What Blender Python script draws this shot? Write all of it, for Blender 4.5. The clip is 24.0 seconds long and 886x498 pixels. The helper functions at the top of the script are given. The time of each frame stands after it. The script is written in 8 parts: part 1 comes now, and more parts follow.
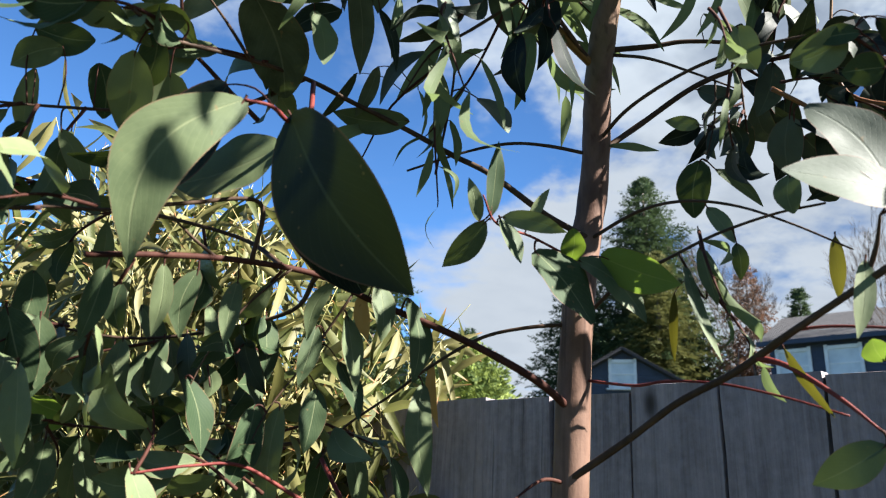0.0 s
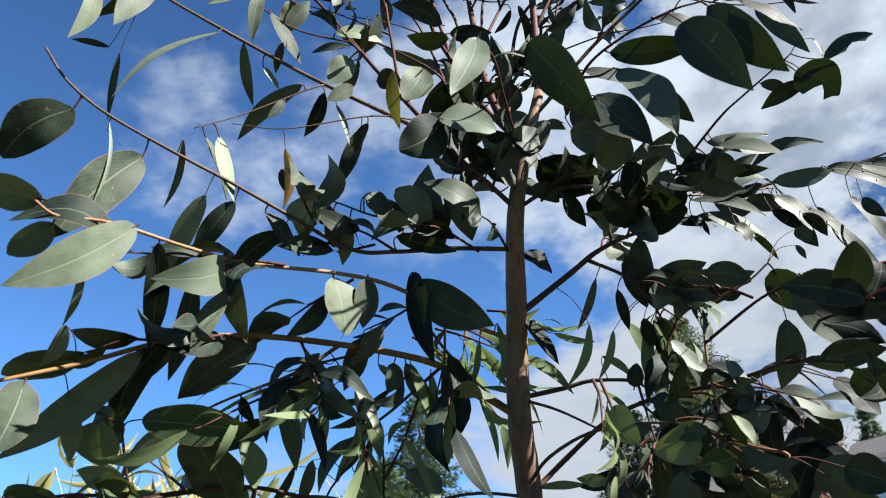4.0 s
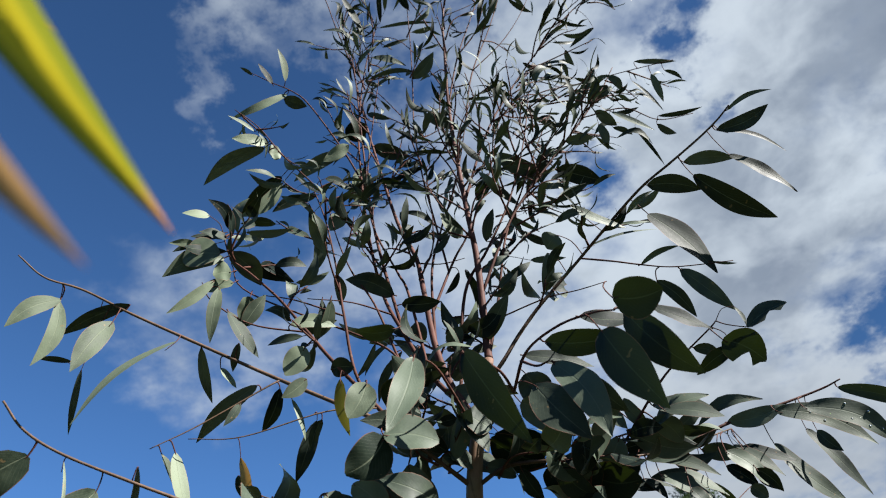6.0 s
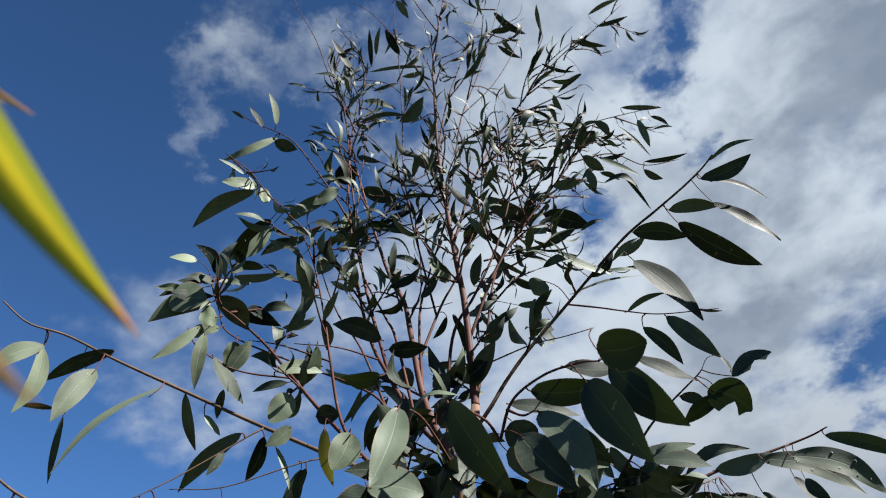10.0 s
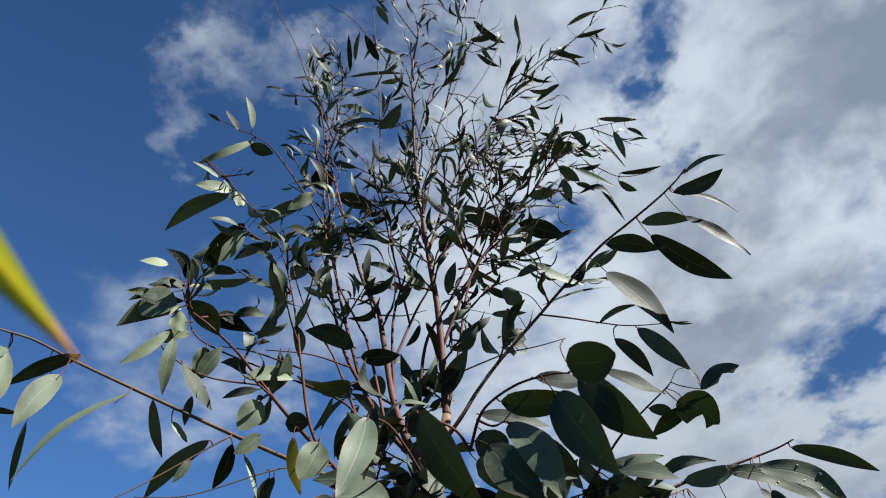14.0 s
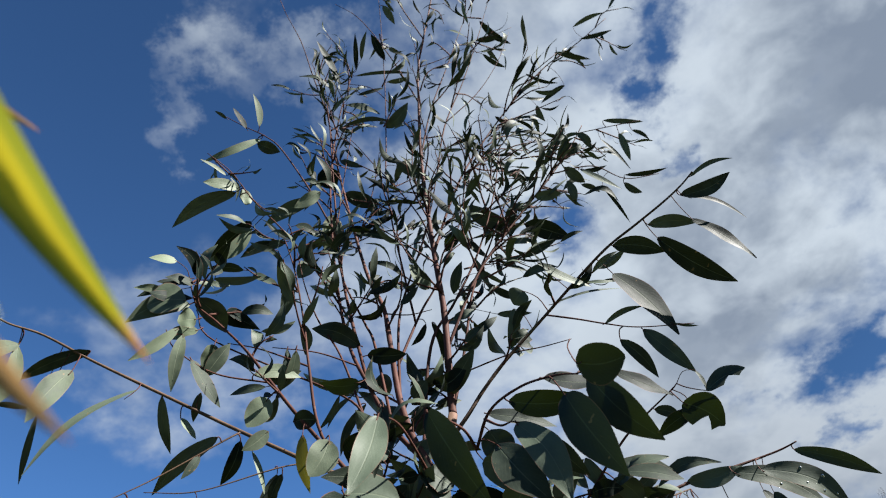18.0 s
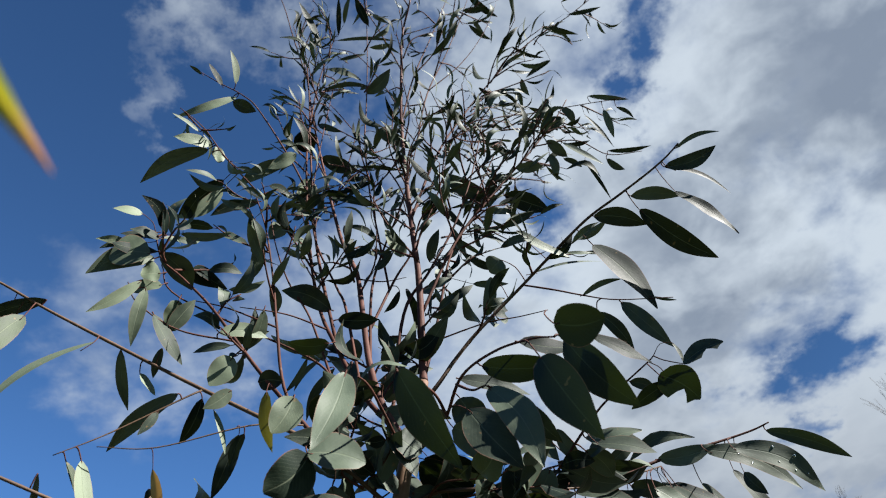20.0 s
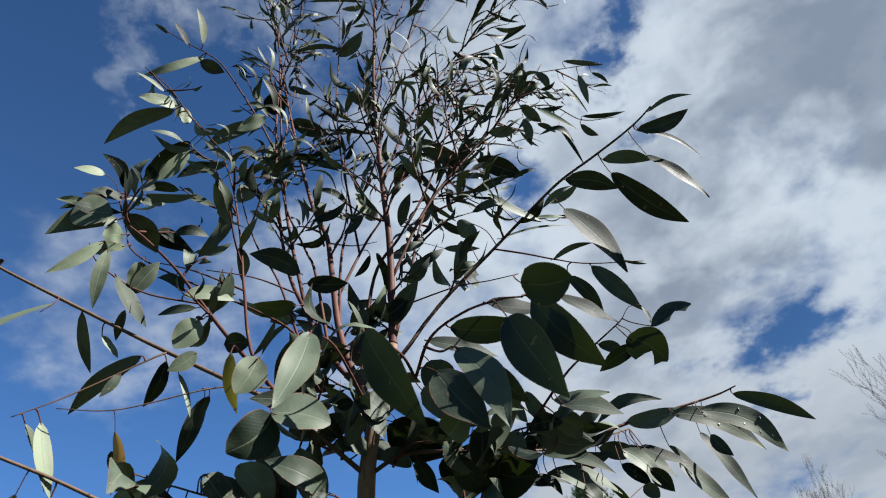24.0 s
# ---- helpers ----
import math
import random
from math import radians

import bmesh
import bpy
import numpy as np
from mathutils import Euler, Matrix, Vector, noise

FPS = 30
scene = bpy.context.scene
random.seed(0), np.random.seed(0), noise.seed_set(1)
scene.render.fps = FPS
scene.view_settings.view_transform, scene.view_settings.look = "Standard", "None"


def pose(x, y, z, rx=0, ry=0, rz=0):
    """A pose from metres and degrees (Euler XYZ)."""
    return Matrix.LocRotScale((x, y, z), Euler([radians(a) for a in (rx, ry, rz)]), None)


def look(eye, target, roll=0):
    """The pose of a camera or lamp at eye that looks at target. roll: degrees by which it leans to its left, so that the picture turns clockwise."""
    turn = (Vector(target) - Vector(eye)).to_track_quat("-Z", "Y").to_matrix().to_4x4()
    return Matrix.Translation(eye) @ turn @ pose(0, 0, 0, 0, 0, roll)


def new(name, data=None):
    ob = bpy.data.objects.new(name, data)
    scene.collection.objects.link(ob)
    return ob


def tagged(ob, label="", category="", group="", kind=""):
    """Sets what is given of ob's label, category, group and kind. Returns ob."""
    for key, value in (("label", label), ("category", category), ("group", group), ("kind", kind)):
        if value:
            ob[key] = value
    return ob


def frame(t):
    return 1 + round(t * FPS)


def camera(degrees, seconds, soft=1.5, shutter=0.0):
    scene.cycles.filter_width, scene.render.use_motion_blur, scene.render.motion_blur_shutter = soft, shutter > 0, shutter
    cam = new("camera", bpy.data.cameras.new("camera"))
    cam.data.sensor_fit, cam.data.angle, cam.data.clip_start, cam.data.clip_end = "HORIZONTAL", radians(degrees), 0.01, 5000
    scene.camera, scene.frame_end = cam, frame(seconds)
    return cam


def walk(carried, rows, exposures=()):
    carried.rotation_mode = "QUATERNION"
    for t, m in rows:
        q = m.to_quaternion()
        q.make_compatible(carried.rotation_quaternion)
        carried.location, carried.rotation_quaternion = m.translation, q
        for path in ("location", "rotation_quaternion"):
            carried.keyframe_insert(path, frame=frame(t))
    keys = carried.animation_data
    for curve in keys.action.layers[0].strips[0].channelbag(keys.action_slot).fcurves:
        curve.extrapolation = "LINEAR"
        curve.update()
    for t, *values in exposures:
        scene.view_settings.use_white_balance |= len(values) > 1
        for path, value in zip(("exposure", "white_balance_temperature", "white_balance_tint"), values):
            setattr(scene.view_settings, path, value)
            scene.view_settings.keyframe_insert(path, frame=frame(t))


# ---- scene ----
cam = camera(62.0, 24.0, soft=1.1)
# a phone's small lens: close leaves are out of focus
cam.data.dof.use_dof, cam.data.dof.focus_distance, cam.data.dof.aperture_fstop = True, 1.05, 11.0
PATH = [
    (0, (0.049, 0.226, 1.701), (0.013, 2.105, 2.385), 3.2),
    (1, (0.037, 0.233, 1.700), (0.006, 2.105, 2.403), 5.8),
    (1.5, (0.043, 0.231, 1.701), (0.035, 2.097, 2.420), 5.1),
    (3.5, (0.119, 0.093, 1.851), (-0.013, 1.878, 2.744), -0.1),
    (4, (0.178, 0.058, 1.869), (0.066, 1.735, 2.953), -3.9),
    (4.5, (0.196, 0.004, 1.911), (0.122, 1.611, 3.099), -7.2),
    (5, (0.238, -0.036, 1.946), (0.185, 1.498, 3.228), -8.8),
    (5.5, (0.247, -0.050, 1.955), (0.214, 1.396, 3.336), -10.0),
    (6, (0.249, -0.053, 1.955), (0.230, 1.349, 3.380), -10.5),
    (6.5, (0.249, -0.055, 1.956), (0.227, 1.333, 3.396), -10.1),
    (7, (0.251, -0.055, 1.956), (0.239, 1.332, 3.397), -10.2),
    (7.5, (0.252, -0.054, 1.957), (0.240, 1.329, 3.402), -10.1),
    (8, (0.251, -0.059, 1.959), (0.242, 1.307, 3.420), -10.3),
    (8.5, (0.258, -0.077, 1.959), (0.249, 1.261, 3.445), -10.6),
    (9, (0.255, -0.068, 1.961), (0.259, 1.261, 3.456), -10.9),
    (9.5, (0.257, -0.063, 1.961), (0.269, 1.273, 3.450), -11.2),
    (10, (0.258, -0.065, 1.962), (0.279, 1.272, 3.449), -11.4),
    (10.5, (0.258, -0.062, 1.966), (0.264, 1.272, 3.456), -11.0),
    (12.5, (0.259, -0.077, 1.966), (0.317, 1.219, 3.488), -12.4),
    (13, (0.264, -0.071, 1.966), (0.333, 1.239, 3.476), -12.3),
    (13.5, (0.263, -0.068, 1.966), (0.345, 1.254, 3.464), -12.4),
    (14, (0.265, -0.068, 1.965), (0.346, 1.266, 3.452), -12.3),
    (14.5, (0.267, -0.056, 1.964), (0.355, 1.295, 3.437), -12.2),
    (15, (0.263, -0.048, 1.958), (0.356, 1.316, 3.418), -12.1),
    (15.5, (0.258, -0.046, 1.958), (0.356, 1.331, 3.405), -11.7),
    (16, (0.257, -0.044, 1.959), (0.356, 1.343, 3.397), -11.4),
    (16.5, (0.257, -0.047, 1.959), (0.359, 1.337, 3.400), -11.6),
    (17, (0.263, -0.061, 1.966), (0.347, 1.311, 3.418), -11.4),
    (17.5, (0.254, -0.075, 1.963), (0.332, 1.262, 3.448), -11.7),
    (19.5, (0.251, -0.047, 1.966), (0.381, 1.299, 3.439), -11.8),
    (20, (0.249, -0.030, 1.964), (0.391, 1.337, 3.417), -11.2),
    (20.5, (0.249, -0.032, 1.964), (0.411, 1.344, 3.406), -11.4),
    (21, (0.259, -0.029, 1.965), (0.423, 1.337, 3.416), -11.4),
    (21.5, (0.260, -0.027, 1.967), (0.432, 1.344, 3.413), -11.7),
    (22, (0.261, -0.028, 1.966), (0.439, 1.344, 3.410), -12.0),
    (22.5, (0.259, -0.028, 1.965), (0.438, 1.349, 3.404), -12.1),
    (23, (0.261, -0.026, 1.965), (0.444, 1.367, 3.389), -12.2),
    (23.5, (0.266, -0.022, 1.964), (0.452, 1.387, 3.371), -12.2),
    (24, (0.259, -0.013, 1.961), (0.451, 1.409, 3.354), -12.2),
]
walk(cam, [(t, look(eye, target, roll)) for t, eye, target, roll in PATH],
     exposures=((0, 3.2), (4.2, 3.16), (5.8, 2.84), (24, 2.84)))

# ---- light and sky ----
SUN_DIR = Vector((0.74, -0.25, 0.62)).normalized()
SUN_ELEV = math.asin(SUN_DIR.z)
SUN_ROT = math.atan2(SUN_DIR.x, SUN_DIR.y)
sun_data = bpy.data.lights.new("sun", "SUN")
sun_data.energy, sun_data.angle, sun_data.color = 3.3, radians(0.53), (1.0, 0.965, 0.91)
sun = new("sun", sun_data)
sun.matrix_world = look(SUN_DIR * 40, (0, 0, 0))

world = bpy.data.worlds.new("sky")
world.use_nodes = True
scene.world = world


class Graph:
    """A node tree with short ways to add nodes."""

    def __init__(self, tree):
        self.tree = tree

    def add(self, kind, ins=(), operation="", use_clamp=False, interpolation_type="", blend_type=""):
        node = self.tree.nodes.new(kind)
        if operation:
            node.operation = operation
        if use_clamp:
            node.use_clamp = True
        if interpolation_type:
            node.interpolation_type = interpolation_type
        if blend_type:
            node.data_type, node.blend_type = "RGBA", blend_type
        for key, value in (ins.items() if isinstance(ins, dict) else enumerate(ins)):
            if value is None:
                continue
            if isinstance(value, bpy.types.NodeSocket):
                self.tree.links.new(value, node.inputs[key])
            else:
                node.inputs[key].default_value = value
        return node

    def math(self, op, a, b=0.0, c=None, clamp=False):
        return self.add("ShaderNodeMath", (a, b, c), operation=op, use_clamp=clamp).outputs[0]

    def noise(self, vector, scale, detail=4.0, rough=0.5, distort=0.0):
        return self.add("ShaderNodeTexNoise", {"Vector": vector, "Scale": scale, "Detail": detail, "Roughness": rough, "Distortion": distort}).outputs["Fac"]

    def ramp(self, value, stops):
        node = self.add("ShaderNodeValToRGB", (value,))
        el = node.color_ramp.elements
        while len(el) < len(stops):
            el.new(0.5)
        for e, (p, col) in zip(el, stops):
            e.position, e.color = p, (*col, 1) if len(col) == 3 else col
        return node.outputs[0]

    def mix(self, fac, a, b, kind="MIX"):
        node = self.add("ShaderNodeMix", blend_type=kind)
        for key, value in ((0, fac), (6, a), (7, b)):
            if isinstance(value, bpy.types.NodeSocket):
                self.tree.links.new(value, node.inputs[key])
            else:
                node.inputs[key].default_value = value if key == 0 else (*value, 1)
        return node.outputs[2]

    def smooth(self, value, low, high):
        return self.add("ShaderNodeMapRange", (value, low, high, 0.0, 1.0), interpolation_type="SMOOTHSTEP").outputs[0]


def build_sky():
    world.node_tree.nodes.clear()
    g = Graph(world.node_tree)
    way = g.add("ShaderNodeTexCoord").outputs["Generated"]
    x, y, z = g.add("ShaderNodeSeparateXYZ", (way,)).outputs
    up = g.math("ADD", g.math("MAXIMUM", z, 0.0), 0.15)
    px, py = g.math("DIVIDE", x, up), g.math("DIVIDE", y, up)
    flat = g.add("ShaderNodeCombineXYZ", (px, py, 0.0)).outputs[0]
    node = g.add("ShaderNodeTexSky")
    node.sky_type, node.sun_disc, node.sun_elevation, node.sun_rotation = "NISHITA", False, SUN_ELEV, SUN_ROT
    node.air_density, node.dust_density, node.ozone_density = 1.0, 0.3, 2.0
    sky = node.outputs[0]
    sky = g.add("ShaderNodeVectorMath", (sky, (0.080, 0.132, 0.186)), operation="MULTIPLY").outputs[0]
    # deeper blue towards the zenith
    sky = g.add("ShaderNodeVectorMath", {0: sky, "Scale": g.math("MULTIPLY", g.math("SUBTRACT", 1.63, g.math("MULTIPLY", z, 1.06)), g.math("SUBTRACT", 1.0, g.math("MULTIPLY", g.smooth(px, 0.05, 0.75), 0.50)))}, operation="SCALE").outputs[0]
    # cloud cover: open sky on one side, banks on the other, with a few gaps and wisps
    stir = g.add("ShaderNodeTexNoise", {"Vector": flat, "Scale": 8.0, "Detail": 8.0, "Roughness": 0.66}).outputs["Color"]
    stir = g.add("ShaderNodeVectorMath", (g.add("ShaderNodeVectorMath", (stir, (0.5, 0.5, 0.5)), operation="SUBTRACT").outputs[0], (0.34, 0.34, 0.0)), operation="MULTIPLY").outputs[0]
    bent = g.add("ShaderNodeVectorMath", (flat, stir), operation="ADD").outputs[0]
    cover = g.math("ADD", g.math("MULTIPLY", g.smooth(px, -0.42, 0.30), 0.46), -0.265)
    # the unseen sky behind is given less cloud, to dim the fill light
    cover = g.math("SUBTRACT", cover, g.math("MULTIPLY", g.smooth(py, 0.25, -0.5), 0.25))
    for cx, cy, r, amount in ((-0.19, 0.39, 0.05, 0.18), (-0.235, 0.43, 0.05, 0.21), (-0.28, 0.48, 0.05, 0.21), (-0.30, 0.53, 0.04, 0.14), (-0.13, 0.45, 0.06, 0.16), (-0.17, 0.565, 0.07, -0.16), (0.0, 0.51, 0.05, -0.13), (-0.11, 0.64, 0.07, -0.14), (0.05, 0.41, 0.04, -0.12), (-0.03, 0.36, 0.06, -0.20),
                              (0.325, 0.45, 0.04, -0.14), (0.345, 0.545, 0.045, -0.22), (0.385, 0.66, 0.045, -0.24), (0.23, 0.73, 0.06, -0.22), (0.11, 0.57, 0.10, 0.08), (0.02, 0.80, 0.16, 0.10),
                              (0.62, 0.83, 0.03, -0.12), (0.765, 1.13, 0.085, -0.28), (0.79, 1.34, 0.06, -0.26), (0.53, 0.92, 0.15, 0.13), (0.54, 1.18, 0.05, -0.12),
                              (-0.52, 0.78, 0.17, 0.17), (-0.44, 1.00, 0.14, 0.22), (-0.29, 0.93, 0.12, 0.22), (-0.05, 1.10, 0.2, 0.08),
                              (-0.43, 0.72, 0.10, 0.12), (-0.13, 0.80, 0.12, 0.15), (0.10, 1.44, 0.21, -0.30), (0.02, 2.4, 0.5, 0.2), (-0.8, 2.2, 0.4, 0.3), (0.7, 1.9, 0.2, -0.22)):
        d = g.add("ShaderNodeVectorMath", (bent, (cx, cy, 0.0)), operation="DISTANCE").outputs["Value"]
        cover = g.math("ADD", cover, g.math("MULTIPLY", g.smooth(d, r * 1.7, 0.0), amount))
    puffs = g.noise(flat, 3.4, 10.0, 0.53, 0.2)
    wisps = g.noise(flat, 11.0, 6.0, 0.6, 0.1)
    body = g.math("ADD", g.math("ADD", g.math("MULTIPLY", puffs, 0.90), g.math("MULTIPLY", wisps, 0.32)), g.math("SUBTRACT", cover, 0.11))
    # thin veils on the open side, firmer banks on the other
    firm = g.smooth(px, -0.08, 0.22)
    cloud = g.smooth(body, g.math("ADD", 0.365, g.math("MULTIPLY", firm, 0.035)), g.math("SUBTRACT", 0.83, g.math("MULTIPLY", firm, 0.12)))
    shade = g.math("ADD", g.math("MULTIPLY", g.noise(flat, 3.0, 8.0, 0.50, 0.25), 0.75), g.math("MULTIPLY", g.noise(flat, 9.0, 5.0, 0.55, 0.4), 0.27))
    thick = g.smooth(body, 0.62, 0.9)
    grey = g.math("MULTIPLY", g.math("ADD", g.smooth(g.math("ADD", shade, g.math("MULTIPLY", g.smooth(py, 0.95, 0.40), 0.09)), 0.47, 0.64), g.math("MULTIPLY", thick, 0.3)), 0.85, clamp=True)
    grey = g.math("MULTIPLY", grey, g.math("SUBTRACT", 1.0, g.math("MULTIPLY", g.smooth(py, 0.9, 1.9), 0.7)))
    grey = g.math("MULTIPLY", grey, g.math("ADD", 0.45, g.math("MULTIPLY", g.smooth(px, 0.05, 0.6), 0.55)))
    white = g.mix(grey, g.mix(g.smooth(py, 0.8, 1.6), (0.715, 0.81, 0.91), (0.545, 0.61, 0.69)), (0.27, 0.335, 0.44))
    colour = g.mix(cloud, sky, white)
    back = g.add("ShaderNodeBackground", (colour, 0.125))
    out = g.add("ShaderNodeOutputWorld", (back.outputs[0],))


build_sky()


# ---- materials ----
def material(name, build):
    mat = bpy.data.materials.new(name)
    mat.use_nodes = True
    mat.node_tree.nodes.clear()
    g = Graph(mat.node_tree)
    shader = build(g)
    g.add("ShaderNodeOutputMaterial", (shader,))
    return mat


def surface(g, colour, rough, bump=None, strength=0.3, distance=0.002, metal=0.0, spec=0.5):
    ins = {"Base Color": colour if isinstance(colour, bpy.types.NodeSocket) else (*colour, 1), "Roughness": rough, "Metallic": metal, "Specular IOR Level": spec}
    if bump is not None:
        ins["Normal"] = g.add("ShaderNodeBump", {"Height": bump, "Strength": strength, "Distance": distance}).outputs[0]
    return g.add("ShaderNodeBsdfPrincipled", ins).outputs[0]


def place(g):
    return g.add("ShaderNodeTexCoord").outputs["Object"]


def leaf_material(name, dark, pale, rib, glow, through_share, rough):
    def build(g):
        uv = g.add("ShaderNodeTexCoord").outputs["UV"]
        u, v, _ = g.add("ShaderNodeSeparateXYZ", (uv,)).outputs
        pos = g.add("ShaderNodeNewGeometry").outputs["Position"]
        pick = g.add("ShaderNodeObjectInfo").outputs["Random"]
        isle = g.add("ShaderNodeNewGeometry").outputs["Random Per Island"]
        own = g.math("FRACT", g.math("ADD", pick, isle))
        off = g.math("ABSOLUTE", g.math("SUBTRACT", u, 0.5))
        blotch = g.noise(pos, 38.0, 3.0, 0.6)
        grain = g.noise(pos, 260.0, 2.0, 0.6)
        tone = g.math("ADD", g.math("MULTIPLY", own, 0.58), g.math("MULTIPLY", blotch, 0.42))
        col = g.mix(g.smooth(tone, 0.18, 0.92), dark, pale)
        # side veins run slanting from the midrib
        veins = g.math("SINE", g.math("ADD", g.math("MULTIPLY", v, 75.0), g.math("MULTIPLY", off, -60.0)))
        veins = g.math("MULTIPLY", g.smooth(veins, 0.80, 1.0), 0.08)
        col = g.mix(veins, col, rib)
        col = g.mix(g.math("MULTIPLY", g.smooth(off, 0.024, 0.006), 0.5), col, rib)
        col = g.mix(g.math("MULTIPLY", g.smooth(off, 0.474, 0.496), 0.45), col, (0.17, 0.07, 0.05))
        specks = g.smooth(g.noise(pos, 120.0, 2.0, 0.5), 0.70, 0.76)
        col = g.mix(g.math("MULTIPLY", specks, 0.5), col, (0.14, 0.09, 0.04))
        height = g.math("ADD", g.math("MULTIPLY", g.smooth(off, 0.04, 0.0), -0.6), g.math("ADD", g.math("MULTIPLY", veins, -1.2), g.math("MULTIPLY", grain, 0.35)))
        face = surface(g, col, g.math("ADD", g.math("MULTIPLY", blotch, 0.25), rough), height, 0.35, 0.0008, spec=g.math("ADD", 0.05, g.math("MULTIPLY", own, 0.15)))
        lit = g.add("ShaderNodeBsdfTranslucent", (g.mix(0.35, glow, col),)).outputs[0]
        return g.add("ShaderNodeMixShader", (through_share, face, lit)).outputs[0]
    return material(name, build)


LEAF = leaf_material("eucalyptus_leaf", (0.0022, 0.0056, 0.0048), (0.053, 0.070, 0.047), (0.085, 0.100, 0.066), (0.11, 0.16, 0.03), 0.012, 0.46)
# greener lower leaves, their colour lightened to make up for the shade there
LEAF_LOW_LIT = leaf_material("lightened_low_leaf", (0.0230, 0.0390, 0.0185), (0.116, 0.143, 0.068), (0.165, 0.180, 0.095), (0.13, 0.18, 0.02), 0.07, 0.46)
# lit copy of the leaf: sunshine on the side branches put into the colour
LEAF_SIDE_LIT = leaf_material("sunlit_side_leaf", (0.0060, 0.0115, 0.0078), (0.106, 0.130, 0.084), (0.125, 0.140, 0.095), (0.12, 0.17, 0.03), 0.05, 0.46)
LEAF_YOUNG = leaf_material("young_eucalyptus_leaf", (0.055, 0.095, 0.026), (0.11, 0.18, 0.052), (0.22, 0.26, 0.10), (0.125, 0.185, 0.008), 0.5, 0.38)
# deep green leaves; also a dark copy that paints shade on unlit ones
LEAF_DEEP_SHADED = leaf_material("deep_green_shaded_leaf", (0.0020, 0.0054, 0.0040), (0.0085, 0.0155, 0.0100), (0.045, 0.060, 0.033), (0.060, 0.092, 0.006), 0.05, 0.5)
LEAF_OLIVE = leaf_material("olive_browning_leaf", (0.030, 0.030, 0.008), (0.085, 0.080, 0.022), (0.10, 0.09, 0.03), (0.14, 0.13, 0.01), 0.25, 0.5)
# hanging narrow leaves: the sun behind them is painted in as pale colour
LEAF_BACKLIT = leaf_material("backlit_narrow_leaf", (0.054, 0.076, 0.032), (0.110, 0.142, 0.072), (0.15, 0.18, 0.09), (0.16, 0.215, 0.07), 0.36, 0.5)
LEAF_OLD = leaf_material("old_eucalyptus_leaf", (0.20, 0.10, 0.026), (0.34, 0.25, 0.11), (0.30, 0.23, 0.12), (0.36, 0.17, 0.02), 0.32, 0.5)


def bark_material(name, a, b, rough=0.62, fine=90.0, patchy=0.0):
    def build(g):
        pos = g.add("ShaderNodeNewGeometry").outputs["Position"]
        wide = g.noise(pos, 14.0, 4.0, 0.6)
        long = g.add("ShaderNodeMapping", {"Vector": pos, "Scale": (fine, fine, fine * 0.25)}).outputs[0]
        grain = g.noise(long, 1.0, 5.0, 0.65)
        col = g.mix(g.smooth(g.math("ADD", g.math("MULTIPLY", wide, 0.6), g.math("MULTIPLY", grain, 0.5)), 0.3, 0.8), a, b)
        if patchy:
            # greenish-yellow young bark in long patches
            patch = g.noise(g.add("ShaderNodeMapping", {"Vector": pos, "Scale": (16.0, 16.0, 3.5)}).outputs[0], 1.0, 4.0, 0.6)
            col = g.mix(g.math("MULTIPLY", g.smooth(patch, 0.45, 0.62), patchy), col, (0.115, 0.095, 0.048))
            streak = g.noise(g.add("ShaderNodeMapping", {"Vector": pos, "Scale": (120.0, 120.0, 4.0)}).outputs[0], 1.0, 3.0, 0.6)
            col = g.mix(g.math("MULTIPLY", g.smooth(streak, 0.52, 0.68), 0.45), col, (0.035, 0.018, 0.013))
        scars = g.smooth(g.noise(pos, 55.0, 2.0, 0.5), 0.68, 0.74)
        col = g.mix(g.math("MULTIPLY", scars, 0.5), col, (0.09, 0.06, 0.045))
        return surface(g, col, rough, g.math("ADD", grain, g.math("MULTIPLY", g.noise(pos, 420.0, 2.0, 0.6), 0.35)), 0.55, 0.0012, spec=0.08)
    return material(name, build)


BARK = bark_material("smooth_trunk_bark", (0.074, 0.042, 0.031), (0.172, 0.106, 0.077), patchy=0.5)
STEM_BARK = bark_material("pinkish_stem_bark", (0.030, 0.0120, 0.0095), (0.082, 0.036, 0.028), 0.65)
OLIVE_BARK = bark_material("olive_brown_branch_bark", (0.036, 0.022, 0.015), (0.090, 0.056, 0.037), 0.55)
DARK_BARK = bark_material("brown_branch_bark", (0.026, 0.016, 0.011), (0.068, 0.042, 0.027), 0.55)
RED_BARK = bark_material("red_brown_twig_bark", (0.022, 0.0078, 0.0060), (0.066, 0.0265, 0.0190), 0.7)
YELLOW_BARK = bark_material("yellow_twig_bark", (0.105, 0.05, 0.017), (0.185, 0.11, 0.042), 0.45)
PINK_BARK = bark_material("pink_twig_bark", (0.14, 0.058, 0.04), (0.20, 0.125, 0.047), 0.45)
CRIMSON_BARK = bark_material("crimson_shoot_bark", (0.075, 0.011, 0.011), (0.15, 0.038, 0.030), 0.5)


WATER = material("water", lambda g: g.add("ShaderNodeBsdfPrincipled", {"Base Color": (0.95, 0.97, 1.0, 1), "Roughness": 0.03, "Transmission Weight": 1.0, "IOR": 1.33}).outputs[0])


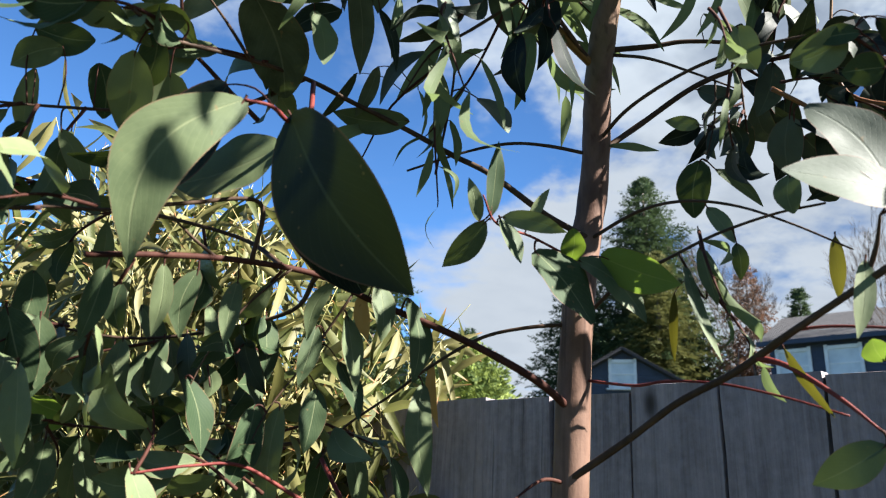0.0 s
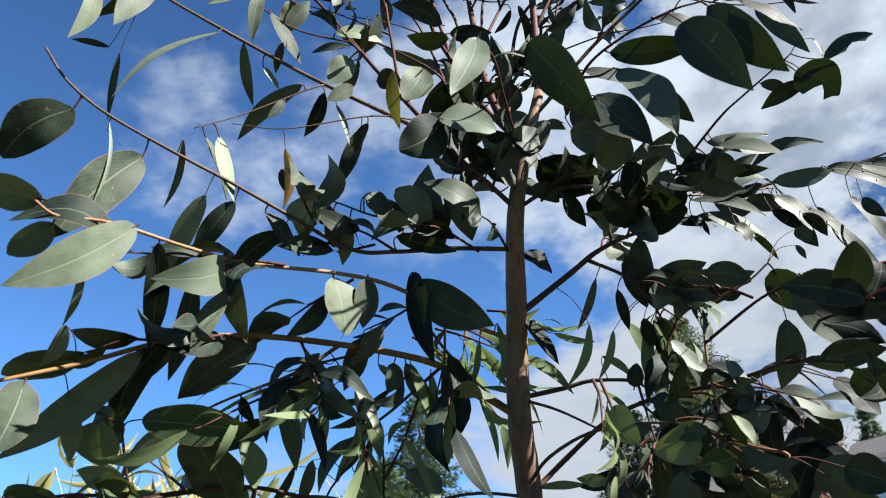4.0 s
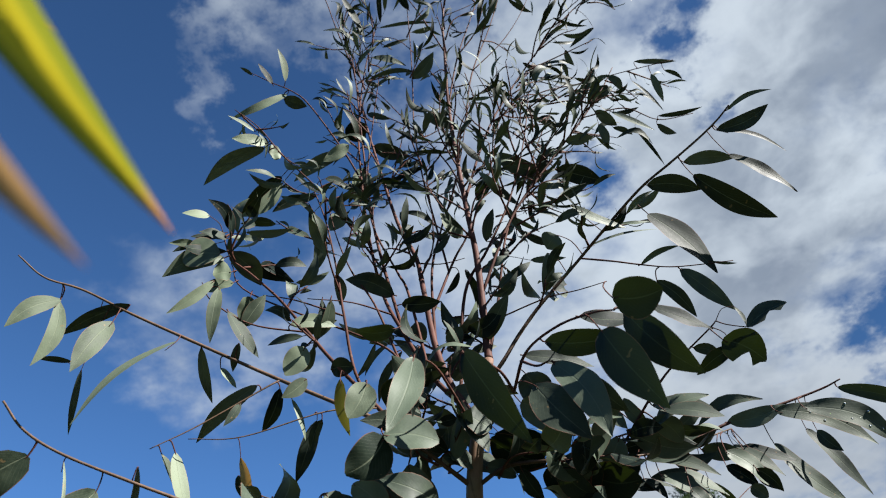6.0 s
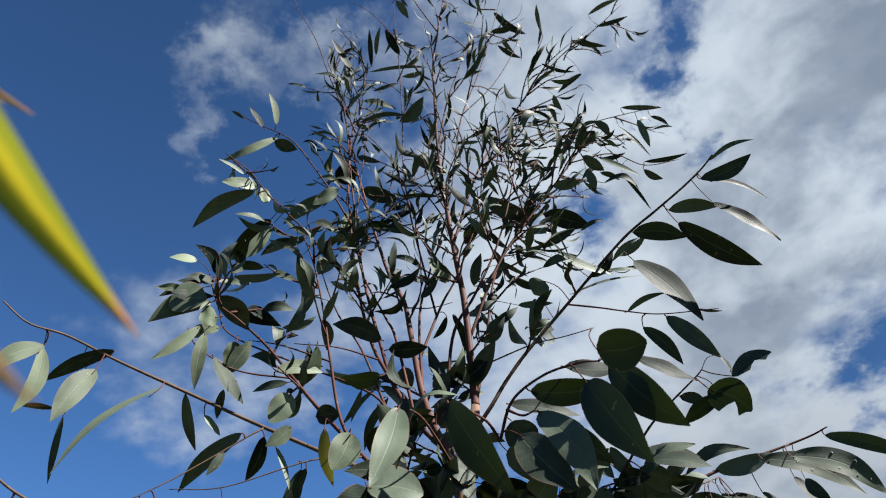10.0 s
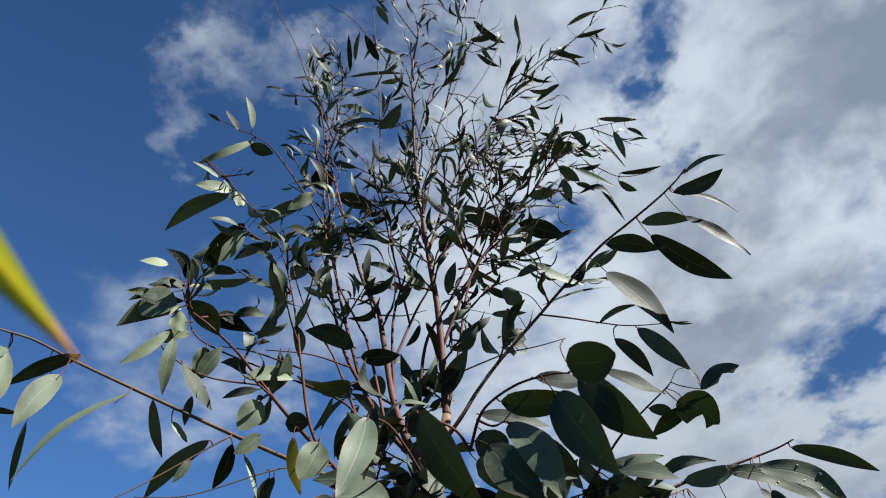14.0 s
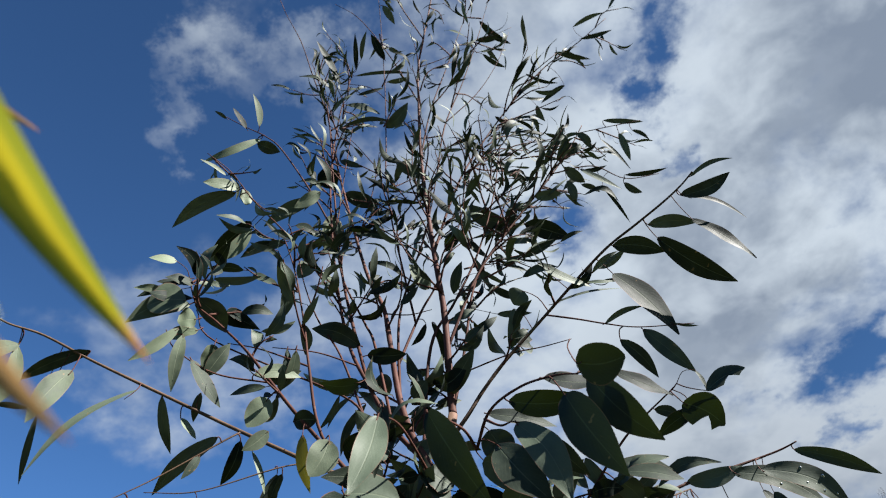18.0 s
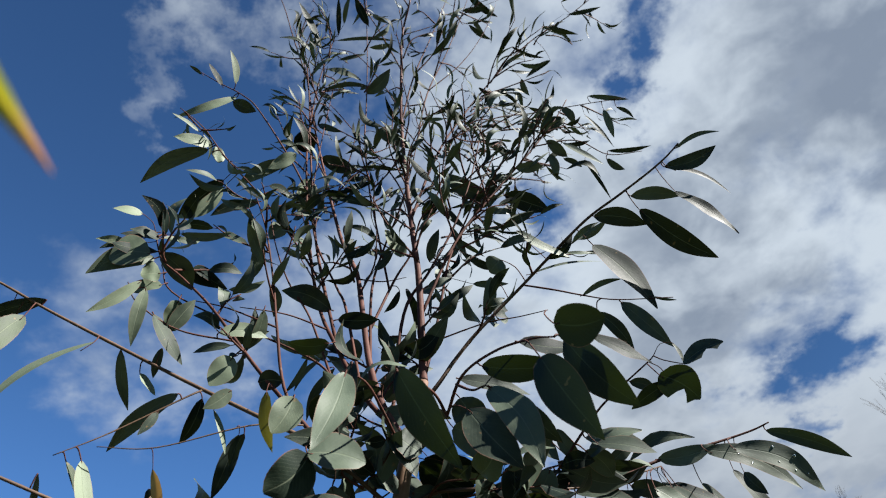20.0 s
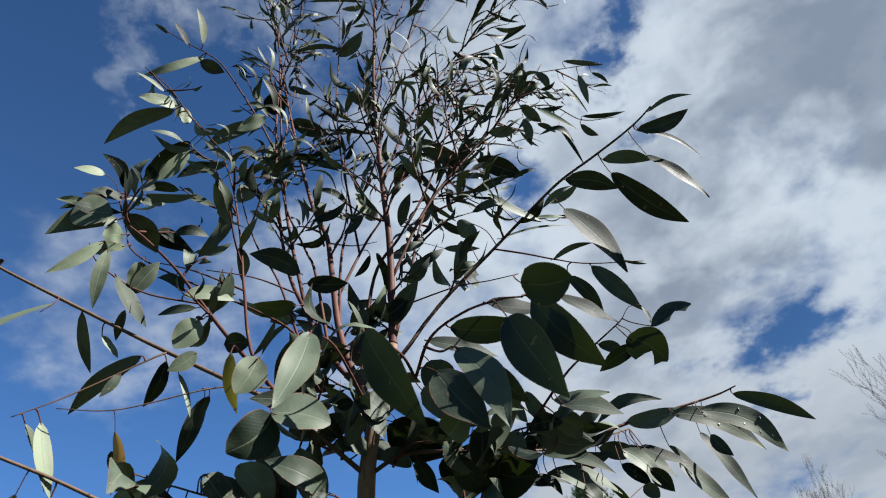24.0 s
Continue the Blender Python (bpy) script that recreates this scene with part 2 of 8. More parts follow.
# ---- mesh helpers ----
def mesh_object(name, verts, faces, mat, parent=None, uvs=None, smooth=True, placed=False):
    """One mesh as an object; placed: its points are already in the world's metres."""
    me = bpy.data.meshes.new(name)
    me.from_pydata(verts, [], faces)
    if smooth:
        me.polygons.foreach_set("use_smooth", [True] * len(me.polygons))
    if uvs is not None:
        layer = me.uv_layers.new(name="UVMap")
        loops = np.zeros(len(me.loops), dtype=np.int32)
        me.loops.foreach_get("vertex_index", loops)
        layer.data.foreach_set("uv", np.asarray(uvs, dtype=np.float32)[loops].ravel())
    me.materials.append(mat) if not isinstance(mat, (list, tuple)) else [me.materials.append(m) for m in mat]
    ob = new(name, me)
    ob.parent = parent
    if placed:
        ob.matrix_parent_inverse = Matrix.Translation(-parent.location)
    return ob


def part(name, bm, mat, parent, label=""):
    me = bpy.data.meshes.new(name)
    bm.to_mesh(me)
    bm.free()
    me.materials.append(mat)
    ob = new(name, me)
    ob.parent = parent
    return tagged(ob, label)


def thing(name, at, label, category, group="", kind=""):
    ob = new(name)
    ob.location = at
    ob.empty_display_size = 0.1
    return tagged(ob, label, category, group, kind)


def add_box(bm, centre, size, turn=None, bevel=0.0):
    made = bmesh.ops.create_cube(bm, size=1.0)["verts"]
    bmesh.ops.scale(bm, vec=size, verts=made)
    if bevel:
        edges = list({e for v in made for e in v.link_edges})
        out = bmesh.ops.bevel(bm, geom=edges, offset=bevel, segments=1, affect="EDGES")
        made = list({v for f in out["faces"] for v in f.verts} | {v for v in made if v.is_valid})
    if turn is not None:
        bmesh.ops.rotate(bm, cent=(0, 0, 0), matrix=turn, verts=made)
    bmesh.ops.translate(bm, vec=centre, verts=made)
    return made


def curve_through(points, steps):
    """Catmull-Rom samples through the points."""
    p = [Vector(q) for q in points]
    p = [p[0] * 2 - p[1]] + p + [p[-1] * 2 - p[-2]]
    out = []
    for i in range(1, len(p) - 2):
        a, b, c, d = p[i - 1:i + 3]
        for k in range(steps):
            t = k / steps
            out.append(0.5 * (2 * b + (c - a) * t + (2 * a - 5 * b + 4 * c - d) * t * t + (3 * b - a - 3 * c + d) * t ** 3))
    return out + [p[-2]]


def tube(points, radii, sides, verts, faces, knots=0.0):
    """Adds a tapered tube along the points to the lists."""
    n = len(points)
    frame_up = Vector((0.31, 0.17, 0.93))
    first = len(verts)
    for i, p in enumerate(points):
        ahead = (points[min(i + 1, n - 1)] - points[max(i - 1, 0)]).normalized()
        side = ahead.cross(frame_up)
        side = side.normalized() if side.length > 1e-4 else Vector((1, 0, 0))
        frame_up = side.cross(ahead).normalized()
        f = i / (n - 1) * (len(radii) - 1)
        k = min(int(f), len(radii) - 2)
        r = radii[k] + (radii[k + 1] - radii[k]) * (f - k)
        r *= 1 + knots * noise.noise(p * 55)
        for s in range(sides):
            a = 2 * math.pi * s / sides
            verts.append(p + (side * math.cos(a) + frame_up * math.sin(a)) * r)
    for i in range(n - 1):
        for s in range(sides):
            a, b = first + i * sides + s, first + i * sides + (s + 1) % sides
            faces.append((a, b, b + sides, a + sides))
    faces.append(tuple(first + s for s in range(sides))[::-1])
    faces.append(tuple(first + (n - 1) * sides + s for s in range(sides)))


def blade(base, tip, width, face, verts, faces, uvs, rng, rows=9, shape=0.0, fold=0.16, droop=0.06, sway=None, bite=0.0):
    """Adds one leaf blade, folded along its midrib and bent along its length."""
    base, tip, face = Vector(base), Vector(tip), Vector(face)
    along = tip - base
    length = along.length
    along.normalize()
    face = (face - along * face.dot(along)).normalized()
    side = along.cross(face)
    sway, bow, twist = rng.uniform(-0.11, 0.11) if sway is None else sway, rng.uniform(0.3, 1.3) * droop, rng.uniform(-0.35, 0.35)
    ripple, phase = rng.uniform(0.0, 0.05), rng.uniform(0, 6)
    first = len(verts)
    for i in range(rows):
        t = i / (rows - 1)
        s = t ** (0.86 + shape)
        # round at the stalk, drawn out to a point at the tip
        blunt = (0.50 + 0.15 * t) if width > 0.55 * length else (0.56 + 0.40 * t)
        half = 0.5 * width * (max(0.0, math.sin(math.pi * min(1.0, s * 0.985 + 0.008))) ** blunt)
        arc = math.sin(math.pi * t)
        mid = base + along * (length * t) + side * (sway * length * arc) + face * (bow * length * arc)
        turn = twist * (t - 0.4)
        across = side * math.cos(turn) + face * math.sin(turn)
        lift = face * math.cos(turn) - side * math.sin(turn)
        gone = bite * max(0.0, math.sin((t - 0.42) * 8.5)) if 0.42 < t < 0.79 else bite * 0.5 * (t > 0.86)
        for j, w in enumerate((-1.0, -0.55, 0.0, 0.55 * (1 - gone), 1.0 - gone * 1.1)):
            wave = ripple * width * math.sin(t * 11 + phase + w) * abs(w)
            verts.append(mid + across * (half * w) + lift * (abs(w) * fold * half + wave))
            uvs.append((0.5 + 0.5 * w, t))
    for i in range(rows - 1):
        for j in range(4):
            a = first + i * 5 + j
            faces.append((a, a + 1, a + 6, a + 5))


LEAF_RNG = random.Random(11)


def leaf(branch, base, tip, width, face, mat=None, root=None, sway=None, bite=0.0, drops=()):
    """One leaf, a part of its branch, with its stalk."""
    verts, faces, uvs = [], [], []
    base, tip = Vector(base), Vector(tip)
    if width < 0.75 * (tip - base).length and (tip - base).length > 0.05:
        width *= 0.86
    blade(base, tip, width, face, verts, faces, uvs, LEAF_RNG, 23 if (tip - base).length > 0.1 else 11, droop=0.05 if (tip - base).length < 0.09 else 0.075, sway=sway, bite=bite)
    count = len(faces)
    start = Vector(root) if root is not None else base - (tip - base).normalized() * 0.004
    bow = min((base - start).length, 0.025)
    bend = (start + base) / 2 + Vector((0, 0, 0.10)) * bow + (base - tip).normalized() * bow * 0.2
    thick = min(0.0011, 0.0005 + width * 0.016) * (0.7 if (base - start).length > 0.02 else 1.0)
    tube(curve_through((start, bend, base, base + (tip - base) * 0.12), 3), (thick * 1.3, thick, thick * 0.7), 5, verts, faces)
    uvs += [(0.25, 0.5)] * (len(verts) - len(uvs))
    rows = count // 4 + 1
    for w, t, r in drops:
        # a flattened bead of water on the side that faces the light
        at = Vector(verts[round(t * (rows - 1)) * 5 + round(2 + 2 * w)])
        way = Vector(face).normalized()
        beads, rings = [], []
        tube([at - way * r * 0.3, at, at + way * r * 0.35, at + way * r * 0.55], (r * 0.8, r, r * 0.75, r * 0.2), 8, beads, rings)
        mesh_object("water_drop", beads, rings, WATER, branch, placed=False)
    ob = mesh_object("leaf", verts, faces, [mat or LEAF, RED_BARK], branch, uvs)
    ob.data.polygons.foreach_set("material_index", [0] * count + [1] * (len(faces) - count))
    return ob


def limb(name, points, radii, mat, parent, sides=8):
    verts, faces = [], []
    tube(curve_through(points, 7), radii, sides, verts, faces, 0.10)
    return mesh_object(name, verts, faces, mat, parent, placed=True)


# ---- the young eucalyptus ----
tree = thing("eucalyptus_tree", (0.14, 1.01, 0.0), "young eucalyptus with smooth tan trunk and blue-green leaves", "tree")
trunk = limb('trunk', ((0.140, 1.010, 0.000), (0.155, 0.995, 0.900), (0.175, 0.984, 1.808), (0.200, 0.977, 2.066), (0.199, 0.935, 2.180), (0.209, 0.880, 2.290), (0.224, 0.800, 2.410), (0.273, 0.794, 2.580)), (0.027, 0.0215, 0.0174, 0.0160, 0.0150, 0.0134, 0.0105, 0.0068), BARK, tree, 14)
b = limb('branch', ((0.273, 0.794, 2.580), (0.275, 0.796, 2.611), (0.288, 0.798, 2.779), (0.290, 0.795, 2.908), (0.295, 0.793, 3.092), (0.304, 0.795, 3.250), (0.321, 0.793, 3.428), (0.341, 0.788, 3.601), (0.403, 0.767, 3.863), (0.486, 0.722, 4.218)), (0.0065, 0.0012), STEM_BARK, tree)
leaf(b, (0.272, 0.794, 2.614), (0.319, 0.745, 2.652), 0.031, (-0.15, -0.69, -0.70))
b = limb('branch', ((0.242, 0.792, 2.477), (0.214, 0.783, 2.543), (0.201, 0.787, 2.621), (0.196, 0.800, 2.731), (0.191, 0.810, 2.822), (0.173, 0.811, 2.890), (0.160, 0.812, 2.969), (0.146, 0.803, 3.079), (0.125, 0.811, 3.269), (0.107, 0.820, 3.499), (0.086, 0.813, 3.751)), (0.006, 0.001), STEM_BARK, tree)
leaf(b, (0.138, 0.807, 3.150), (0.203, 0.844, 3.145), 0.036, (0.22, -0.48, -0.85))
leaf(b, (0.152, 0.805, 3.019), (0.218, 0.831, 3.014), 0.021, (0.50, -0.80, -0.30), LEAF_SIDE_LIT)
leaf(b, (0.247, 0.794, 2.475), (0.277, 0.781, 2.515), 0.035, (0.52, -0.62, -0.59))
leaf(b, (0.265, 0.799, 2.466), (0.258, 0.833, 2.439), 0.018, (-0.11, -0.62, -0.77), LEAF_DEEP_SHADED, (0.242, 0.792, 2.477))
b = limb('branch', ((0.229, 0.788, 2.504), (0.188, 0.778, 2.564), (0.159, 0.778, 2.644), (0.133, 0.788, 2.736), (0.119, 0.786, 2.866), (0.114, 0.784, 3.014), (0.115, 0.794, 3.207), (0.139, 0.796, 3.423), (0.180, 0.786, 3.603)), (0.004, 0.001), RED_BARK, tree)
leaf(b, (0.100, 0.792, 3.225), (0.110, 0.831, 3.208), 0.047, (0.20, -0.43, -0.88), LEAF, (0.116, 0.795, 3.224))
leaf(b, (0.189, 0.783, 3.605), (0.200, 0.715, 3.662), 0.014, (0.03, -0.64, -0.77), LEAF, (0.180, 0.786, 3.603))
leaf(b, (0.205, 0.762, 3.616), (0.229, 0.707, 3.649), 0.013, (0.04, -0.50, -0.86), LEAF, (0.180, 0.786, 3.603))
leaf(b, (0.185, 0.788, 3.587), (0.325, 0.816, 3.609), 0.010, (0.22, -0.41, -0.88), LEAF, (0.176, 0.787, 3.588))
leaf(b, (0.157, 0.795, 3.470), (0.230, 0.828, 3.463), 0.023, (0.37, -0.89, -0.27), LEAF_SIDE_LIT, (0.148, 0.794, 3.470))
leaf(b, (0.146, 0.800, 3.388), (0.257, 0.825, 3.414), 0.013, (0.29, -0.35, -0.89), LEAF, (0.133, 0.796, 3.389))
leaf(b, (0.198, 0.551, 2.434), (0.184, 0.539, 2.344), 0.024, (-0.30, -0.94, 0.18), LEAF, (0.172, 0.777, 2.602))
leaf(b, (0.161, 0.665, 2.560), (0.112, 0.655, 2.562), 0.027, (0.06, -0.47, -0.88), LEAF_DEEP_SHADED, (0.154, 0.779, 2.658))
leaf(b, (0.183, 0.788, 2.536), (0.160, 0.794, 2.531), 0.023, (-0.00, -0.72, -0.70), LEAF, (0.197, 0.780, 2.548))
b = limb('twig', ((0.159, 0.778, 2.644), (0.136, 0.799, 2.813), (0.124, 0.807, 2.943), (0.119, 0.799, 3.155), (0.117, 0.792, 3.376), (0.111, 0.773, 3.548)), (0.0030, 0.0009), RED_BARK, tree)
leaf(b, (0.117, 0.803, 3.080), (0.094, 0.835, 3.017), 0.053, (0.65, -0.54, -0.53), LEAF_SIDE_LIT)
leaf(b, (0.161, 0.784, 2.705), (0.220, 0.780, 2.692), 0.031, (-0.18, -0.77, -0.61), LEAF, (0.151, 0.785, 2.702))
leaf(b, (0.150, 0.789, 2.731), (0.079, 0.768, 2.764), 0.037, (-0.07, -0.75, -0.65))
b = limb('twig', ((0.152, 0.741, 2.447), (0.098, 0.734, 2.540), (0.081, 0.737, 2.662), (0.072, 0.742, 2.758), (0.056, 0.743, 2.880), (0.032, 0.738, 2.984)), (0.0027, 0.0009), RED_BARK, tree)
leaf(b, (0.042, 0.740, 2.950), (-0.028, 0.742, 2.950), 0.020, (-0.02, -0.69, -0.72))
leaf(b, (0.136, 0.577, 2.420), (0.115, 0.576, 2.381), 0.032, (0.35, -0.92, -0.14), LEAF_SIDE_LIT, (0.102, 0.734, 2.531))
leaf(b, (0.071, 0.740, 2.751), (0.067, 0.777, 2.720), 0.018, (0.04, -0.64, -0.77))
leaf(b, (0.056, 0.740, 2.809), (0.039, 0.701, 2.867), 0.022, (0.16, -0.84, -0.51), LEAF, (0.066, 0.743, 2.808))
leaf(b, (0.022, 0.742, 2.953), (-0.033, 0.733, 2.919), 0.022, (0.50, -0.51, -0.70), LEAF_SIDE_LIT, (0.038, 0.740, 2.958))
leaf(b, (0.046, 0.744, 2.856), (0.028, 0.778, 2.803), 0.025, (0.34, -0.74, -0.58), LEAF_SIDE_LIT, (0.059, 0.743, 2.860))
b = limb('twig', ((0.138, 0.739, 2.470), (0.073, 0.714, 2.559), (0.038, 0.701, 2.613), (0.000, 0.690, 2.674), (-0.038, 0.675, 2.719), (-0.066, 0.663, 2.749), (-0.078, 0.652, 2.795)), (0.0030, 0.0009), RED_BARK, tree)
leaf(b, (-0.076, 0.661, 2.749), (-0.146, 0.628, 2.699), 0.037, (0.60, -0.72, -0.36), LEAF_SIDE_LIT, (-0.067, 0.662, 2.752))
leaf(b, (-0.067, 0.661, 2.760), (-0.040, 0.723, 2.742), 0.039, (0.24, -0.36, -0.90))
leaf(b, (-0.044, 0.660, 2.794), (0.024, 0.672, 2.797), 0.015, (0.14, -0.59, -0.79), LEAF, (-0.076, 0.654, 2.787))
leaf(b, (-0.075, 0.653, 2.795), (-0.116, 0.630, 2.774), 0.019, (0.49, -0.87, 0.01))
leaf(b, (-0.091, 0.628, 2.810), (-0.122, 0.605, 2.800), 0.018, (0.59, -0.81, 0.03), LEAF_SIDE_LIT, (-0.078, 0.652, 2.795))
leaf(b, (0.033, 0.706, 2.592), (0.006, 0.709, 2.554), 0.033, (0.38, -0.86, -0.33), LEAF_SIDE_LIT, (0.047, 0.704, 2.600))
leaf(b, (0.065, 0.716, 2.555), (0.096, 0.714, 2.550), 0.026, (-0.15, -0.73, -0.67), LEAF, (0.073, 0.714, 2.559))
leaf(b, (0.101, 0.608, 2.455), (0.102, 0.643, 2.403), 0.018, (-0.20, -0.81, -0.55), LEAF_OLIVE, (0.082, 0.718, 2.546))
leaf(b, (-0.067, 0.628, 2.723), (-0.118, 0.623, 2.718), 0.060, (0.09, -1.00, 0.03), LEAF_SIDE_LIT, (-0.070, 0.660, 2.759))
leaf(b, (-0.072, 0.655, 2.784), (-0.102, 0.626, 2.777), 0.020, (0.71, -0.71, -0.01))
leaf(b, (-0.098, 0.651, 2.781), (-0.142, 0.634, 2.753), 0.015, (0.40, -0.91, -0.09), LEAF_SIDE_LIT, (-0.076, 0.654, 2.787))
leaf(b, (-0.109, 0.649, 2.770), (-0.143, 0.622, 2.760), 0.012, (0.58, -0.49, -0.64), LEAF_SIDE_LIT, (-0.074, 0.656, 2.779))
leaf(b, (0.021, 0.699, 2.630), (0.073, 0.725, 2.646), 0.027, (0.48, -0.54, -0.68), LEAF_SIDE_LIT, (0.026, 0.697, 2.634))
b = limb('branch', ((0.129, 0.725, 2.465), (0.080, 0.713, 2.493), (-0.011, 0.688, 2.545), (-0.087, 0.652, 2.583), (-0.162, 0.609, 2.617), (-0.213, 0.569, 2.638), (-0.248, 0.538, 2.641), (-0.267, 0.506, 2.654)), (0.0030, 0.0009), OLIVE_BARK, tree)
leaf(b, (-0.088, 0.653, 2.581), (-0.094, 0.719, 2.540), 0.016, (0.14, -0.51, -0.85))
leaf(b, (-0.041, 0.660, 2.582), (-0.057, 0.687, 2.559), 0.011, (0.17, -0.58, -0.80), LEAF, (-0.050, 0.671, 2.565))
leaf(b, (-0.068, 0.673, 2.558), (-0.052, 0.692, 2.536), 0.013, (0.82, -0.57, 0.07), LEAF_SIDE_LIT, (-0.062, 0.665, 2.571))
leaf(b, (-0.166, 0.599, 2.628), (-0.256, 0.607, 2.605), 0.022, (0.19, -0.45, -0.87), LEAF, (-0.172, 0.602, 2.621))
leaf(b, (-0.131, 0.520, 2.524), (-0.151, 0.500, 2.447), 0.030, (0.78, -0.62, -0.04), LEAF_SIDE_LIT, (-0.177, 0.599, 2.624))
leaf(b, (-0.239, 0.566, 2.623), (-0.262, 0.581, 2.540), 0.024, (0.72, -0.63, -0.31), LEAF_SIDE_LIT, (-0.233, 0.553, 2.640))
leaf(b, (-0.238, 0.565, 2.625), (-0.279, 0.540, 2.571), 0.026, (0.72, -0.65, -0.24), LEAF_SIDE_LIT, (-0.233, 0.553, 2.640))
leaf(b, (-0.249, 0.635, 2.583), (-0.290, 0.621, 2.588), 0.008, (0.09, -0.57, -0.82), LEAF, (-0.194, 0.585, 2.631))
leaf(b, (-0.111, 0.630, 2.578), (-0.204, 0.600, 2.458), 0.015, (-0.45, -0.72, -0.50), LEAF, (-0.113, 0.639, 2.595))
leaf(b, (-0.228, 0.628, 2.560), (-0.257, 0.678, 2.503), 0.010, (0.22, -0.68, -0.70), LEAF, (-0.186, 0.592, 2.628))
leaf(b, (0.038, 0.696, 2.532), (0.008, 0.690, 2.506), 0.020, (0.46, -0.83, -0.33), LEAF_SIDE_LIT, (0.028, 0.700, 2.523))
leaf(b, (0.016, 0.706, 2.514), (0.030, 0.722, 2.459), 0.009, (0.60, -0.79, -0.09), LEAF_SIDE_LIT, (0.020, 0.697, 2.527))
b = limb('branch', ((0.260, 0.794, 2.536), (0.293, 0.788, 2.570), (0.322, 0.785, 2.606), (0.364, 0.775, 2.646), (0.436, 0.755, 2.701), (0.491, 0.708, 2.722), (0.535, 0.667, 2.733), (0.579, 0.639, 2.742), (0.620, 0.610, 2.749), (0.645, 0.590, 2.755), (0.661, 0.573, 2.760)), (0.0032, 0.0011), DARK_BARK, tree)
leaf(b, (0.642, 0.601, 2.746), (0.715, 0.581, 2.756), 0.026, (-0.16, -0.84, -0.53), LEAF, (0.638, 0.596, 2.753))
leaf(b, (0.657, 0.579, 2.757), (0.721, 0.565, 2.766), 0.008, (-0.09, -0.80, -0.59))
leaf(b, (0.646, 0.601, 2.744), (0.730, 0.633, 2.711), 0.010, (0.27, -0.94, -0.21), LEAF, (0.639, 0.595, 2.753))
leaf(b, (0.595, 0.638, 2.736), (0.667, 0.644, 2.731), 0.023, (-0.01, -0.61, -0.79), LEAF, (0.589, 0.631, 2.744))
leaf(b, (0.652, 0.626, 2.720), (0.716, 0.648, 2.645), 0.024, (0.17, -0.97, -0.14), LEAF, (0.630, 0.603, 2.751))
leaf(b, (0.543, 0.664, 2.732), (0.614, 0.671, 2.709), 0.032, (-0.17, -0.66, -0.73))
leaf(b, (0.604, 0.651, 2.719), (0.712, 0.714, 2.668), 0.037, (-0.02, -0.61, -0.79), LEAF, (0.589, 0.631, 2.744))
leaf(b, (0.538, 0.697, 2.707), (0.600, 0.727, 2.600), 0.051, (0.27, -0.96, -0.11), LEAF, (0.517, 0.682, 2.729))
leaf(b, (0.432, 0.680, 2.738), (0.505, 0.710, 2.701), 0.021, (0.33, -0.94, -0.11), LEAF, (0.474, 0.724, 2.717))
leaf(b, (0.447, 0.745, 2.711), (0.563, 0.748, 2.722), 0.006, (0.02, -1.00, 0.10))
leaf(b, (0.410, 0.731, 2.734), (0.391, 0.742, 2.721), 0.034, (-0.03, -0.80, -0.60), LEAF, (0.441, 0.752, 2.704))
leaf(b, (0.390, 0.743, 2.713), (0.372, 0.779, 2.669), 0.022, (-0.11, -0.79, -0.60), LEAF, (0.412, 0.764, 2.685))
leaf(b, (0.257, 0.796, 2.534), (0.204, 0.779, 2.528), 0.032, (0.31, -0.82, -0.48))
b = limb('twig', ((0.496, 0.873, 2.438), (0.536, 0.935, 2.474), (0.606, 0.947, 2.499), (0.703, 0.958, 2.520), (0.758, 0.953, 2.528), (0.783, 0.939, 2.530)), (0.0032, 0.0011), RED_BARK, tree)
leaf(b, (0.601, 0.945, 2.499), (0.686, 0.935, 2.504), 0.031, (-0.08, -0.90, -0.43), LEAF)
leaf(b, (0.648, 0.885, 2.470), (0.767, 0.915, 2.408), 0.037, (0.15, -0.95, -0.20), LEAF, (0.681, 0.956, 2.516), drops=((0, 0.3, 0.0016), (0.5, 0.45, 0.002), (-0.5, 0.7, 0.0018)))
leaf(b, (0.681, 0.874, 2.461), (0.787, 0.899, 2.393), 0.042, (0.15, -0.95, -0.20), LEAF, (0.725, 0.958, 2.524), drops=((-0.5, 0.35, 0.0022), (0.5, 0.45, 0.0016), (-0.5, 0.6, 0.0026), (0.5, 0.62, 0.002), (0, 0.78, 0.0018)))
leaf(b, (0.778, 0.948, 2.522), (0.884, 0.955, 2.464), 0.027, (-0.30, -0.85, -0.43), LEAF_DEEP_SHADED, (0.776, 0.944, 2.529))
leaf(b, (0.730, 0.978, 2.476), (0.745, 0.968, 2.433), 0.019, (-0.61, -0.79, -0.03), LEAF, (0.730, 0.958, 2.525))
leaf(b, (0.663, 0.980, 2.469), (0.738, 1.015, 2.377), 0.039, (0.36, -0.93, -0.06), LEAF, (0.655, 0.954, 2.511))
leaf(b, (0.722, 0.990, 2.488), (0.776, 1.021, 2.386), 0.030, (0.40, -0.90, -0.20), LEAF, (0.715, 0.958, 2.523))
leaf(b, (0.479, 0.817, 2.352), (0.493, 0.824, 2.328), 0.023, (0.39, -0.92, -0.06), LEAF, (0.520, 0.918, 2.463))
b = limb('twig', ((0.283, 0.798, 2.705), (0.356, 0.793, 2.850), (0.439, 0.792, 2.961), (0.530, 0.792, 3.072), (0.601, 0.793, 3.168), (0.643, 0.789, 3.233)), (0.0027, 0.0009), RED_BARK, tree)
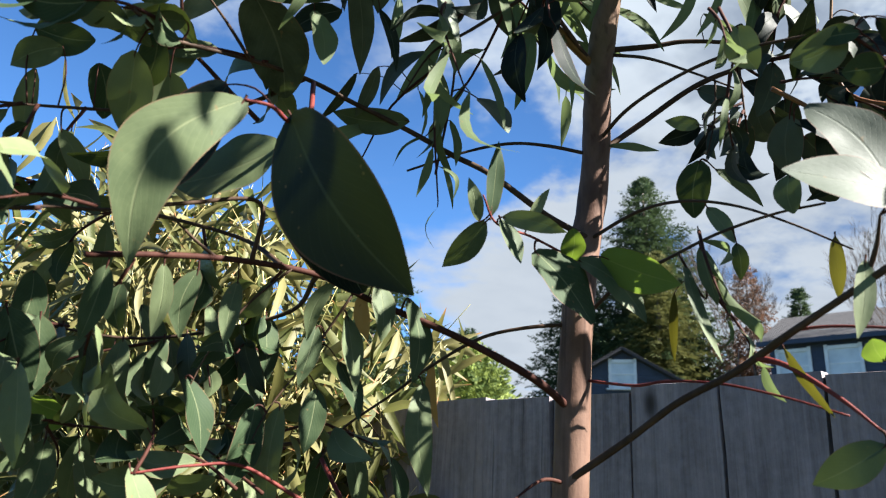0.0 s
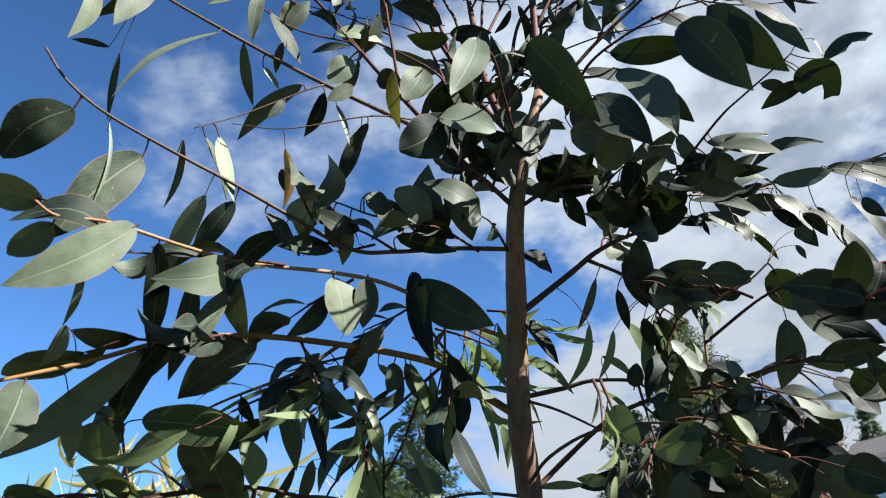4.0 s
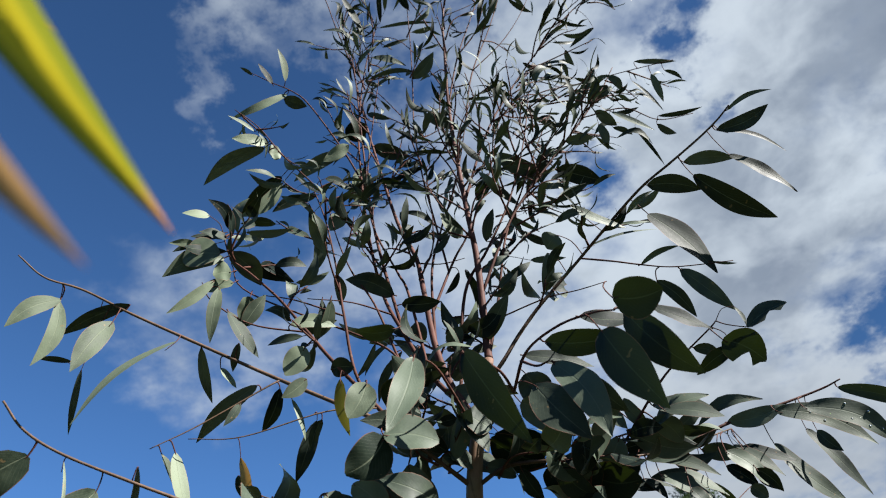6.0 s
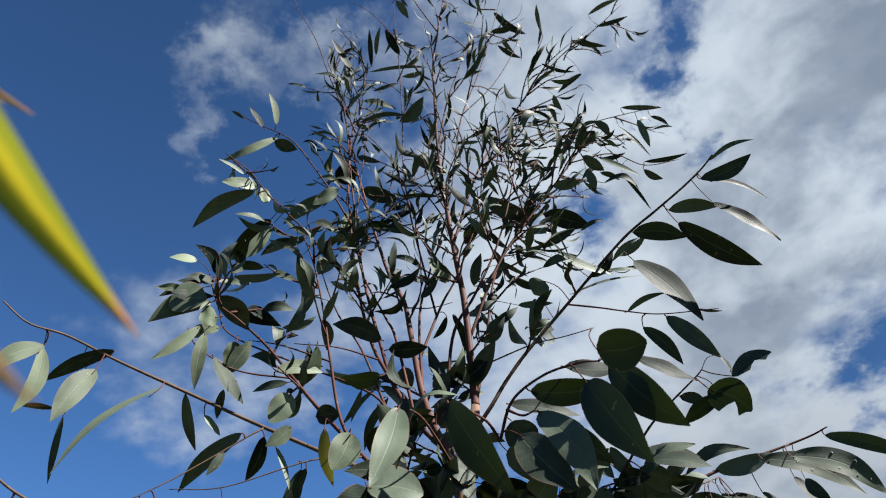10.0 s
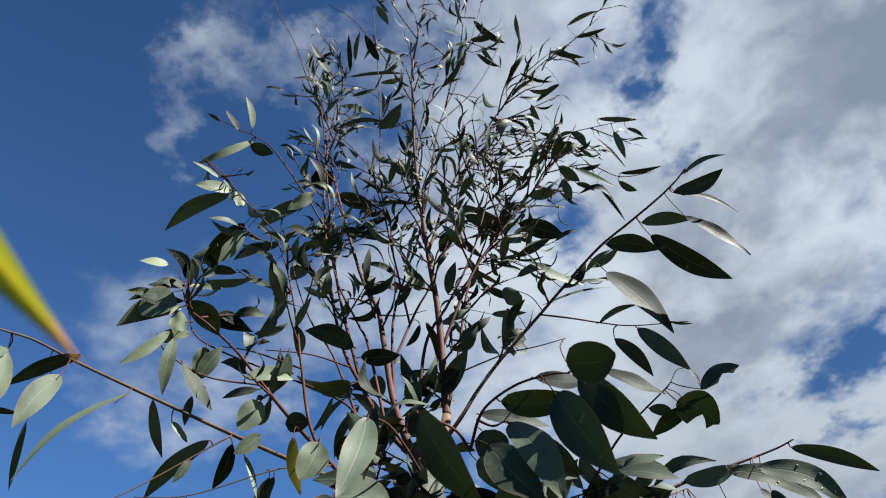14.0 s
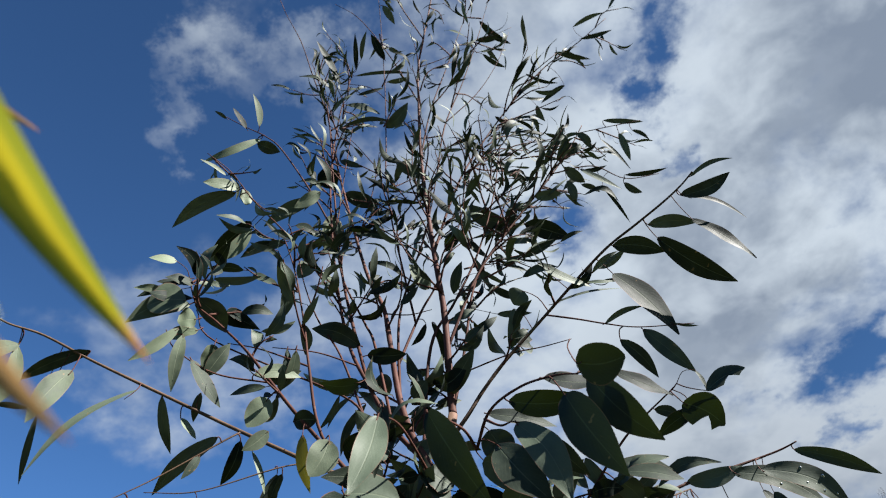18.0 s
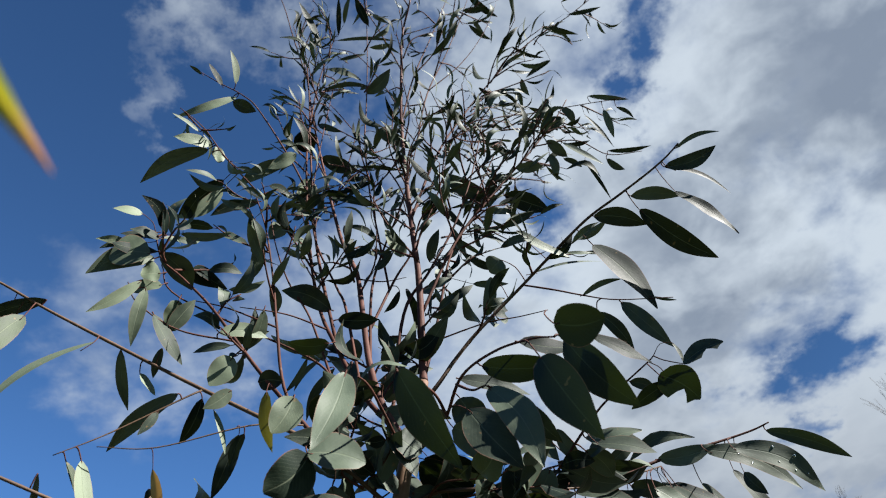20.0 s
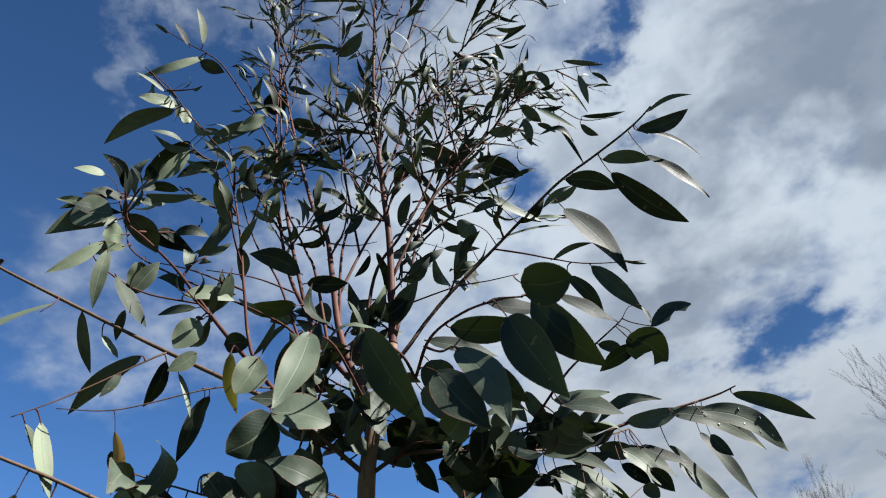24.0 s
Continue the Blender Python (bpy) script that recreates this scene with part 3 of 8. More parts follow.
leaf(b, (0.618, 0.794, 3.177), (0.575, 0.816, 3.157), 0.031, (-0.03, -0.71, -0.71), LEAF, (0.610, 0.792, 3.180))
leaf(b, (0.495, 0.791, 3.028), (0.547, 0.795, 3.031), 0.024, (0.09, -0.55, -0.83))
leaf(b, (0.463, 0.802, 2.969), (0.544, 0.838, 2.954), 0.041, (0.14, -0.63, -0.77), LEAF, (0.454, 0.792, 2.980))
b = limb('twig', ((0.543, 0.792, 3.090), (0.625, 0.793, 3.096), (0.684, 0.816, 3.071), (0.751, 0.816, 3.069)), (0.0015, 0.0007), RED_BARK, tree)
leaf(b, (0.685, 0.810, 3.074), (0.767, 0.805, 3.069), 0.011, (-0.10, -0.57, -0.81), LEAF, (0.684, 0.816, 3.071))
leaf(b, (0.681, 0.823, 3.066), (0.716, 0.844, 3.054), 0.014, (0.09, -0.60, -0.79), LEAF, (0.684, 0.816, 3.071))
leaf(b, (0.606, 0.797, 3.092), (0.654, 0.797, 3.096), 0.009, (0.06, -0.58, -0.81), LEAF, (0.606, 0.791, 3.097))
leaf(b, (0.570, 0.787, 3.097), (0.608, 0.819, 3.081), 0.025, (0.10, -0.53, -0.84), LEAF, (0.571, 0.792, 3.093))
leaf(b, (0.572, 0.808, 3.081), (0.577, 0.833, 3.036), 0.020, (-0.23, -0.84, -0.50), LEAF, (0.571, 0.792, 3.093))
leaf(b, (0.600, 0.794, 3.094), (0.663, 0.806, 3.028), 0.016, (0.06, -0.99, -0.13))
leaf(b, (0.599, 0.818, 3.076), (0.633, 0.833, 3.062), 0.011, (-0.03, -0.62, -0.78), LEAF, (0.599, 0.791, 3.096))
leaf(b, (0.640, 0.827, 3.071), (0.676, 0.870, 3.000), 0.008, (-0.30, -0.75, -0.59), LEAF, (0.656, 0.804, 3.084))
b = limb('twig', ((0.290, 0.795, 2.922), (0.342, 0.795, 3.062), (0.400, 0.809, 3.197), (0.522, 0.815, 3.392), (0.632, 0.803, 3.517), (0.740, 0.798, 3.607), (0.831, 0.782, 3.680)), (0.0025, 0.0008), RED_BARK, tree)
leaf(b, (0.749, 0.794, 3.615), (0.830, 0.787, 3.624), 0.013, (0.05, -0.53, -0.85))
leaf(b, (0.735, 0.771, 3.639), (0.816, 0.754, 3.656), 0.013, (0.09, -0.43, -0.90), LEAF, (0.756, 0.796, 3.621))
leaf(b, (0.670, 0.793, 3.564), (0.719, 0.816, 3.554), 0.013, (0.07, -0.52, -0.85), LEAF, (0.678, 0.801, 3.558))
leaf(b, (0.692, 0.797, 3.576), (0.744, 0.845, 3.560), 0.012, (0.17, -0.46, -0.87), LEAF, (0.697, 0.800, 3.573))
leaf(b, (0.582, 0.796, 3.489), (0.659, 0.830, 3.484), 0.010, (0.11, -0.38, -0.92), LEAF, (0.596, 0.807, 3.480))
leaf(b, (0.676, 0.844, 3.493), (0.613, 0.869, 3.469), 0.015, (0.04, -0.62, -0.79), LEAF, (0.641, 0.802, 3.525))
leaf(b, (0.590, 0.840, 3.416), (0.604, 0.869, 3.390), 0.014, (-0.04, -0.66, -0.75), LEAF, (0.560, 0.812, 3.440))
leaf(b, (0.481, 0.811, 3.351), (0.520, 0.837, 3.342), 0.010, (0.09, -0.44, -0.90), LEAF, (0.491, 0.815, 3.346))
b = limb('twig', ((0.376, 0.804, 3.148), (0.487, 0.814, 3.229), (0.576, 0.825, 3.252), (0.686, 0.816, 3.251), (0.775, 0.809, 3.248)), (0.0016, 0.0007), RED_BARK, tree)
leaf(b, (0.698, 0.803, 3.260), (0.784, 0.817, 3.253), 0.013, (0.04, -0.63, -0.77), LEAF, (0.702, 0.815, 3.251))
leaf(b, (0.755, 0.824, 3.239), (0.791, 0.847, 3.227), 0.009, (0.09, -0.58, -0.81), LEAF, (0.753, 0.811, 3.249))
leaf(b, (0.640, 0.820, 3.253), (0.662, 0.844, 3.221), 0.018, (-0.15, -0.74, -0.65))
leaf(b, (0.727, 0.827, 3.239), (0.737, 0.862, 3.184), 0.018, (-0.21, -0.81, -0.55), LEAF, (0.724, 0.813, 3.250))
leaf(b, (0.687, 0.834, 3.238), (0.737, 0.881, 3.179), 0.010, (0.31, -0.86, -0.41), LEAF, (0.686, 0.816, 3.251))
leaf(b, (0.613, 0.803, 3.267), (0.550, 0.863, 3.202), 0.022, (-0.17, -0.80, -0.58), LEAF, (0.612, 0.823, 3.254))
b = limb('twig', ((0.240, 0.812, 2.780), (0.229, 0.818, 2.955), (0.224, 0.813, 3.051), (0.225, 0.803, 3.184), (0.235, 0.802, 3.306), (0.250, 0.780, 3.482), (0.265, 0.746, 3.735), (0.273, 0.716, 3.911)), (0.0021, 0.0007), RED_BARK, tree)
leaf(b, (0.240, 0.800, 3.356), (0.295, 0.763, 3.385), 0.033, (-0.03, -0.65, -0.76))
leaf(b, (0.261, 0.767, 3.607), (0.238, 0.717, 3.651), 0.023, (-0.04, -0.65, -0.76))
leaf(b, (0.253, 0.806, 3.212), (0.311, 0.839, 3.195), 0.030, (0.10, -0.60, -0.80), LEAF, (0.227, 0.802, 3.214))
leaf(b, (0.279, 0.729, 3.829), (0.302, 0.768, 3.793), 0.022, (-0.12, -0.63, -0.76), LEAF, (0.269, 0.731, 3.828))
b = limb('twig', ((0.121, 0.798, 3.005), (0.090, 0.758, 3.082), (0.035, 0.717, 3.198), (0.006, 0.698, 3.228), (-0.035, 0.682, 3.253), (-0.085, 0.655, 3.279)), (0.0019, 0.0007), RED_BARK, tree)
leaf(b, (-0.004, 0.683, 3.245), (-0.006, 0.636, 3.290), 0.021, (0.81, -0.43, -0.40), LEAF_SIDE_LIT, (-0.010, 0.692, 3.239))
leaf(b, (-0.030, 0.686, 3.248), (-0.050, 0.652, 3.278), 0.016, (0.76, -0.62, -0.22))
leaf(b, (-0.006, 0.702, 3.228), (-0.113, 0.695, 3.166), 0.021, (0.26, -0.90, -0.36), LEAF_SIDE_LIT, (0.000, 0.696, 3.233))
leaf(b, (-0.013, 0.707, 3.223), (0.027, 0.728, 3.213), 0.025, (0.11, -0.57, -0.81), LEAF, (0.000, 0.696, 3.233))
leaf(b, (-0.066, 0.668, 3.267), (-0.084, 0.648, 3.269), 0.007, (0.28, -0.32, -0.90))
leaf(b, (0.088, 0.757, 3.082), (-0.012, 0.781, 3.054), 0.030, (0.06, -0.65, -0.76))
leaf(b, (0.100, 0.752, 3.094), (0.050, 0.754, 3.060), 0.029, (0.33, -0.78, -0.53), LEAF_SIDE_LIT, (0.087, 0.754, 3.090))
b = limb('twig', ((0.139, 0.796, 2.787), (0.092, 0.773, 2.887), (0.040, 0.747, 2.979), (-0.013, 0.711, 3.045), (-0.049, 0.685, 3.104), (-0.087, 0.657, 3.135)), (0.0019, 0.0007), RED_BARK, tree)
leaf(b, (-0.040, 0.700, 3.073), (-0.090, 0.664, 3.056), 0.028, (0.62, -0.73, -0.30), LEAF_SIDE_LIT, (-0.032, 0.697, 3.076))
leaf(b, (-0.037, 0.707, 3.055), (-0.017, 0.718, 3.062), 0.034, (0.54, -0.81, -0.24), LEAF_SIDE_LIT, (-0.023, 0.704, 3.061))
leaf(b, (-0.044, 0.703, 3.065), (-0.163, 0.733, 3.031), 0.032, (0.13, -0.46, -0.88), LEAF, (-0.029, 0.700, 3.071))
leaf(b, (-0.020, 0.733, 3.011), (-0.108, 0.781, 2.983), 0.035, (0.03, -0.47, -0.88), LEAF, (0.004, 0.723, 3.025))
leaf(b, (-0.058, 0.687, 3.099), (-0.095, 0.648, 3.106), 0.011, (0.71, -0.68, -0.16), LEAF_SIDE_LIT, (-0.049, 0.685, 3.104))
leaf(b, (0.058, 0.739, 2.989), (0.090, 0.761, 2.986), 0.018, (0.55, -0.80, -0.24), LEAF_SIDE_LIT, (0.040, 0.747, 2.979))
leaf(b, (-0.021, 0.740, 3.001), (-0.094, 0.742, 2.934), 0.029, (0.49, -0.67, -0.56), LEAF_SIDE_LIT, (0.008, 0.726, 3.019))
leaf(b, (0.087, 0.764, 2.915), (0.056, 0.769, 2.887), 0.030, (0.17, -0.93, -0.32), LEAF_SIDE_LIT, (0.079, 0.767, 2.911))
b = limb('twig', ((0.109, 0.820, 3.479), (0.085, 0.775, 3.590), (0.062, 0.747, 3.724), (0.031, 0.707, 3.815), (0.010, 0.681, 3.909)), (0.0016, 0.0006), RED_BARK, tree)
b = limb('twig', ((0.321, 0.793, 3.428), (0.275, 0.766, 3.615), (0.215, 0.732, 3.774), (0.157, 0.709, 3.836)), (0.0017, 0.0006), RED_BARK, tree)
b = limb('twig', ((0.302, 0.795, 3.223), (0.344, 0.787, 3.383), (0.408, 0.783, 3.565), (0.461, 0.773, 3.711), (0.523, 0.763, 3.873)), (0.0019, 0.0006), RED_BARK, tree)
b = limb('twig', ((0.323, 0.804, 3.147), (0.364, 0.790, 3.310), (0.432, 0.792, 3.489), (0.500, 0.777, 3.670), (0.570, 0.754, 3.870)), (0.0019, 0.0006), RED_BARK, tree)
leaf(b, (0.517, 0.768, 3.737), (0.593, 0.831, 3.714), 0.022, (0.13, -0.47, -0.87), LEAF, (0.523, 0.770, 3.735))
leaf(b, (0.494, 0.777, 3.655), (0.551, 0.780, 3.655), 0.018, (0.02, -0.47, -0.88))
leaf(b, (0.500, 0.789, 3.602), (0.553, 0.825, 3.586), 0.014, (0.06, -0.47, -0.88), LEAF, (0.477, 0.783, 3.608))
b = limb('twig', ((0.338, 0.789, 3.584), (0.405, 0.797, 3.626), (0.502, 0.802, 3.691), (0.599, 0.795, 3.734)), (0.0013, 0.0004), RED_BARK, tree)
b = limb('twig', ((0.369, 0.789, 3.324), (0.453, 0.787, 3.419), (0.521, 0.779, 3.529), (0.573, 0.763, 3.642)), (0.0013, 0.0004), RED_BARK, tree)
b = limb('twig', ((0.154, 0.770, 2.571), (0.124, 0.757, 2.616), (-0.043, 0.694, 2.699), (-0.067, 0.668, 2.743)), (0.0021, 0.0007), RED_BARK, tree)
leaf(b, (0.120, 0.756, 2.616), (0.082, 0.793, 2.591), 0.010, (-0.11, -0.64, -0.76))
leaf(b, (-0.055, 0.644, 2.699), (-0.078, 0.638, 2.694), 0.042, (0.25, -0.97, 0.08), LEAF_SIDE_LIT, (-0.064, 0.675, 2.730))
leaf(b, (-0.055, 0.655, 2.689), (-0.093, 0.649, 2.677), 0.025, (0.14, -0.99, -0.00), LEAF_SIDE_LIT, (-0.062, 0.682, 2.716))
leaf(b, (-0.037, 0.675, 2.675), (-0.056, 0.693, 2.647), 0.033, (0.66, -0.32, -0.68), LEAF_SIDE_LIT, (-0.043, 0.694, 2.699))
b = limb('twig', ((0.038, 0.701, 2.613), (-0.033, 0.679, 2.627), (-0.079, 0.649, 2.654), (-0.087, 0.627, 2.672)), (0.0013, 0.0006), RED_BARK, tree)
leaf(b, (-0.072, 0.631, 2.674), (-0.126, 0.620, 2.620), 0.018, (0.61, -0.64, -0.47), LEAF_SIDE_LIT, (-0.086, 0.630, 2.669))
leaf(b, (-0.068, 0.640, 2.669), (-0.082, 0.663, 2.594), 0.021, (0.46, -0.82, -0.34), LEAF_SIDE_LIT, (-0.085, 0.639, 2.662))
leaf(b, (-0.061, 0.662, 2.643), (-0.029, 0.701, 2.586), 0.030, (0.78, -0.62, 0.01))
leaf(b, (-0.045, 0.678, 2.625), (-0.014, 0.673, 2.671), 0.026, (0.53, -0.73, -0.44), LEAF_SIDE_LIT, (-0.042, 0.674, 2.631))
leaf(b, (0.017, 0.690, 2.623), (0.073, 0.724, 2.633), 0.025, (0.53, -0.82, -0.23), LEAF_SIDE_LIT, (0.014, 0.694, 2.617))
b = limb('twig', ((0.436, 0.755, 2.701), (0.477, 0.743, 2.672), (0.511, 0.738, 2.651), (0.552, 0.730, 2.628), (0.620, 0.710, 2.602)), (0.0015, 0.0006), RED_BARK, tree)
leaf(b, (0.557, 0.731, 2.623), (0.605, 0.743, 2.545), 0.028, (-0.39, -0.84, -0.37))
leaf(b, (0.511, 0.738, 2.651), (0.569, 0.723, 2.659), 0.010, (-0.10, -0.72, -0.68))
leaf(b, (0.526, 0.748, 2.625), (0.562, 0.767, 2.564), 0.023, (-0.33, -0.82, -0.46), LEAF, (0.533, 0.735, 2.638))
leaf(b, (0.595, 0.716, 2.613), (0.628, 0.719, 2.604), 0.004, (-0.11, -0.72, -0.69))
b = limb('twig', ((0.295, 0.802, 2.655), (0.371, 0.778, 2.657), (0.421, 0.771, 2.655), (0.463, 0.763, 2.654)), (0.0013, 0.0006), RED_BARK, tree)
leaf(b, (0.391, 0.491, 2.400), (0.436, 0.483, 2.392), 0.041, (-0.20, -0.80, -0.57), LEAF_DEEP_SHADED, (0.460, 0.763, 2.654))
b = limb('twig', ((0.408, 0.824, 2.416), (0.475, 0.766, 2.469), (0.510, 0.744, 2.489), (0.545, 0.702, 2.495), (0.554, 0.696, 2.500)), (0.0019, 0.0007), RED_BARK, tree)
leaf(b, (0.577, 0.682, 2.506), (0.583, 0.690, 2.477), 0.006, (0.32, -0.93, -0.18), LEAF, (0.554, 0.696, 2.500))
leaf(b, (0.582, 0.688, 2.477), (0.628, 0.662, 2.482), 0.034, (-0.47, -0.84, 0.26), LEAF, (0.554, 0.696, 2.500), bite=0.75)
leaf(b, (0.550, 0.693, 2.469), (0.589, 0.702, 2.434), 0.045, (-0.39, -0.69, -0.61), LEAF_DEEP_SHADED, (0.545, 0.702, 2.495), bite=0.75)
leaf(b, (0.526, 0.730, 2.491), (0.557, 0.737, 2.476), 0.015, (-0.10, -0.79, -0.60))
leaf(b, (0.565, 0.712, 2.468), (0.516, 0.732, 2.452), 0.023, (-0.19, -0.86, -0.48), LEAF_DEEP_SHADED, (0.547, 0.701, 2.496))
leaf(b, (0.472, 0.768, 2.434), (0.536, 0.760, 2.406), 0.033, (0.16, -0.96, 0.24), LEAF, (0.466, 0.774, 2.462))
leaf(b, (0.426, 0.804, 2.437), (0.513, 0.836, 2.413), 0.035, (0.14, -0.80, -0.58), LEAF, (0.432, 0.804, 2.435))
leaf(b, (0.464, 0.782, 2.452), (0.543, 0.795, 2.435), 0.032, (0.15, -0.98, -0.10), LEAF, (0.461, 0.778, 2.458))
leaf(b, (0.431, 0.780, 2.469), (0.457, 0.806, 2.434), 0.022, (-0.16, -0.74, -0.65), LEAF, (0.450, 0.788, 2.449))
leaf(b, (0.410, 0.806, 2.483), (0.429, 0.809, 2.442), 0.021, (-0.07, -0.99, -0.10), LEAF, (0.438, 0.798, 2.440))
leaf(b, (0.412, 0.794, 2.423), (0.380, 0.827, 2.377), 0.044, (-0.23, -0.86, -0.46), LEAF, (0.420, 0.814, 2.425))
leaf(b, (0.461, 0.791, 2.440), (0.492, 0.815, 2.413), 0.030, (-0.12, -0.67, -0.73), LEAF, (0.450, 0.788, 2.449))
b = limb('twig', ((0.293, 0.730, 2.477), (0.314, 0.664, 2.484), (0.351, 0.616, 2.476), (0.382, 0.561, 2.442), (0.399, 0.535, 2.420)), (0.0021, 0.0009), RED_BARK, tree)
leaf(b, (0.411, 0.543, 2.422), (0.465, 0.558, 2.342), 0.043, (-0.37, -0.85, -0.39), LEAF_DEEP_SHADED, (0.399, 0.535, 2.420))
leaf(b, (0.336, 0.635, 2.472), (0.420, 0.598, 2.433), 0.036, (-0.49, -0.80, -0.36), LEAF_DEEP_SHADED, (0.332, 0.639, 2.483))
leaf(b, (0.381, 0.540, 2.401), (0.410, 0.521, 2.291), 0.049, (-0.59, -0.81, 0.00), LEAF_DEEP_SHADED, (0.377, 0.568, 2.447))
leaf(b, (0.313, 0.654, 2.430), (0.356, 0.642, 2.344), 0.053, (-0.20, -0.98, 0.03), LEAF, (0.296, 0.719, 2.479))
leaf(b, (0.372, 0.577, 2.453), (0.435, 0.594, 2.449), 0.030, (0.25, -0.96, 0.09))
leaf(b, (0.436, 0.534, 2.414), (0.490, 0.555, 2.388), 0.023, (0.29, -0.96, 0.06), LEAF, (0.399, 0.535, 2.420))
leaf(b, (0.311, 0.669, 2.484), (0.393, 0.698, 2.469), 0.026, (0.33, -0.94, -0.03))
leaf(b, (0.300, 0.755, 2.476), (0.369, 0.775, 2.430), 0.060, (-0.17, -0.79, -0.59), LEAF, (0.293, 0.730, 2.477))
leaf(b, (0.315, 0.758, 2.520), (0.330, 0.784, 2.482), 0.044, (-0.14, -0.79, -0.59), LEAF, (0.301, 0.701, 2.481))
b = limb('twig', ((0.238, 0.793, 2.463), (0.219, 0.681, 2.461), (0.207, 0.588, 2.436), (0.188, 0.547, 2.421)), (0.0021, 0.0009), RED_BARK, tree)
leaf(b, (0.192, 0.541, 2.413), (0.163, 0.508, 2.313), 0.036, (0.18, -0.97, -0.10), LEAF, (0.191, 0.553, 2.424))
leaf(b, (0.260, 0.793, 2.461), (0.343, 0.809, 2.419), 0.036, (-0.26, -0.62, -0.74), LEAF_DEEP_SHADED, (0.238, 0.793, 2.463))
leaf(b, (0.220, 0.737, 2.461), (0.248, 0.747, 2.411), 0.036, (0.52, -0.84, 0.12), LEAF, (0.228, 0.735, 2.464))
leaf(b, (0.203, 0.768, 2.465), (0.155, 0.786, 2.434), 0.036, (0.03, -0.84, -0.53), LEAF, (0.231, 0.755, 2.463))
leaf(b, (0.230, 0.736, 2.463), (0.257, 0.754, 2.446), 0.049, (0.56, -0.83, 0.01))
leaf(b, (0.216, 0.738, 2.461), (0.194, 0.737, 2.460), 0.015, (0.05, -0.82, -0.56), LEAF, (0.228, 0.735, 2.464))
leaf(b, (0.227, 0.804, 2.446), (0.251, 0.807, 2.417), 0.038, (0.39, -0.89, 0.24), LEAF, (0.238, 0.793, 2.463))
leaf(b, (0.253, 0.779, 2.447), (0.316, 0.796, 2.410), 0.053, (-0.24, -0.65, -0.72), LEAF_DEEP_SHADED, (0.238, 0.793, 2.463))
leaf(b, (0.247, 0.791, 2.464), (0.224, 0.804, 2.452), 0.022, (-0.07, -0.77, -0.63), LEAF, (0.238, 0.793, 2.463))
b = limb('twig', ((0.293, 0.730, 2.477), (0.279, 0.658, 2.460), (0.253, 0.582, 2.430), (0.240, 0.561, 2.424)), (0.0021, 0.0009), RED_BARK, tree)
leaf(b, (0.242, 0.562, 2.423), (0.288, 0.546, 2.297), 0.048, (-0.68, -0.71, -0.16), LEAF_DEEP_SHADED)
b = limb('twig', ((0.307, 0.679, 2.484), (0.320, 0.641, 2.446), (0.332, 0.622, 2.436)), (0.0019, 0.0009), RED_BARK, tree)
leaf(b, (0.337, 0.625, 2.434), (0.370, 0.606, 2.321), 0.043, (-0.23, -0.97, 0.07))
leaf(b, (0.370, 0.629, 2.411), (0.401, 0.638, 2.364), 0.025, (-0.35, -0.85, -0.41), LEAF, (0.332, 0.622, 2.436))
b = limb('twig', ((0.121, 0.732, 2.493), (0.063, 0.695, 2.477), (-0.028, 0.664, 2.443), (-0.084, 0.642, 2.439)), (0.0012, 0.0005), DARK_BARK, tree)
leaf(b, (0.057, 0.697, 2.468), (0.036, 0.722, 2.445), 0.013, (-0.08, -0.70, -0.71), LEAF, (0.057, 0.692, 2.475))
leaf(b, (-0.033, 0.675, 2.423), (-0.047, 0.725, 2.377), 0.014, (0.28, -0.60, -0.75), LEAF_OLD, (-0.033, 0.662, 2.441))
leaf(b, (0.042, 0.730, 2.490), (0.006, 0.763, 2.429), 0.024, (0.18, -0.82, -0.55), LEAF, (0.049, 0.689, 2.472))
b = limb('twig', ((0.004, 0.693, 2.536), (-0.011, 0.681, 2.519), (-0.079, 0.654, 2.463), (-0.122, 0.631, 2.428)), (0.0014, 0.0005), DARK_BARK, tree)
leaf(b, (-0.019, 0.674, 2.520), (-0.107, 0.714, 2.481), 0.024, (0.05, -0.65, -0.76), LEAF, (-0.015, 0.679, 2.516))
leaf(b, (0.004, 0.695, 2.524), (-0.029, 0.730, 2.489), 0.021, (0.07, -0.66, -0.74), LEAF, (0.000, 0.688, 2.531))
leaf(b, (-0.037, 0.671, 2.496), (-0.055, 0.669, 2.466), 0.011, (0.44, -0.88, -0.19))
leaf(b, (-0.101, 0.651, 2.430), (-0.084, 0.672, 2.353), 0.023, (0.77, -0.64, -0.01), LEAF_SIDE_LIT, (-0.105, 0.640, 2.441))
leaf(b, (-0.117, 0.650, 2.432), (-0.103, 0.696, 2.375), 0.015, (0.93, -0.36, -0.05), LEAF_SIDE_LIT, (-0.115, 0.635, 2.433))
b = limb('twig', ((0.223, 0.790, 2.514), (0.258, 0.809, 2.723), (0.309, 0.809, 2.810), (0.368, 0.806, 2.919), (0.424, 0.806, 3.070), (0.470, 0.808, 3.236)), (0.0030, 0.0008), RED_BARK, tree)
leaf(b, (0.222, 0.792, 2.615), (0.243, 0.776, 2.633), 0.025, (-0.10, -0.78, -0.61), LEAF, (0.237, 0.799, 2.607))
leaf(b, (0.266, 0.803, 2.768), (0.273, 0.860, 2.729), 0.015, (-0.01, -0.56, -0.83), LEAF_DEEP_SHADED, (0.274, 0.810, 2.760))
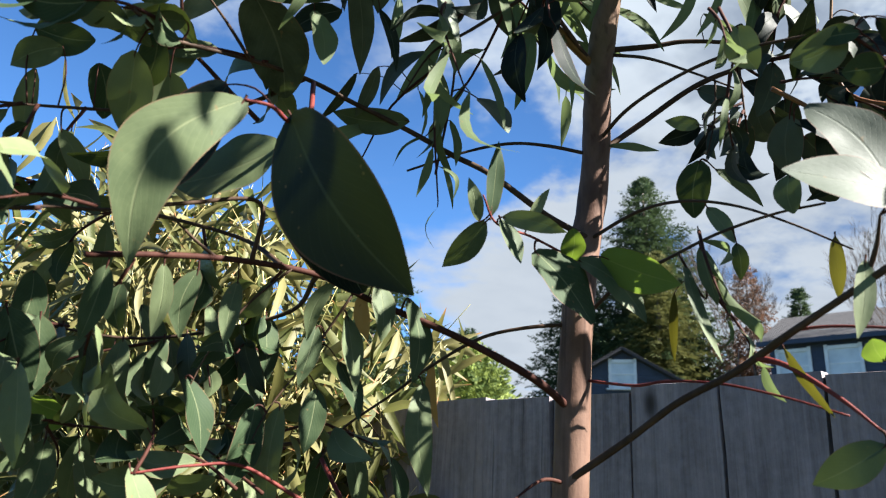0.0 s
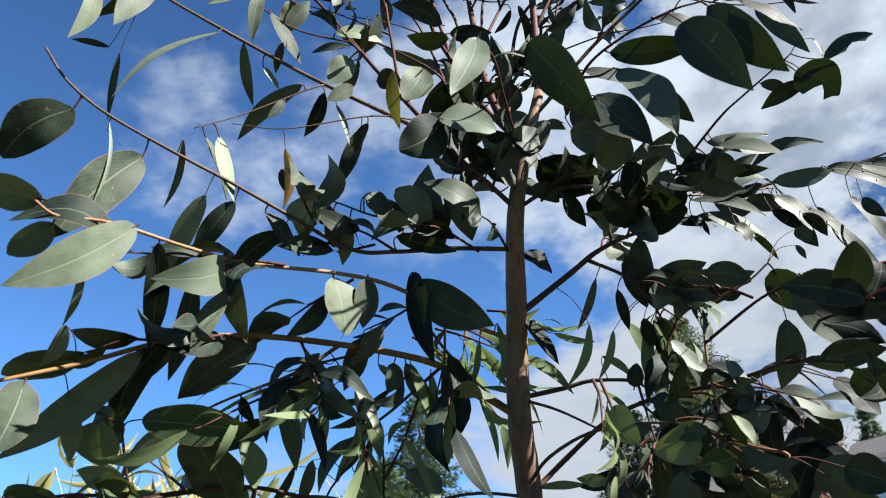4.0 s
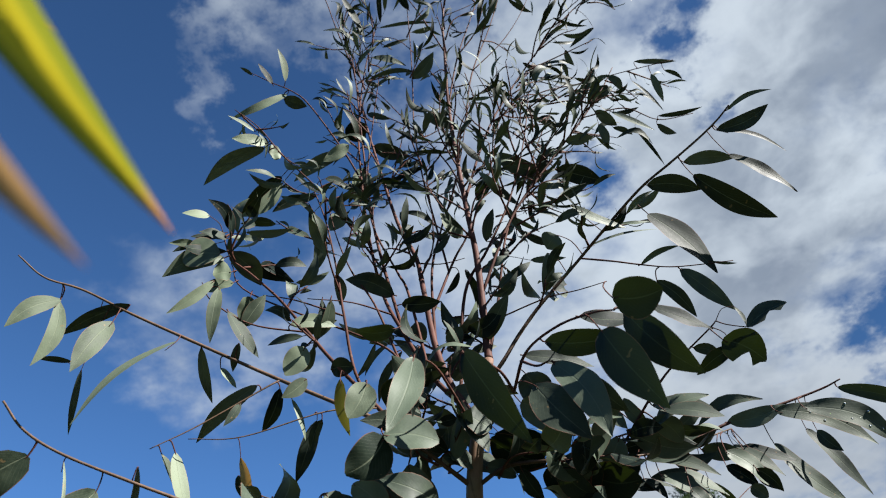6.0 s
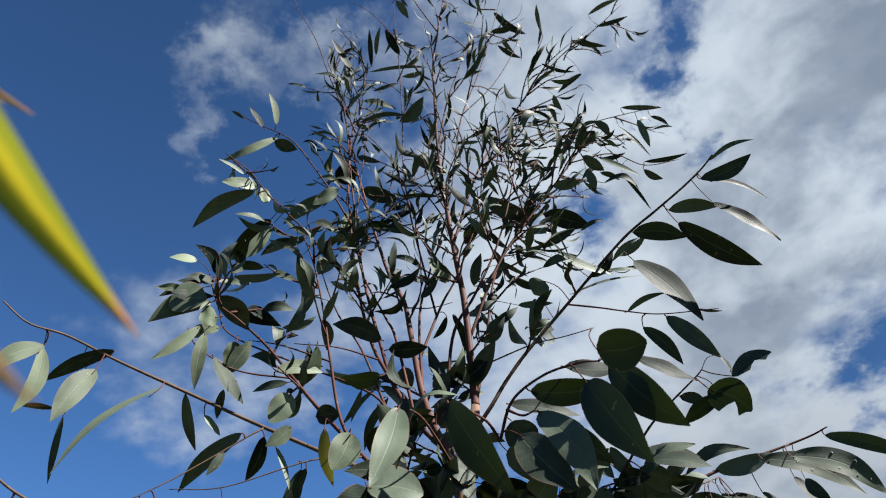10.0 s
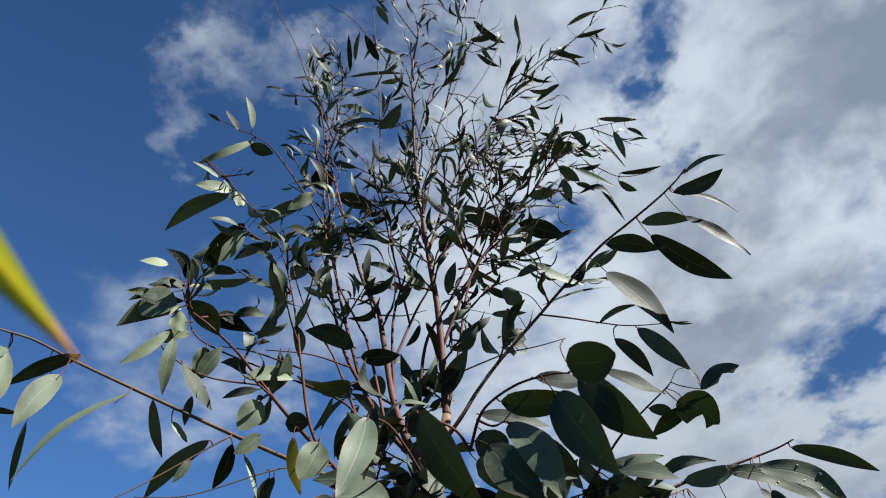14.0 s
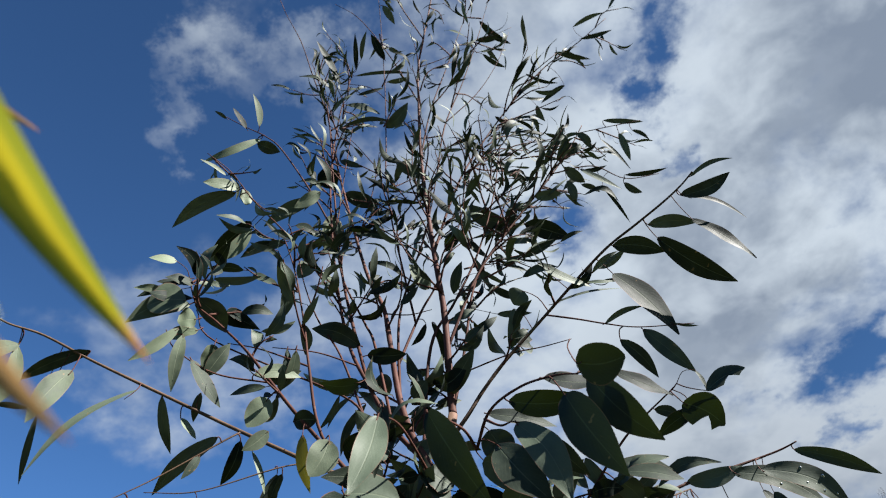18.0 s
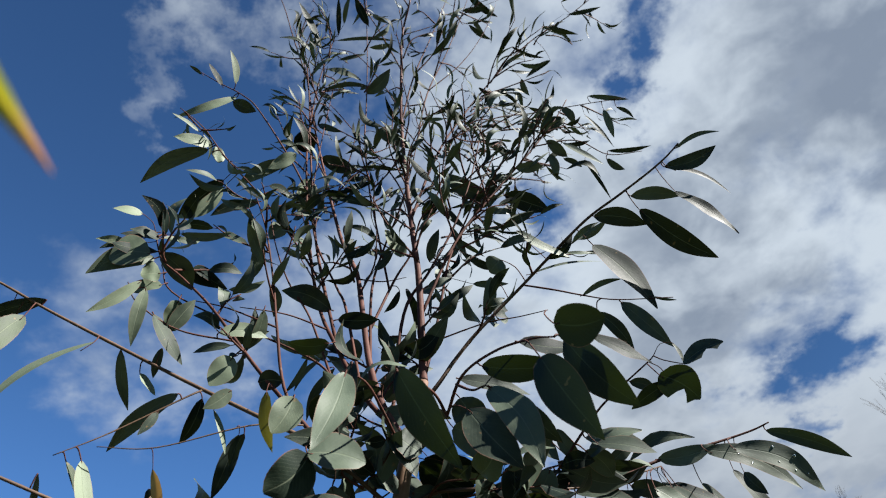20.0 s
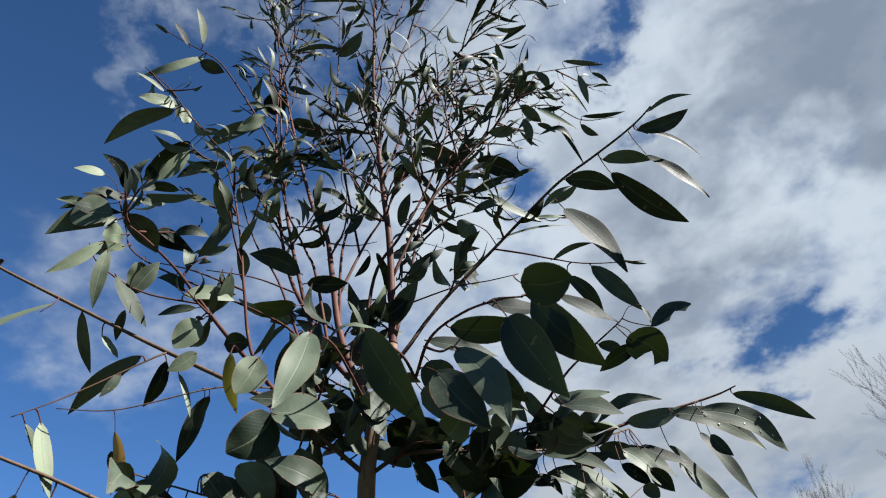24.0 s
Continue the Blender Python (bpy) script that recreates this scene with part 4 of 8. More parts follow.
leaf(b, (0.310, 0.807, 2.828), (0.332, 0.772, 2.865), 0.021, (-0.02, -0.72, -0.69), LEAF, (0.318, 0.808, 2.827))
leaf(b, (0.355, 0.802, 2.903), (0.377, 0.839, 2.850), 0.014, (-0.18, -0.77, -0.61), LEAF, (0.358, 0.806, 2.898))
leaf(b, (0.239, 0.799, 2.607), (0.221, 0.829, 2.579), 0.040, (-0.04, -0.70, -0.72))
b = limb('twig', ((0.204, 0.799, 2.688), (0.251, 0.815, 2.805), (0.282, 0.817, 2.860), (0.321, 0.821, 2.950), (0.359, 0.814, 3.046), (0.415, 0.813, 3.241)), (0.0024, 0.0008), RED_BARK, tree)
leaf(b, (0.369, 0.814, 3.057), (0.452, 0.845, 3.018), 0.039, (-0.12, -0.65, -0.75))
leaf(b, (0.330, 0.815, 3.001), (0.396, 0.879, 2.971), 0.024, (0.60, -0.75, -0.29), LEAF, (0.342, 0.817, 2.999))
leaf(b, (0.273, 0.814, 2.857), (0.244, 0.770, 2.876), 0.038, (0.50, -0.80, -0.30), LEAF_SIDE_LIT, (0.279, 0.817, 2.854))
leaf(b, (0.256, 0.820, 2.782), (0.227, 0.845, 2.763), 0.011, (-0.12, -0.69, -0.71), LEAF, (0.244, 0.813, 2.789))
leaf(b, (0.345, 0.819, 2.997), (0.314, 0.852, 2.983), 0.025, (-0.13, -0.49, -0.86), LEAF_DEEP_SHADED)
b = limb('twig', ((0.188, 0.778, 2.564), (0.172, 0.795, 2.733), (0.158, 0.798, 2.788), (0.127, 0.795, 2.900), (0.122, 0.798, 3.029), (0.142, 0.800, 3.206), (0.172, 0.802, 3.421)), (0.0025, 0.0008), RED_BARK, tree)
leaf(b, (0.135, 0.801, 3.028), (0.184, 0.810, 3.022), 0.015, (-0.00, -0.57, -0.82), LEAF_DEEP_SHADED, (0.122, 0.798, 3.029))
leaf(b, (0.178, 0.790, 2.670), (0.183, 0.813, 2.647), 0.026, (0.01, -0.72, -0.70))
b = limb('twig', ((0.202, 0.786, 2.613), (0.213, 0.808, 2.783), (0.242, 0.815, 2.890), (0.282, 0.813, 2.999), (0.316, 0.805, 3.120), (0.359, 0.799, 3.304)), (0.0024, 0.0008), RED_BARK, tree)
b = limb('twig', ((0.273, 0.794, 2.580), (0.310, 0.806, 2.708), (0.343, 0.813, 2.832), (0.391, 0.813, 2.937), (0.451, 0.808, 3.064), (0.500, 0.805, 3.158)), (0.0025, 0.0008), RED_BARK, tree)
leaf(b, (0.462, 0.814, 3.047), (0.438, 0.850, 3.018), 0.024, (0.05, -0.61, -0.79), LEAF, (0.446, 0.809, 3.054))
leaf(b, (0.373, 0.821, 2.849), (0.430, 0.854, 2.837), 0.016, (0.14, -0.54, -0.83), LEAF, (0.354, 0.813, 2.859))
leaf(b, (0.374, 0.820, 2.778), (0.429, 0.815, 2.764), 0.014, (-0.23, -0.73, -0.65), LEAF, (0.331, 0.811, 2.792))
b = limb('twig', ((0.154, 0.770, 2.571), (0.121, 0.774, 2.705), (0.090, 0.769, 2.778), (0.070, 0.761, 2.853), (0.059, 0.750, 2.928)), (0.0021, 0.0007), RED_BARK, tree)
leaf(b, (0.135, 0.774, 2.626), (0.094, 0.799, 2.596), 0.009, (0.06, -0.73, -0.68), LEAF, (0.140, 0.772, 2.629))
leaf(b, (0.154, 0.772, 2.606), (0.107, 0.825, 2.564), 0.015, (0.05, -0.59, -0.80), LEAF, (0.146, 0.771, 2.606))
b = limb('twig', ((0.156, 0.809, 3.001), (0.194, 0.813, 3.151), (0.217, 0.819, 3.294)), (0.0015, 0.0006), RED_BARK, tree)
leaf(b, (0.185, 0.814, 3.049), (0.154, 0.826, 3.036), 0.014, (0.03, -0.71, -0.70), LEAF, (0.169, 0.811, 3.051))
b = limb('twig', ((0.290, 0.795, 2.922), (0.281, 0.803, 3.021), (0.249, 0.804, 3.121), (0.202, 0.809, 3.240), (0.159, 0.816, 3.353), (0.111, 0.817, 3.431)), (0.0017, 0.0006), RED_BARK, tree)
b = limb('twig', ((0.307, 0.795, 3.250), (0.278, 0.794, 3.370), (0.227, 0.781, 3.493), (0.163, 0.783, 3.547)), (0.0015, 0.0006), RED_BARK, tree)
leaf(b, (0.146, 0.780, 3.547), (0.109, 0.703, 3.626), 0.027, (0.69, -0.65, -0.31), LEAF, (0.163, 0.783, 3.547))
leaf(b, (0.185, 0.801, 3.517), (0.249, 0.806, 3.542), 0.011, (0.30, -0.71, -0.64), LEAF, (0.191, 0.782, 3.528))
b = limb('twig', ((0.081, 0.737, 2.662), (0.016, 0.719, 2.693), (-0.028, 0.700, 2.698)), (0.0015, 0.0006), RED_BARK, tree)
leaf(b, (0.020, 0.703, 2.713), (0.067, 0.712, 2.732), 0.014, (0.37, -0.74, -0.56), LEAF_SIDE_LIT, (0.011, 0.718, 2.694))
b = limb('twig', ((0.145, 0.783, 2.687), (0.090, 0.757, 2.703), (0.027, 0.736, 2.709)), (0.0015, 0.0006), RED_BARK, tree)
leaf(b, (0.048, 0.742, 2.707), (0.030, 0.762, 2.645), 0.022, (0.80, -0.46, -0.38))
leaf(b, (0.072, 0.696, 2.659), (0.045, 0.725, 2.618), 0.025, (0.67, -0.31, -0.67), LEAF_SIDE_LIT, (0.059, 0.746, 2.706))
b = limb('twig', ((0.193, 0.809, 2.809), (0.231, 0.830, 2.818), (0.270, 0.836, 2.827)), (0.0013, 0.0006), RED_BARK, tree)
b = limb('branch', ((0.215, 0.829, 2.356), (0.141, 0.805, 2.351), (0.075, 0.779, 2.338), (0.026, 0.758, 2.334), (-0.033, 0.706, 2.353), (-0.083, 0.663, 2.371), (-0.129, 0.619, 2.383), (-0.179, 0.565, 2.396), (-0.201, 0.526, 2.406), (-0.213, 0.500, 2.426)), (0.0030, 0.0011), OLIVE_BARK, tree)
leaf(b, (-0.202, 0.545, 2.388), (-0.264, 0.550, 2.341), 0.051, (0.45, -0.60, -0.66), LEAF_SIDE_LIT, (-0.194, 0.541, 2.401))
leaf(b, (-0.158, 0.605, 2.371), (-0.209, 0.572, 2.256), 0.054, (0.84, -0.48, -0.24), LEAF_SIDE_LIT, (-0.151, 0.596, 2.389))
leaf(b, (-0.179, 0.570, 2.391), (-0.183, 0.581, 2.295), 0.004, (0.65, -0.75, -0.11), LEAF_SIDE_LIT, (-0.176, 0.569, 2.395))
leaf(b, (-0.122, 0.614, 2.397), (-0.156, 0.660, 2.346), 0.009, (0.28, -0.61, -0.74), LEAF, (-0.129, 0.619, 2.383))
leaf(b, (-0.110, 0.656, 2.354), (-0.161, 0.700, 2.289), 0.027, (0.28, -0.68, -0.68), LEAF_SIDE_LIT, (-0.099, 0.649, 2.375))
leaf(b, (-0.084, 0.673, 2.355), (-0.133, 0.695, 2.303), 0.028, (0.26, -0.78, -0.57), LEAF_SIDE_LIT, (-0.079, 0.667, 2.369))
leaf(b, (-0.056, 0.694, 2.351), (-0.027, 0.733, 2.316), 0.033, (0.85, -0.52, 0.10), LEAF_SIDE_LIT, (-0.050, 0.691, 2.359))
leaf(b, (-0.043, 0.712, 2.336), (-0.104, 0.734, 2.301), 0.030, (0.14, -0.71, -0.69), LEAF_SIDE_LIT, (-0.033, 0.706, 2.353))
leaf(b, (0.077, 0.771, 2.354), (0.146, 0.769, 2.323), 0.024, (-0.22, -0.87, -0.43), LEAF_SIDE_LIT, (0.075, 0.779, 2.338))
leaf(b, (0.226, 0.832, 2.350), (0.257, 0.851, 2.329), 0.032, (0.59, -0.80, 0.13), LEAF, (0.215, 0.829, 2.356))
b = limb('branch', ((0.209, 0.880, 2.290), (0.279, 0.853, 2.327), (0.313, 0.842, 2.347), (0.347, 0.833, 2.358), (0.375, 0.835, 2.367)), (0.0042, 0.0020), DARK_BARK, tree)
leaf(b, (0.367, 0.836, 2.359), (0.376, 0.877, 2.281), 0.036, (-0.29, -0.83, -0.47))
leaf(b, (0.349, 0.843, 2.338), (0.368, 0.881, 2.285), 0.034, (-0.14, -0.78, -0.61), LEAF, (0.342, 0.833, 2.356))
leaf(b, (0.218, 0.881, 2.287), (0.252, 0.884, 2.222), 0.027, (0.48, -0.85, 0.21), LEAF, (0.215, 0.878, 2.293))
leaf(b, (0.295, 0.878, 2.268), (0.259, 0.903, 2.201), 0.014, (0.14, -0.90, -0.41), LEAF_BACKLIT, (0.259, 0.861, 2.316))
leaf(b, (0.405, 0.841, 2.384), (0.444, 0.840, 2.368), 0.017, (0.08, -0.96, 0.28), LEAF, (0.375, 0.835, 2.367))
b = limb('twig', ((0.304, 0.846, 2.339), (0.345, 0.852, 2.315), (0.372, 0.861, 2.284), (0.405, 0.867, 2.253)), (0.0025, 0.001), DARK_BARK, tree)
leaf(b, (0.373, 0.856, 2.295), (0.481, 0.813, 2.283), 0.054, (-0.38, -0.87, -0.31), LEAF, (0.367, 0.860, 2.290))
leaf(b, (0.387, 0.879, 2.237), (0.426, 0.889, 2.196), 0.027, (0.32, -0.95, 0.07), LEAF, (0.405, 0.867, 2.253))
leaf(b, (0.360, 0.873, 2.267), (0.362, 0.899, 2.232), 0.018, (-0.21, -0.77, -0.60), LEAF, (0.375, 0.861, 2.282))
leaf(b, (0.377, 0.849, 2.305), (0.436, 0.827, 2.309), 0.034, (-0.29, -0.86, -0.42), LEAF, (0.363, 0.858, 2.295))
leaf(b, (0.334, 0.861, 2.303), (0.344, 0.893, 2.262), 0.016, (-0.17, -0.76, -0.63), LEAF_DEEP_SHADED, (0.345, 0.852, 2.315))
leaf(b, (0.310, 0.857, 2.319), (0.282, 0.897, 2.271), 0.012, (-0.23, -0.81, -0.54), LEAF, (0.318, 0.848, 2.331))
leaf(b, (0.378, 0.870, 2.263), (0.381, 0.908, 2.221), 0.028, (-0.12, -0.73, -0.67), LEAF_DEEP_SHADED, (0.385, 0.864, 2.271))
leaf(b, (0.321, 0.872, 2.254), (0.296, 0.895, 2.202), 0.011, (-0.06, -0.93, -0.37), LEAF_BACKLIT, (0.365, 0.859, 2.292))
leaf(b, (0.343, 0.901, 2.279), (0.364, 0.916, 2.211), 0.023, (0.31, -0.94, -0.11), LEAF_BACKLIT, (0.370, 0.860, 2.287))
leaf(b, (0.365, 0.885, 2.257), (0.355, 0.904, 2.193), 0.022, (0.34, -0.88, -0.32), LEAF_BACKLIT, (0.383, 0.863, 2.274))
leaf(b, (0.374, 0.872, 2.267), (0.383, 0.887, 2.221), 0.029, (0.39, -0.90, -0.21), LEAF_BACKLIT, (0.383, 0.863, 2.274))
b = limb('twig', ((0.222, 0.804, 2.398), (0.266, 0.789, 2.411), (0.323, 0.787, 2.407), (0.383, 0.810, 2.413), (0.447, 0.849, 2.423), (0.531, 0.892, 2.451), (0.601, 0.944, 2.487)), (0.0028, 0.001), DARK_BARK, tree)
leaf(b, (0.419, 0.827, 2.425), (0.512, 0.835, 2.417), 0.036, (0.05, -0.95, -0.32), LEAF, (0.419, 0.831, 2.418))
leaf(b, (0.368, 0.816, 2.393), (0.381, 0.802, 2.452), 0.044, (0.55, -0.78, -0.30), LEAF, (0.372, 0.805, 2.412))
leaf(b, (0.329, 0.790, 2.402), (0.371, 0.817, 2.361), 0.040, (-0.28, -0.65, -0.71), LEAF_DEEP_SHADED)
leaf(b, (0.369, 0.816, 2.392), (0.423, 0.800, 2.367), 0.053, (-0.45, -0.72, -0.52), LEAF_DEEP_SHADED, (0.372, 0.805, 2.412))
leaf(b, (0.283, 0.790, 2.405), (0.304, 0.817, 2.370), 0.022, (-0.28, -0.66, -0.70), LEAF_DEEP_SHADED, (0.284, 0.786, 2.411))
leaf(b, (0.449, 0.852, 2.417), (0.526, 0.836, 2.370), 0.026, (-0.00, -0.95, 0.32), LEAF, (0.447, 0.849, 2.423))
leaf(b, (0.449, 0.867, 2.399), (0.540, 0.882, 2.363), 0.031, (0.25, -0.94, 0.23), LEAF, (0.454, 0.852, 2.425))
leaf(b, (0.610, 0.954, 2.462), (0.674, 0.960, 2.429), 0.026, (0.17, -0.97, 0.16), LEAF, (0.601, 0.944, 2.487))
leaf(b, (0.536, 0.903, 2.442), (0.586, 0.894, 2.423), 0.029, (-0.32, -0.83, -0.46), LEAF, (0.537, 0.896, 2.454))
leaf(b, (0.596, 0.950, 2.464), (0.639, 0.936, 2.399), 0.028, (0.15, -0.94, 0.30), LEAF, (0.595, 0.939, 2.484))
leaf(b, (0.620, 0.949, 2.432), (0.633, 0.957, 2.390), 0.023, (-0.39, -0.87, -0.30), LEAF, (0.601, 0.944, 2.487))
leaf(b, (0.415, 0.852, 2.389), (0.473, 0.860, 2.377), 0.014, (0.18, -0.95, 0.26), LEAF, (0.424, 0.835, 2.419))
leaf(b, (0.534, 0.919, 2.403), (0.567, 0.938, 2.365), 0.012, (-0.33, -0.70, -0.63), LEAF_DEEP_SHADED, (0.531, 0.892, 2.451))
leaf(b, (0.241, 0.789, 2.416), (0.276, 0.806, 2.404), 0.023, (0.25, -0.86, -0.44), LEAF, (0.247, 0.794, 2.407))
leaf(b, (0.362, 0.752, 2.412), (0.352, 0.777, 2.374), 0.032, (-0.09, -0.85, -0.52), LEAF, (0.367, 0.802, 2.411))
leaf(b, (0.428, 0.803, 2.401), (0.387, 0.827, 2.376), 0.036, (-0.21, -0.86, -0.47), LEAF_DEEP_SHADED, (0.436, 0.842, 2.421))
leaf(b, (0.376, 0.794, 2.397), (0.348, 0.818, 2.363), 0.036, (-0.16, -0.87, -0.47), LEAF_DEEP_SHADED, (0.383, 0.810, 2.413))
leaf(b, (0.337, 0.805, 2.411), (0.357, 0.823, 2.371), 0.038, (-0.44, -0.71, -0.56), LEAF_DEEP_SHADED, (0.338, 0.790, 2.408))
leaf(b, (0.316, 0.808, 2.409), (0.331, 0.824, 2.377), 0.030, (-0.40, -0.74, -0.55), LEAF_DEEP_SHADED, (0.313, 0.785, 2.408))
leaf(b, (0.456, 0.839, 2.385), (0.509, 0.843, 2.346), 0.033, (0.21, -0.96, 0.20), LEAF, (0.467, 0.859, 2.429))
leaf(b, (0.433, 0.835, 2.383), (0.455, 0.843, 2.356), 0.016, (0.42, -0.91, 0.07), LEAF, (0.441, 0.845, 2.422))
leaf(b, (0.547, 0.845, 2.405), (0.583, 0.856, 2.355), 0.033, (0.28, -0.96, -0.01), LEAF, (0.583, 0.931, 2.478))
leaf(b, (0.542, 0.852, 2.389), (0.572, 0.856, 2.357), 0.019, (-0.04, -0.99, -0.16), LEAF, (0.572, 0.922, 2.472))
leaf(b, (0.573, 0.844, 2.374), (0.595, 0.851, 2.342), 0.016, (-0.35, -0.85, -0.40), LEAF, (0.601, 0.944, 2.487))
b = limb('branch', ((0.222, 0.804, 2.398), (0.177, 0.764, 2.431), (0.147, 0.737, 2.450), (0.123, 0.721, 2.470)), (0.0034, 0.0014), DARK_BARK, tree)
leaf(b, (0.148, 0.592, 2.360), (0.108, 0.584, 2.324), 0.044, (0.45, -0.83, -0.32), LEAF_SIDE_LIT, (0.135, 0.728, 2.460))
leaf(b, (0.147, 0.590, 2.363), (0.201, 0.602, 2.351), 0.050, (0.27, -0.93, 0.25), LEAF, (0.133, 0.727, 2.461))
leaf(b, (0.148, 0.761, 2.423), (0.164, 0.823, 2.371), 0.044, (-0.03, -0.64, -0.77), LEAF, (0.166, 0.754, 2.438))
leaf(b, (0.199, 0.768, 2.433), (0.227, 0.791, 2.420), 0.029, (0.65, -0.76, 0.08), LEAF, (0.187, 0.773, 2.424))
leaf(b, (0.176, 0.741, 2.455), (0.199, 0.771, 2.435), 0.022, (0.08, -0.60, -0.79), LEAF, (0.161, 0.749, 2.441))
leaf(b, (0.186, 0.768, 2.464), (0.134, 0.773, 2.450), 0.043, (0.06, -0.83, -0.56), LEAF, (0.169, 0.756, 2.437))
leaf(b, (0.146, 0.776, 2.430), (0.149, 0.803, 2.384), 0.037, (-0.21, -0.83, -0.52), LEAF, (0.166, 0.754, 2.438))
leaf(b, (0.218, 0.781, 2.423), (0.190, 0.768, 2.430), 0.024, (0.43, -0.89, 0.15), LEAF, (0.202, 0.787, 2.413))
b = limb('twig', ((0.118, 0.796, 2.347), (0.117, 0.765, 2.399), (0.068, 0.758, 2.374), (0.019, 0.731, 2.380), (-0.020, 0.703, 2.388)), (0.002, 0.0008), DARK_BARK, tree)
leaf(b, (-0.007, 0.713, 2.384), (-0.029, 0.750, 2.347), 0.036, (-0.08, -0.73, -0.68), LEAF_SIDE_LIT)
leaf(b, (0.009, 0.734, 2.369), (0.005, 0.759, 2.340), 0.022, (-0.01, -0.75, -0.66), LEAF_SIDE_LIT, (0.016, 0.729, 2.381))
leaf(b, (0.025, 0.746, 2.362), (0.012, 0.774, 2.324), 0.018, (0.04, -0.79, -0.61), LEAF_SIDE_LIT, (0.031, 0.739, 2.378))
leaf(b, (0.049, 0.736, 2.393), (0.086, 0.751, 2.343), 0.043, (0.63, -0.73, 0.25), LEAF_SIDE_LIT, (0.039, 0.744, 2.376))
leaf(b, (0.087, 0.752, 2.405), (0.119, 0.798, 2.364), 0.030, (-0.00, -0.66, -0.75), LEAF_SIDE_LIT, (0.100, 0.761, 2.392))
leaf(b, (0.123, 0.772, 2.390), (0.124, 0.804, 2.347), 0.040, (-0.03, -0.80, -0.59), LEAF_SIDE_LIT)
leaf(b, (0.122, 0.771, 2.394), (0.134, 0.789, 2.366), 0.033, (-0.20, -0.79, -0.57), LEAF_SIDE_LIT)
leaf(b, (0.083, 0.739, 2.400), (0.115, 0.767, 2.359), 0.041, (0.22, -0.87, -0.44), LEAF_SIDE_LIT, (0.095, 0.761, 2.389))
leaf(b, (0.054, 0.720, 2.383), (0.074, 0.741, 2.353), 0.039, (0.75, -0.66, 0.03), LEAF_SIDE_LIT, (0.043, 0.746, 2.375))
leaf(b, (-0.045, 0.702, 2.417), (-0.043, 0.718, 2.395), 0.014, (-0.19, -0.80, -0.57), LEAF, (-0.020, 0.703, 2.388))
leaf(b, (-0.017, 0.704, 2.376), (-0.013, 0.722, 2.347), 0.045, (-0.22, -0.81, -0.54), LEAF_SIDE_LIT, (-0.016, 0.705, 2.387))
b = limb('branch', ((0.199, 0.935, 2.180), (0.147, 0.902, 2.210), (0.110, 0.869, 2.229), (0.055, 0.836, 2.237), (-0.022, 0.795, 2.240), (-0.092, 0.752, 2.234), (-0.153, 0.710, 2.214), (-0.213, 0.669, 2.178), (-0.257, 0.627, 2.148), (-0.275, 0.606, 2.133)), (0.0055, 0.0015), YELLOW_BARK, tree)
leaf(b, (-0.224, 0.647, 2.208), (-0.253, 0.665, 2.177), 0.015, (0.32, -0.65, -0.69), LEAF_SIDE_LIT, (-0.217, 0.666, 2.175))
leaf(b, (-0.151, 0.708, 2.218), (-0.220, 0.761, 2.137), 0.037, (0.25, -0.71, -0.66), LEAF_SIDE_LIT)
leaf(b, (-0.079, 0.762, 2.232), (-0.169, 0.785, 2.182), 0.050, (0.12, -0.79, -0.60), LEAF_SIDE_LIT)
leaf(b, (-0.142, 0.718, 2.217), (-0.217, 0.742, 2.170), 0.028, (0.02, -0.88, -0.47), LEAF_SIDE_LIT)
leaf(b, (-0.173, 0.699, 2.198), (-0.307, 0.712, 2.106), 0.038, (0.30, -0.78, -0.55), LEAF_SIDE_LIT, (-0.173, 0.696, 2.203))
leaf(b, (-0.246, 0.640, 2.150), (-0.252, 0.632, 2.083), 0.048, (0.83, -0.55, -0.01), LEAF_SIDE_LIT)
leaf(b, (0.059, 0.845, 2.227), (0.052, 0.847, 2.192), 0.021, (0.26, -0.96, -0.09), LEAF_SIDE_LIT, (0.065, 0.842, 2.236))
leaf(b, (0.072, 0.851, 2.228), (0.103, 0.894, 2.184), 0.025, (0.05, -0.72, -0.69), LEAF_SIDE_LIT, (0.075, 0.848, 2.235))
leaf(b, (-0.236, 0.697, 2.153), (-0.247, 0.737, 2.106), 0.024, (0.29, -0.69, -0.67), LEAF_SIDE_LIT, (-0.226, 0.658, 2.169))
leaf(b, (0.120, 0.899, 2.208), (0.105, 0.931, 2.123), 0.027, (0.68, -0.64, -0.36), LEAF_BACKLIT, (0.134, 0.891, 2.217))
leaf(b, (0.154, 0.916, 2.196), (0.168, 0.936, 2.128), 0.012, (0.59, -0.80, -0.11), LEAF_BACKLIT, (0.159, 0.910, 2.203))
leaf(b, (0.041, 0.843, 2.226), (0.067, 0.866, 2.189), 0.015, (0.60, -0.80, -0.07), LEAF_BACKLIT, (0.049, 0.833, 2.238))
leaf(b, (0.077, 0.855, 2.229), (0.095, 0.871, 2.166), 0.016, (0.60, -0.80, -0.02), LEAF_BACKLIT, (0.080, 0.850, 2.235))
b = limb('branch', ((0.206, 0.896, 2.263), (0.149, 0.850, 2.272), (0.072, 0.776, 2.289), (0.017, 0.731, 2.287), (-0.058, 0.677, 2.275), (-0.101, 0.636, 2.271), (-0.157, 0.577, 2.270), (-0.189, 0.547, 2.261), (-0.204, 0.528, 2.270)), (0.0030, 0.0013), PINK_BARK, tree)
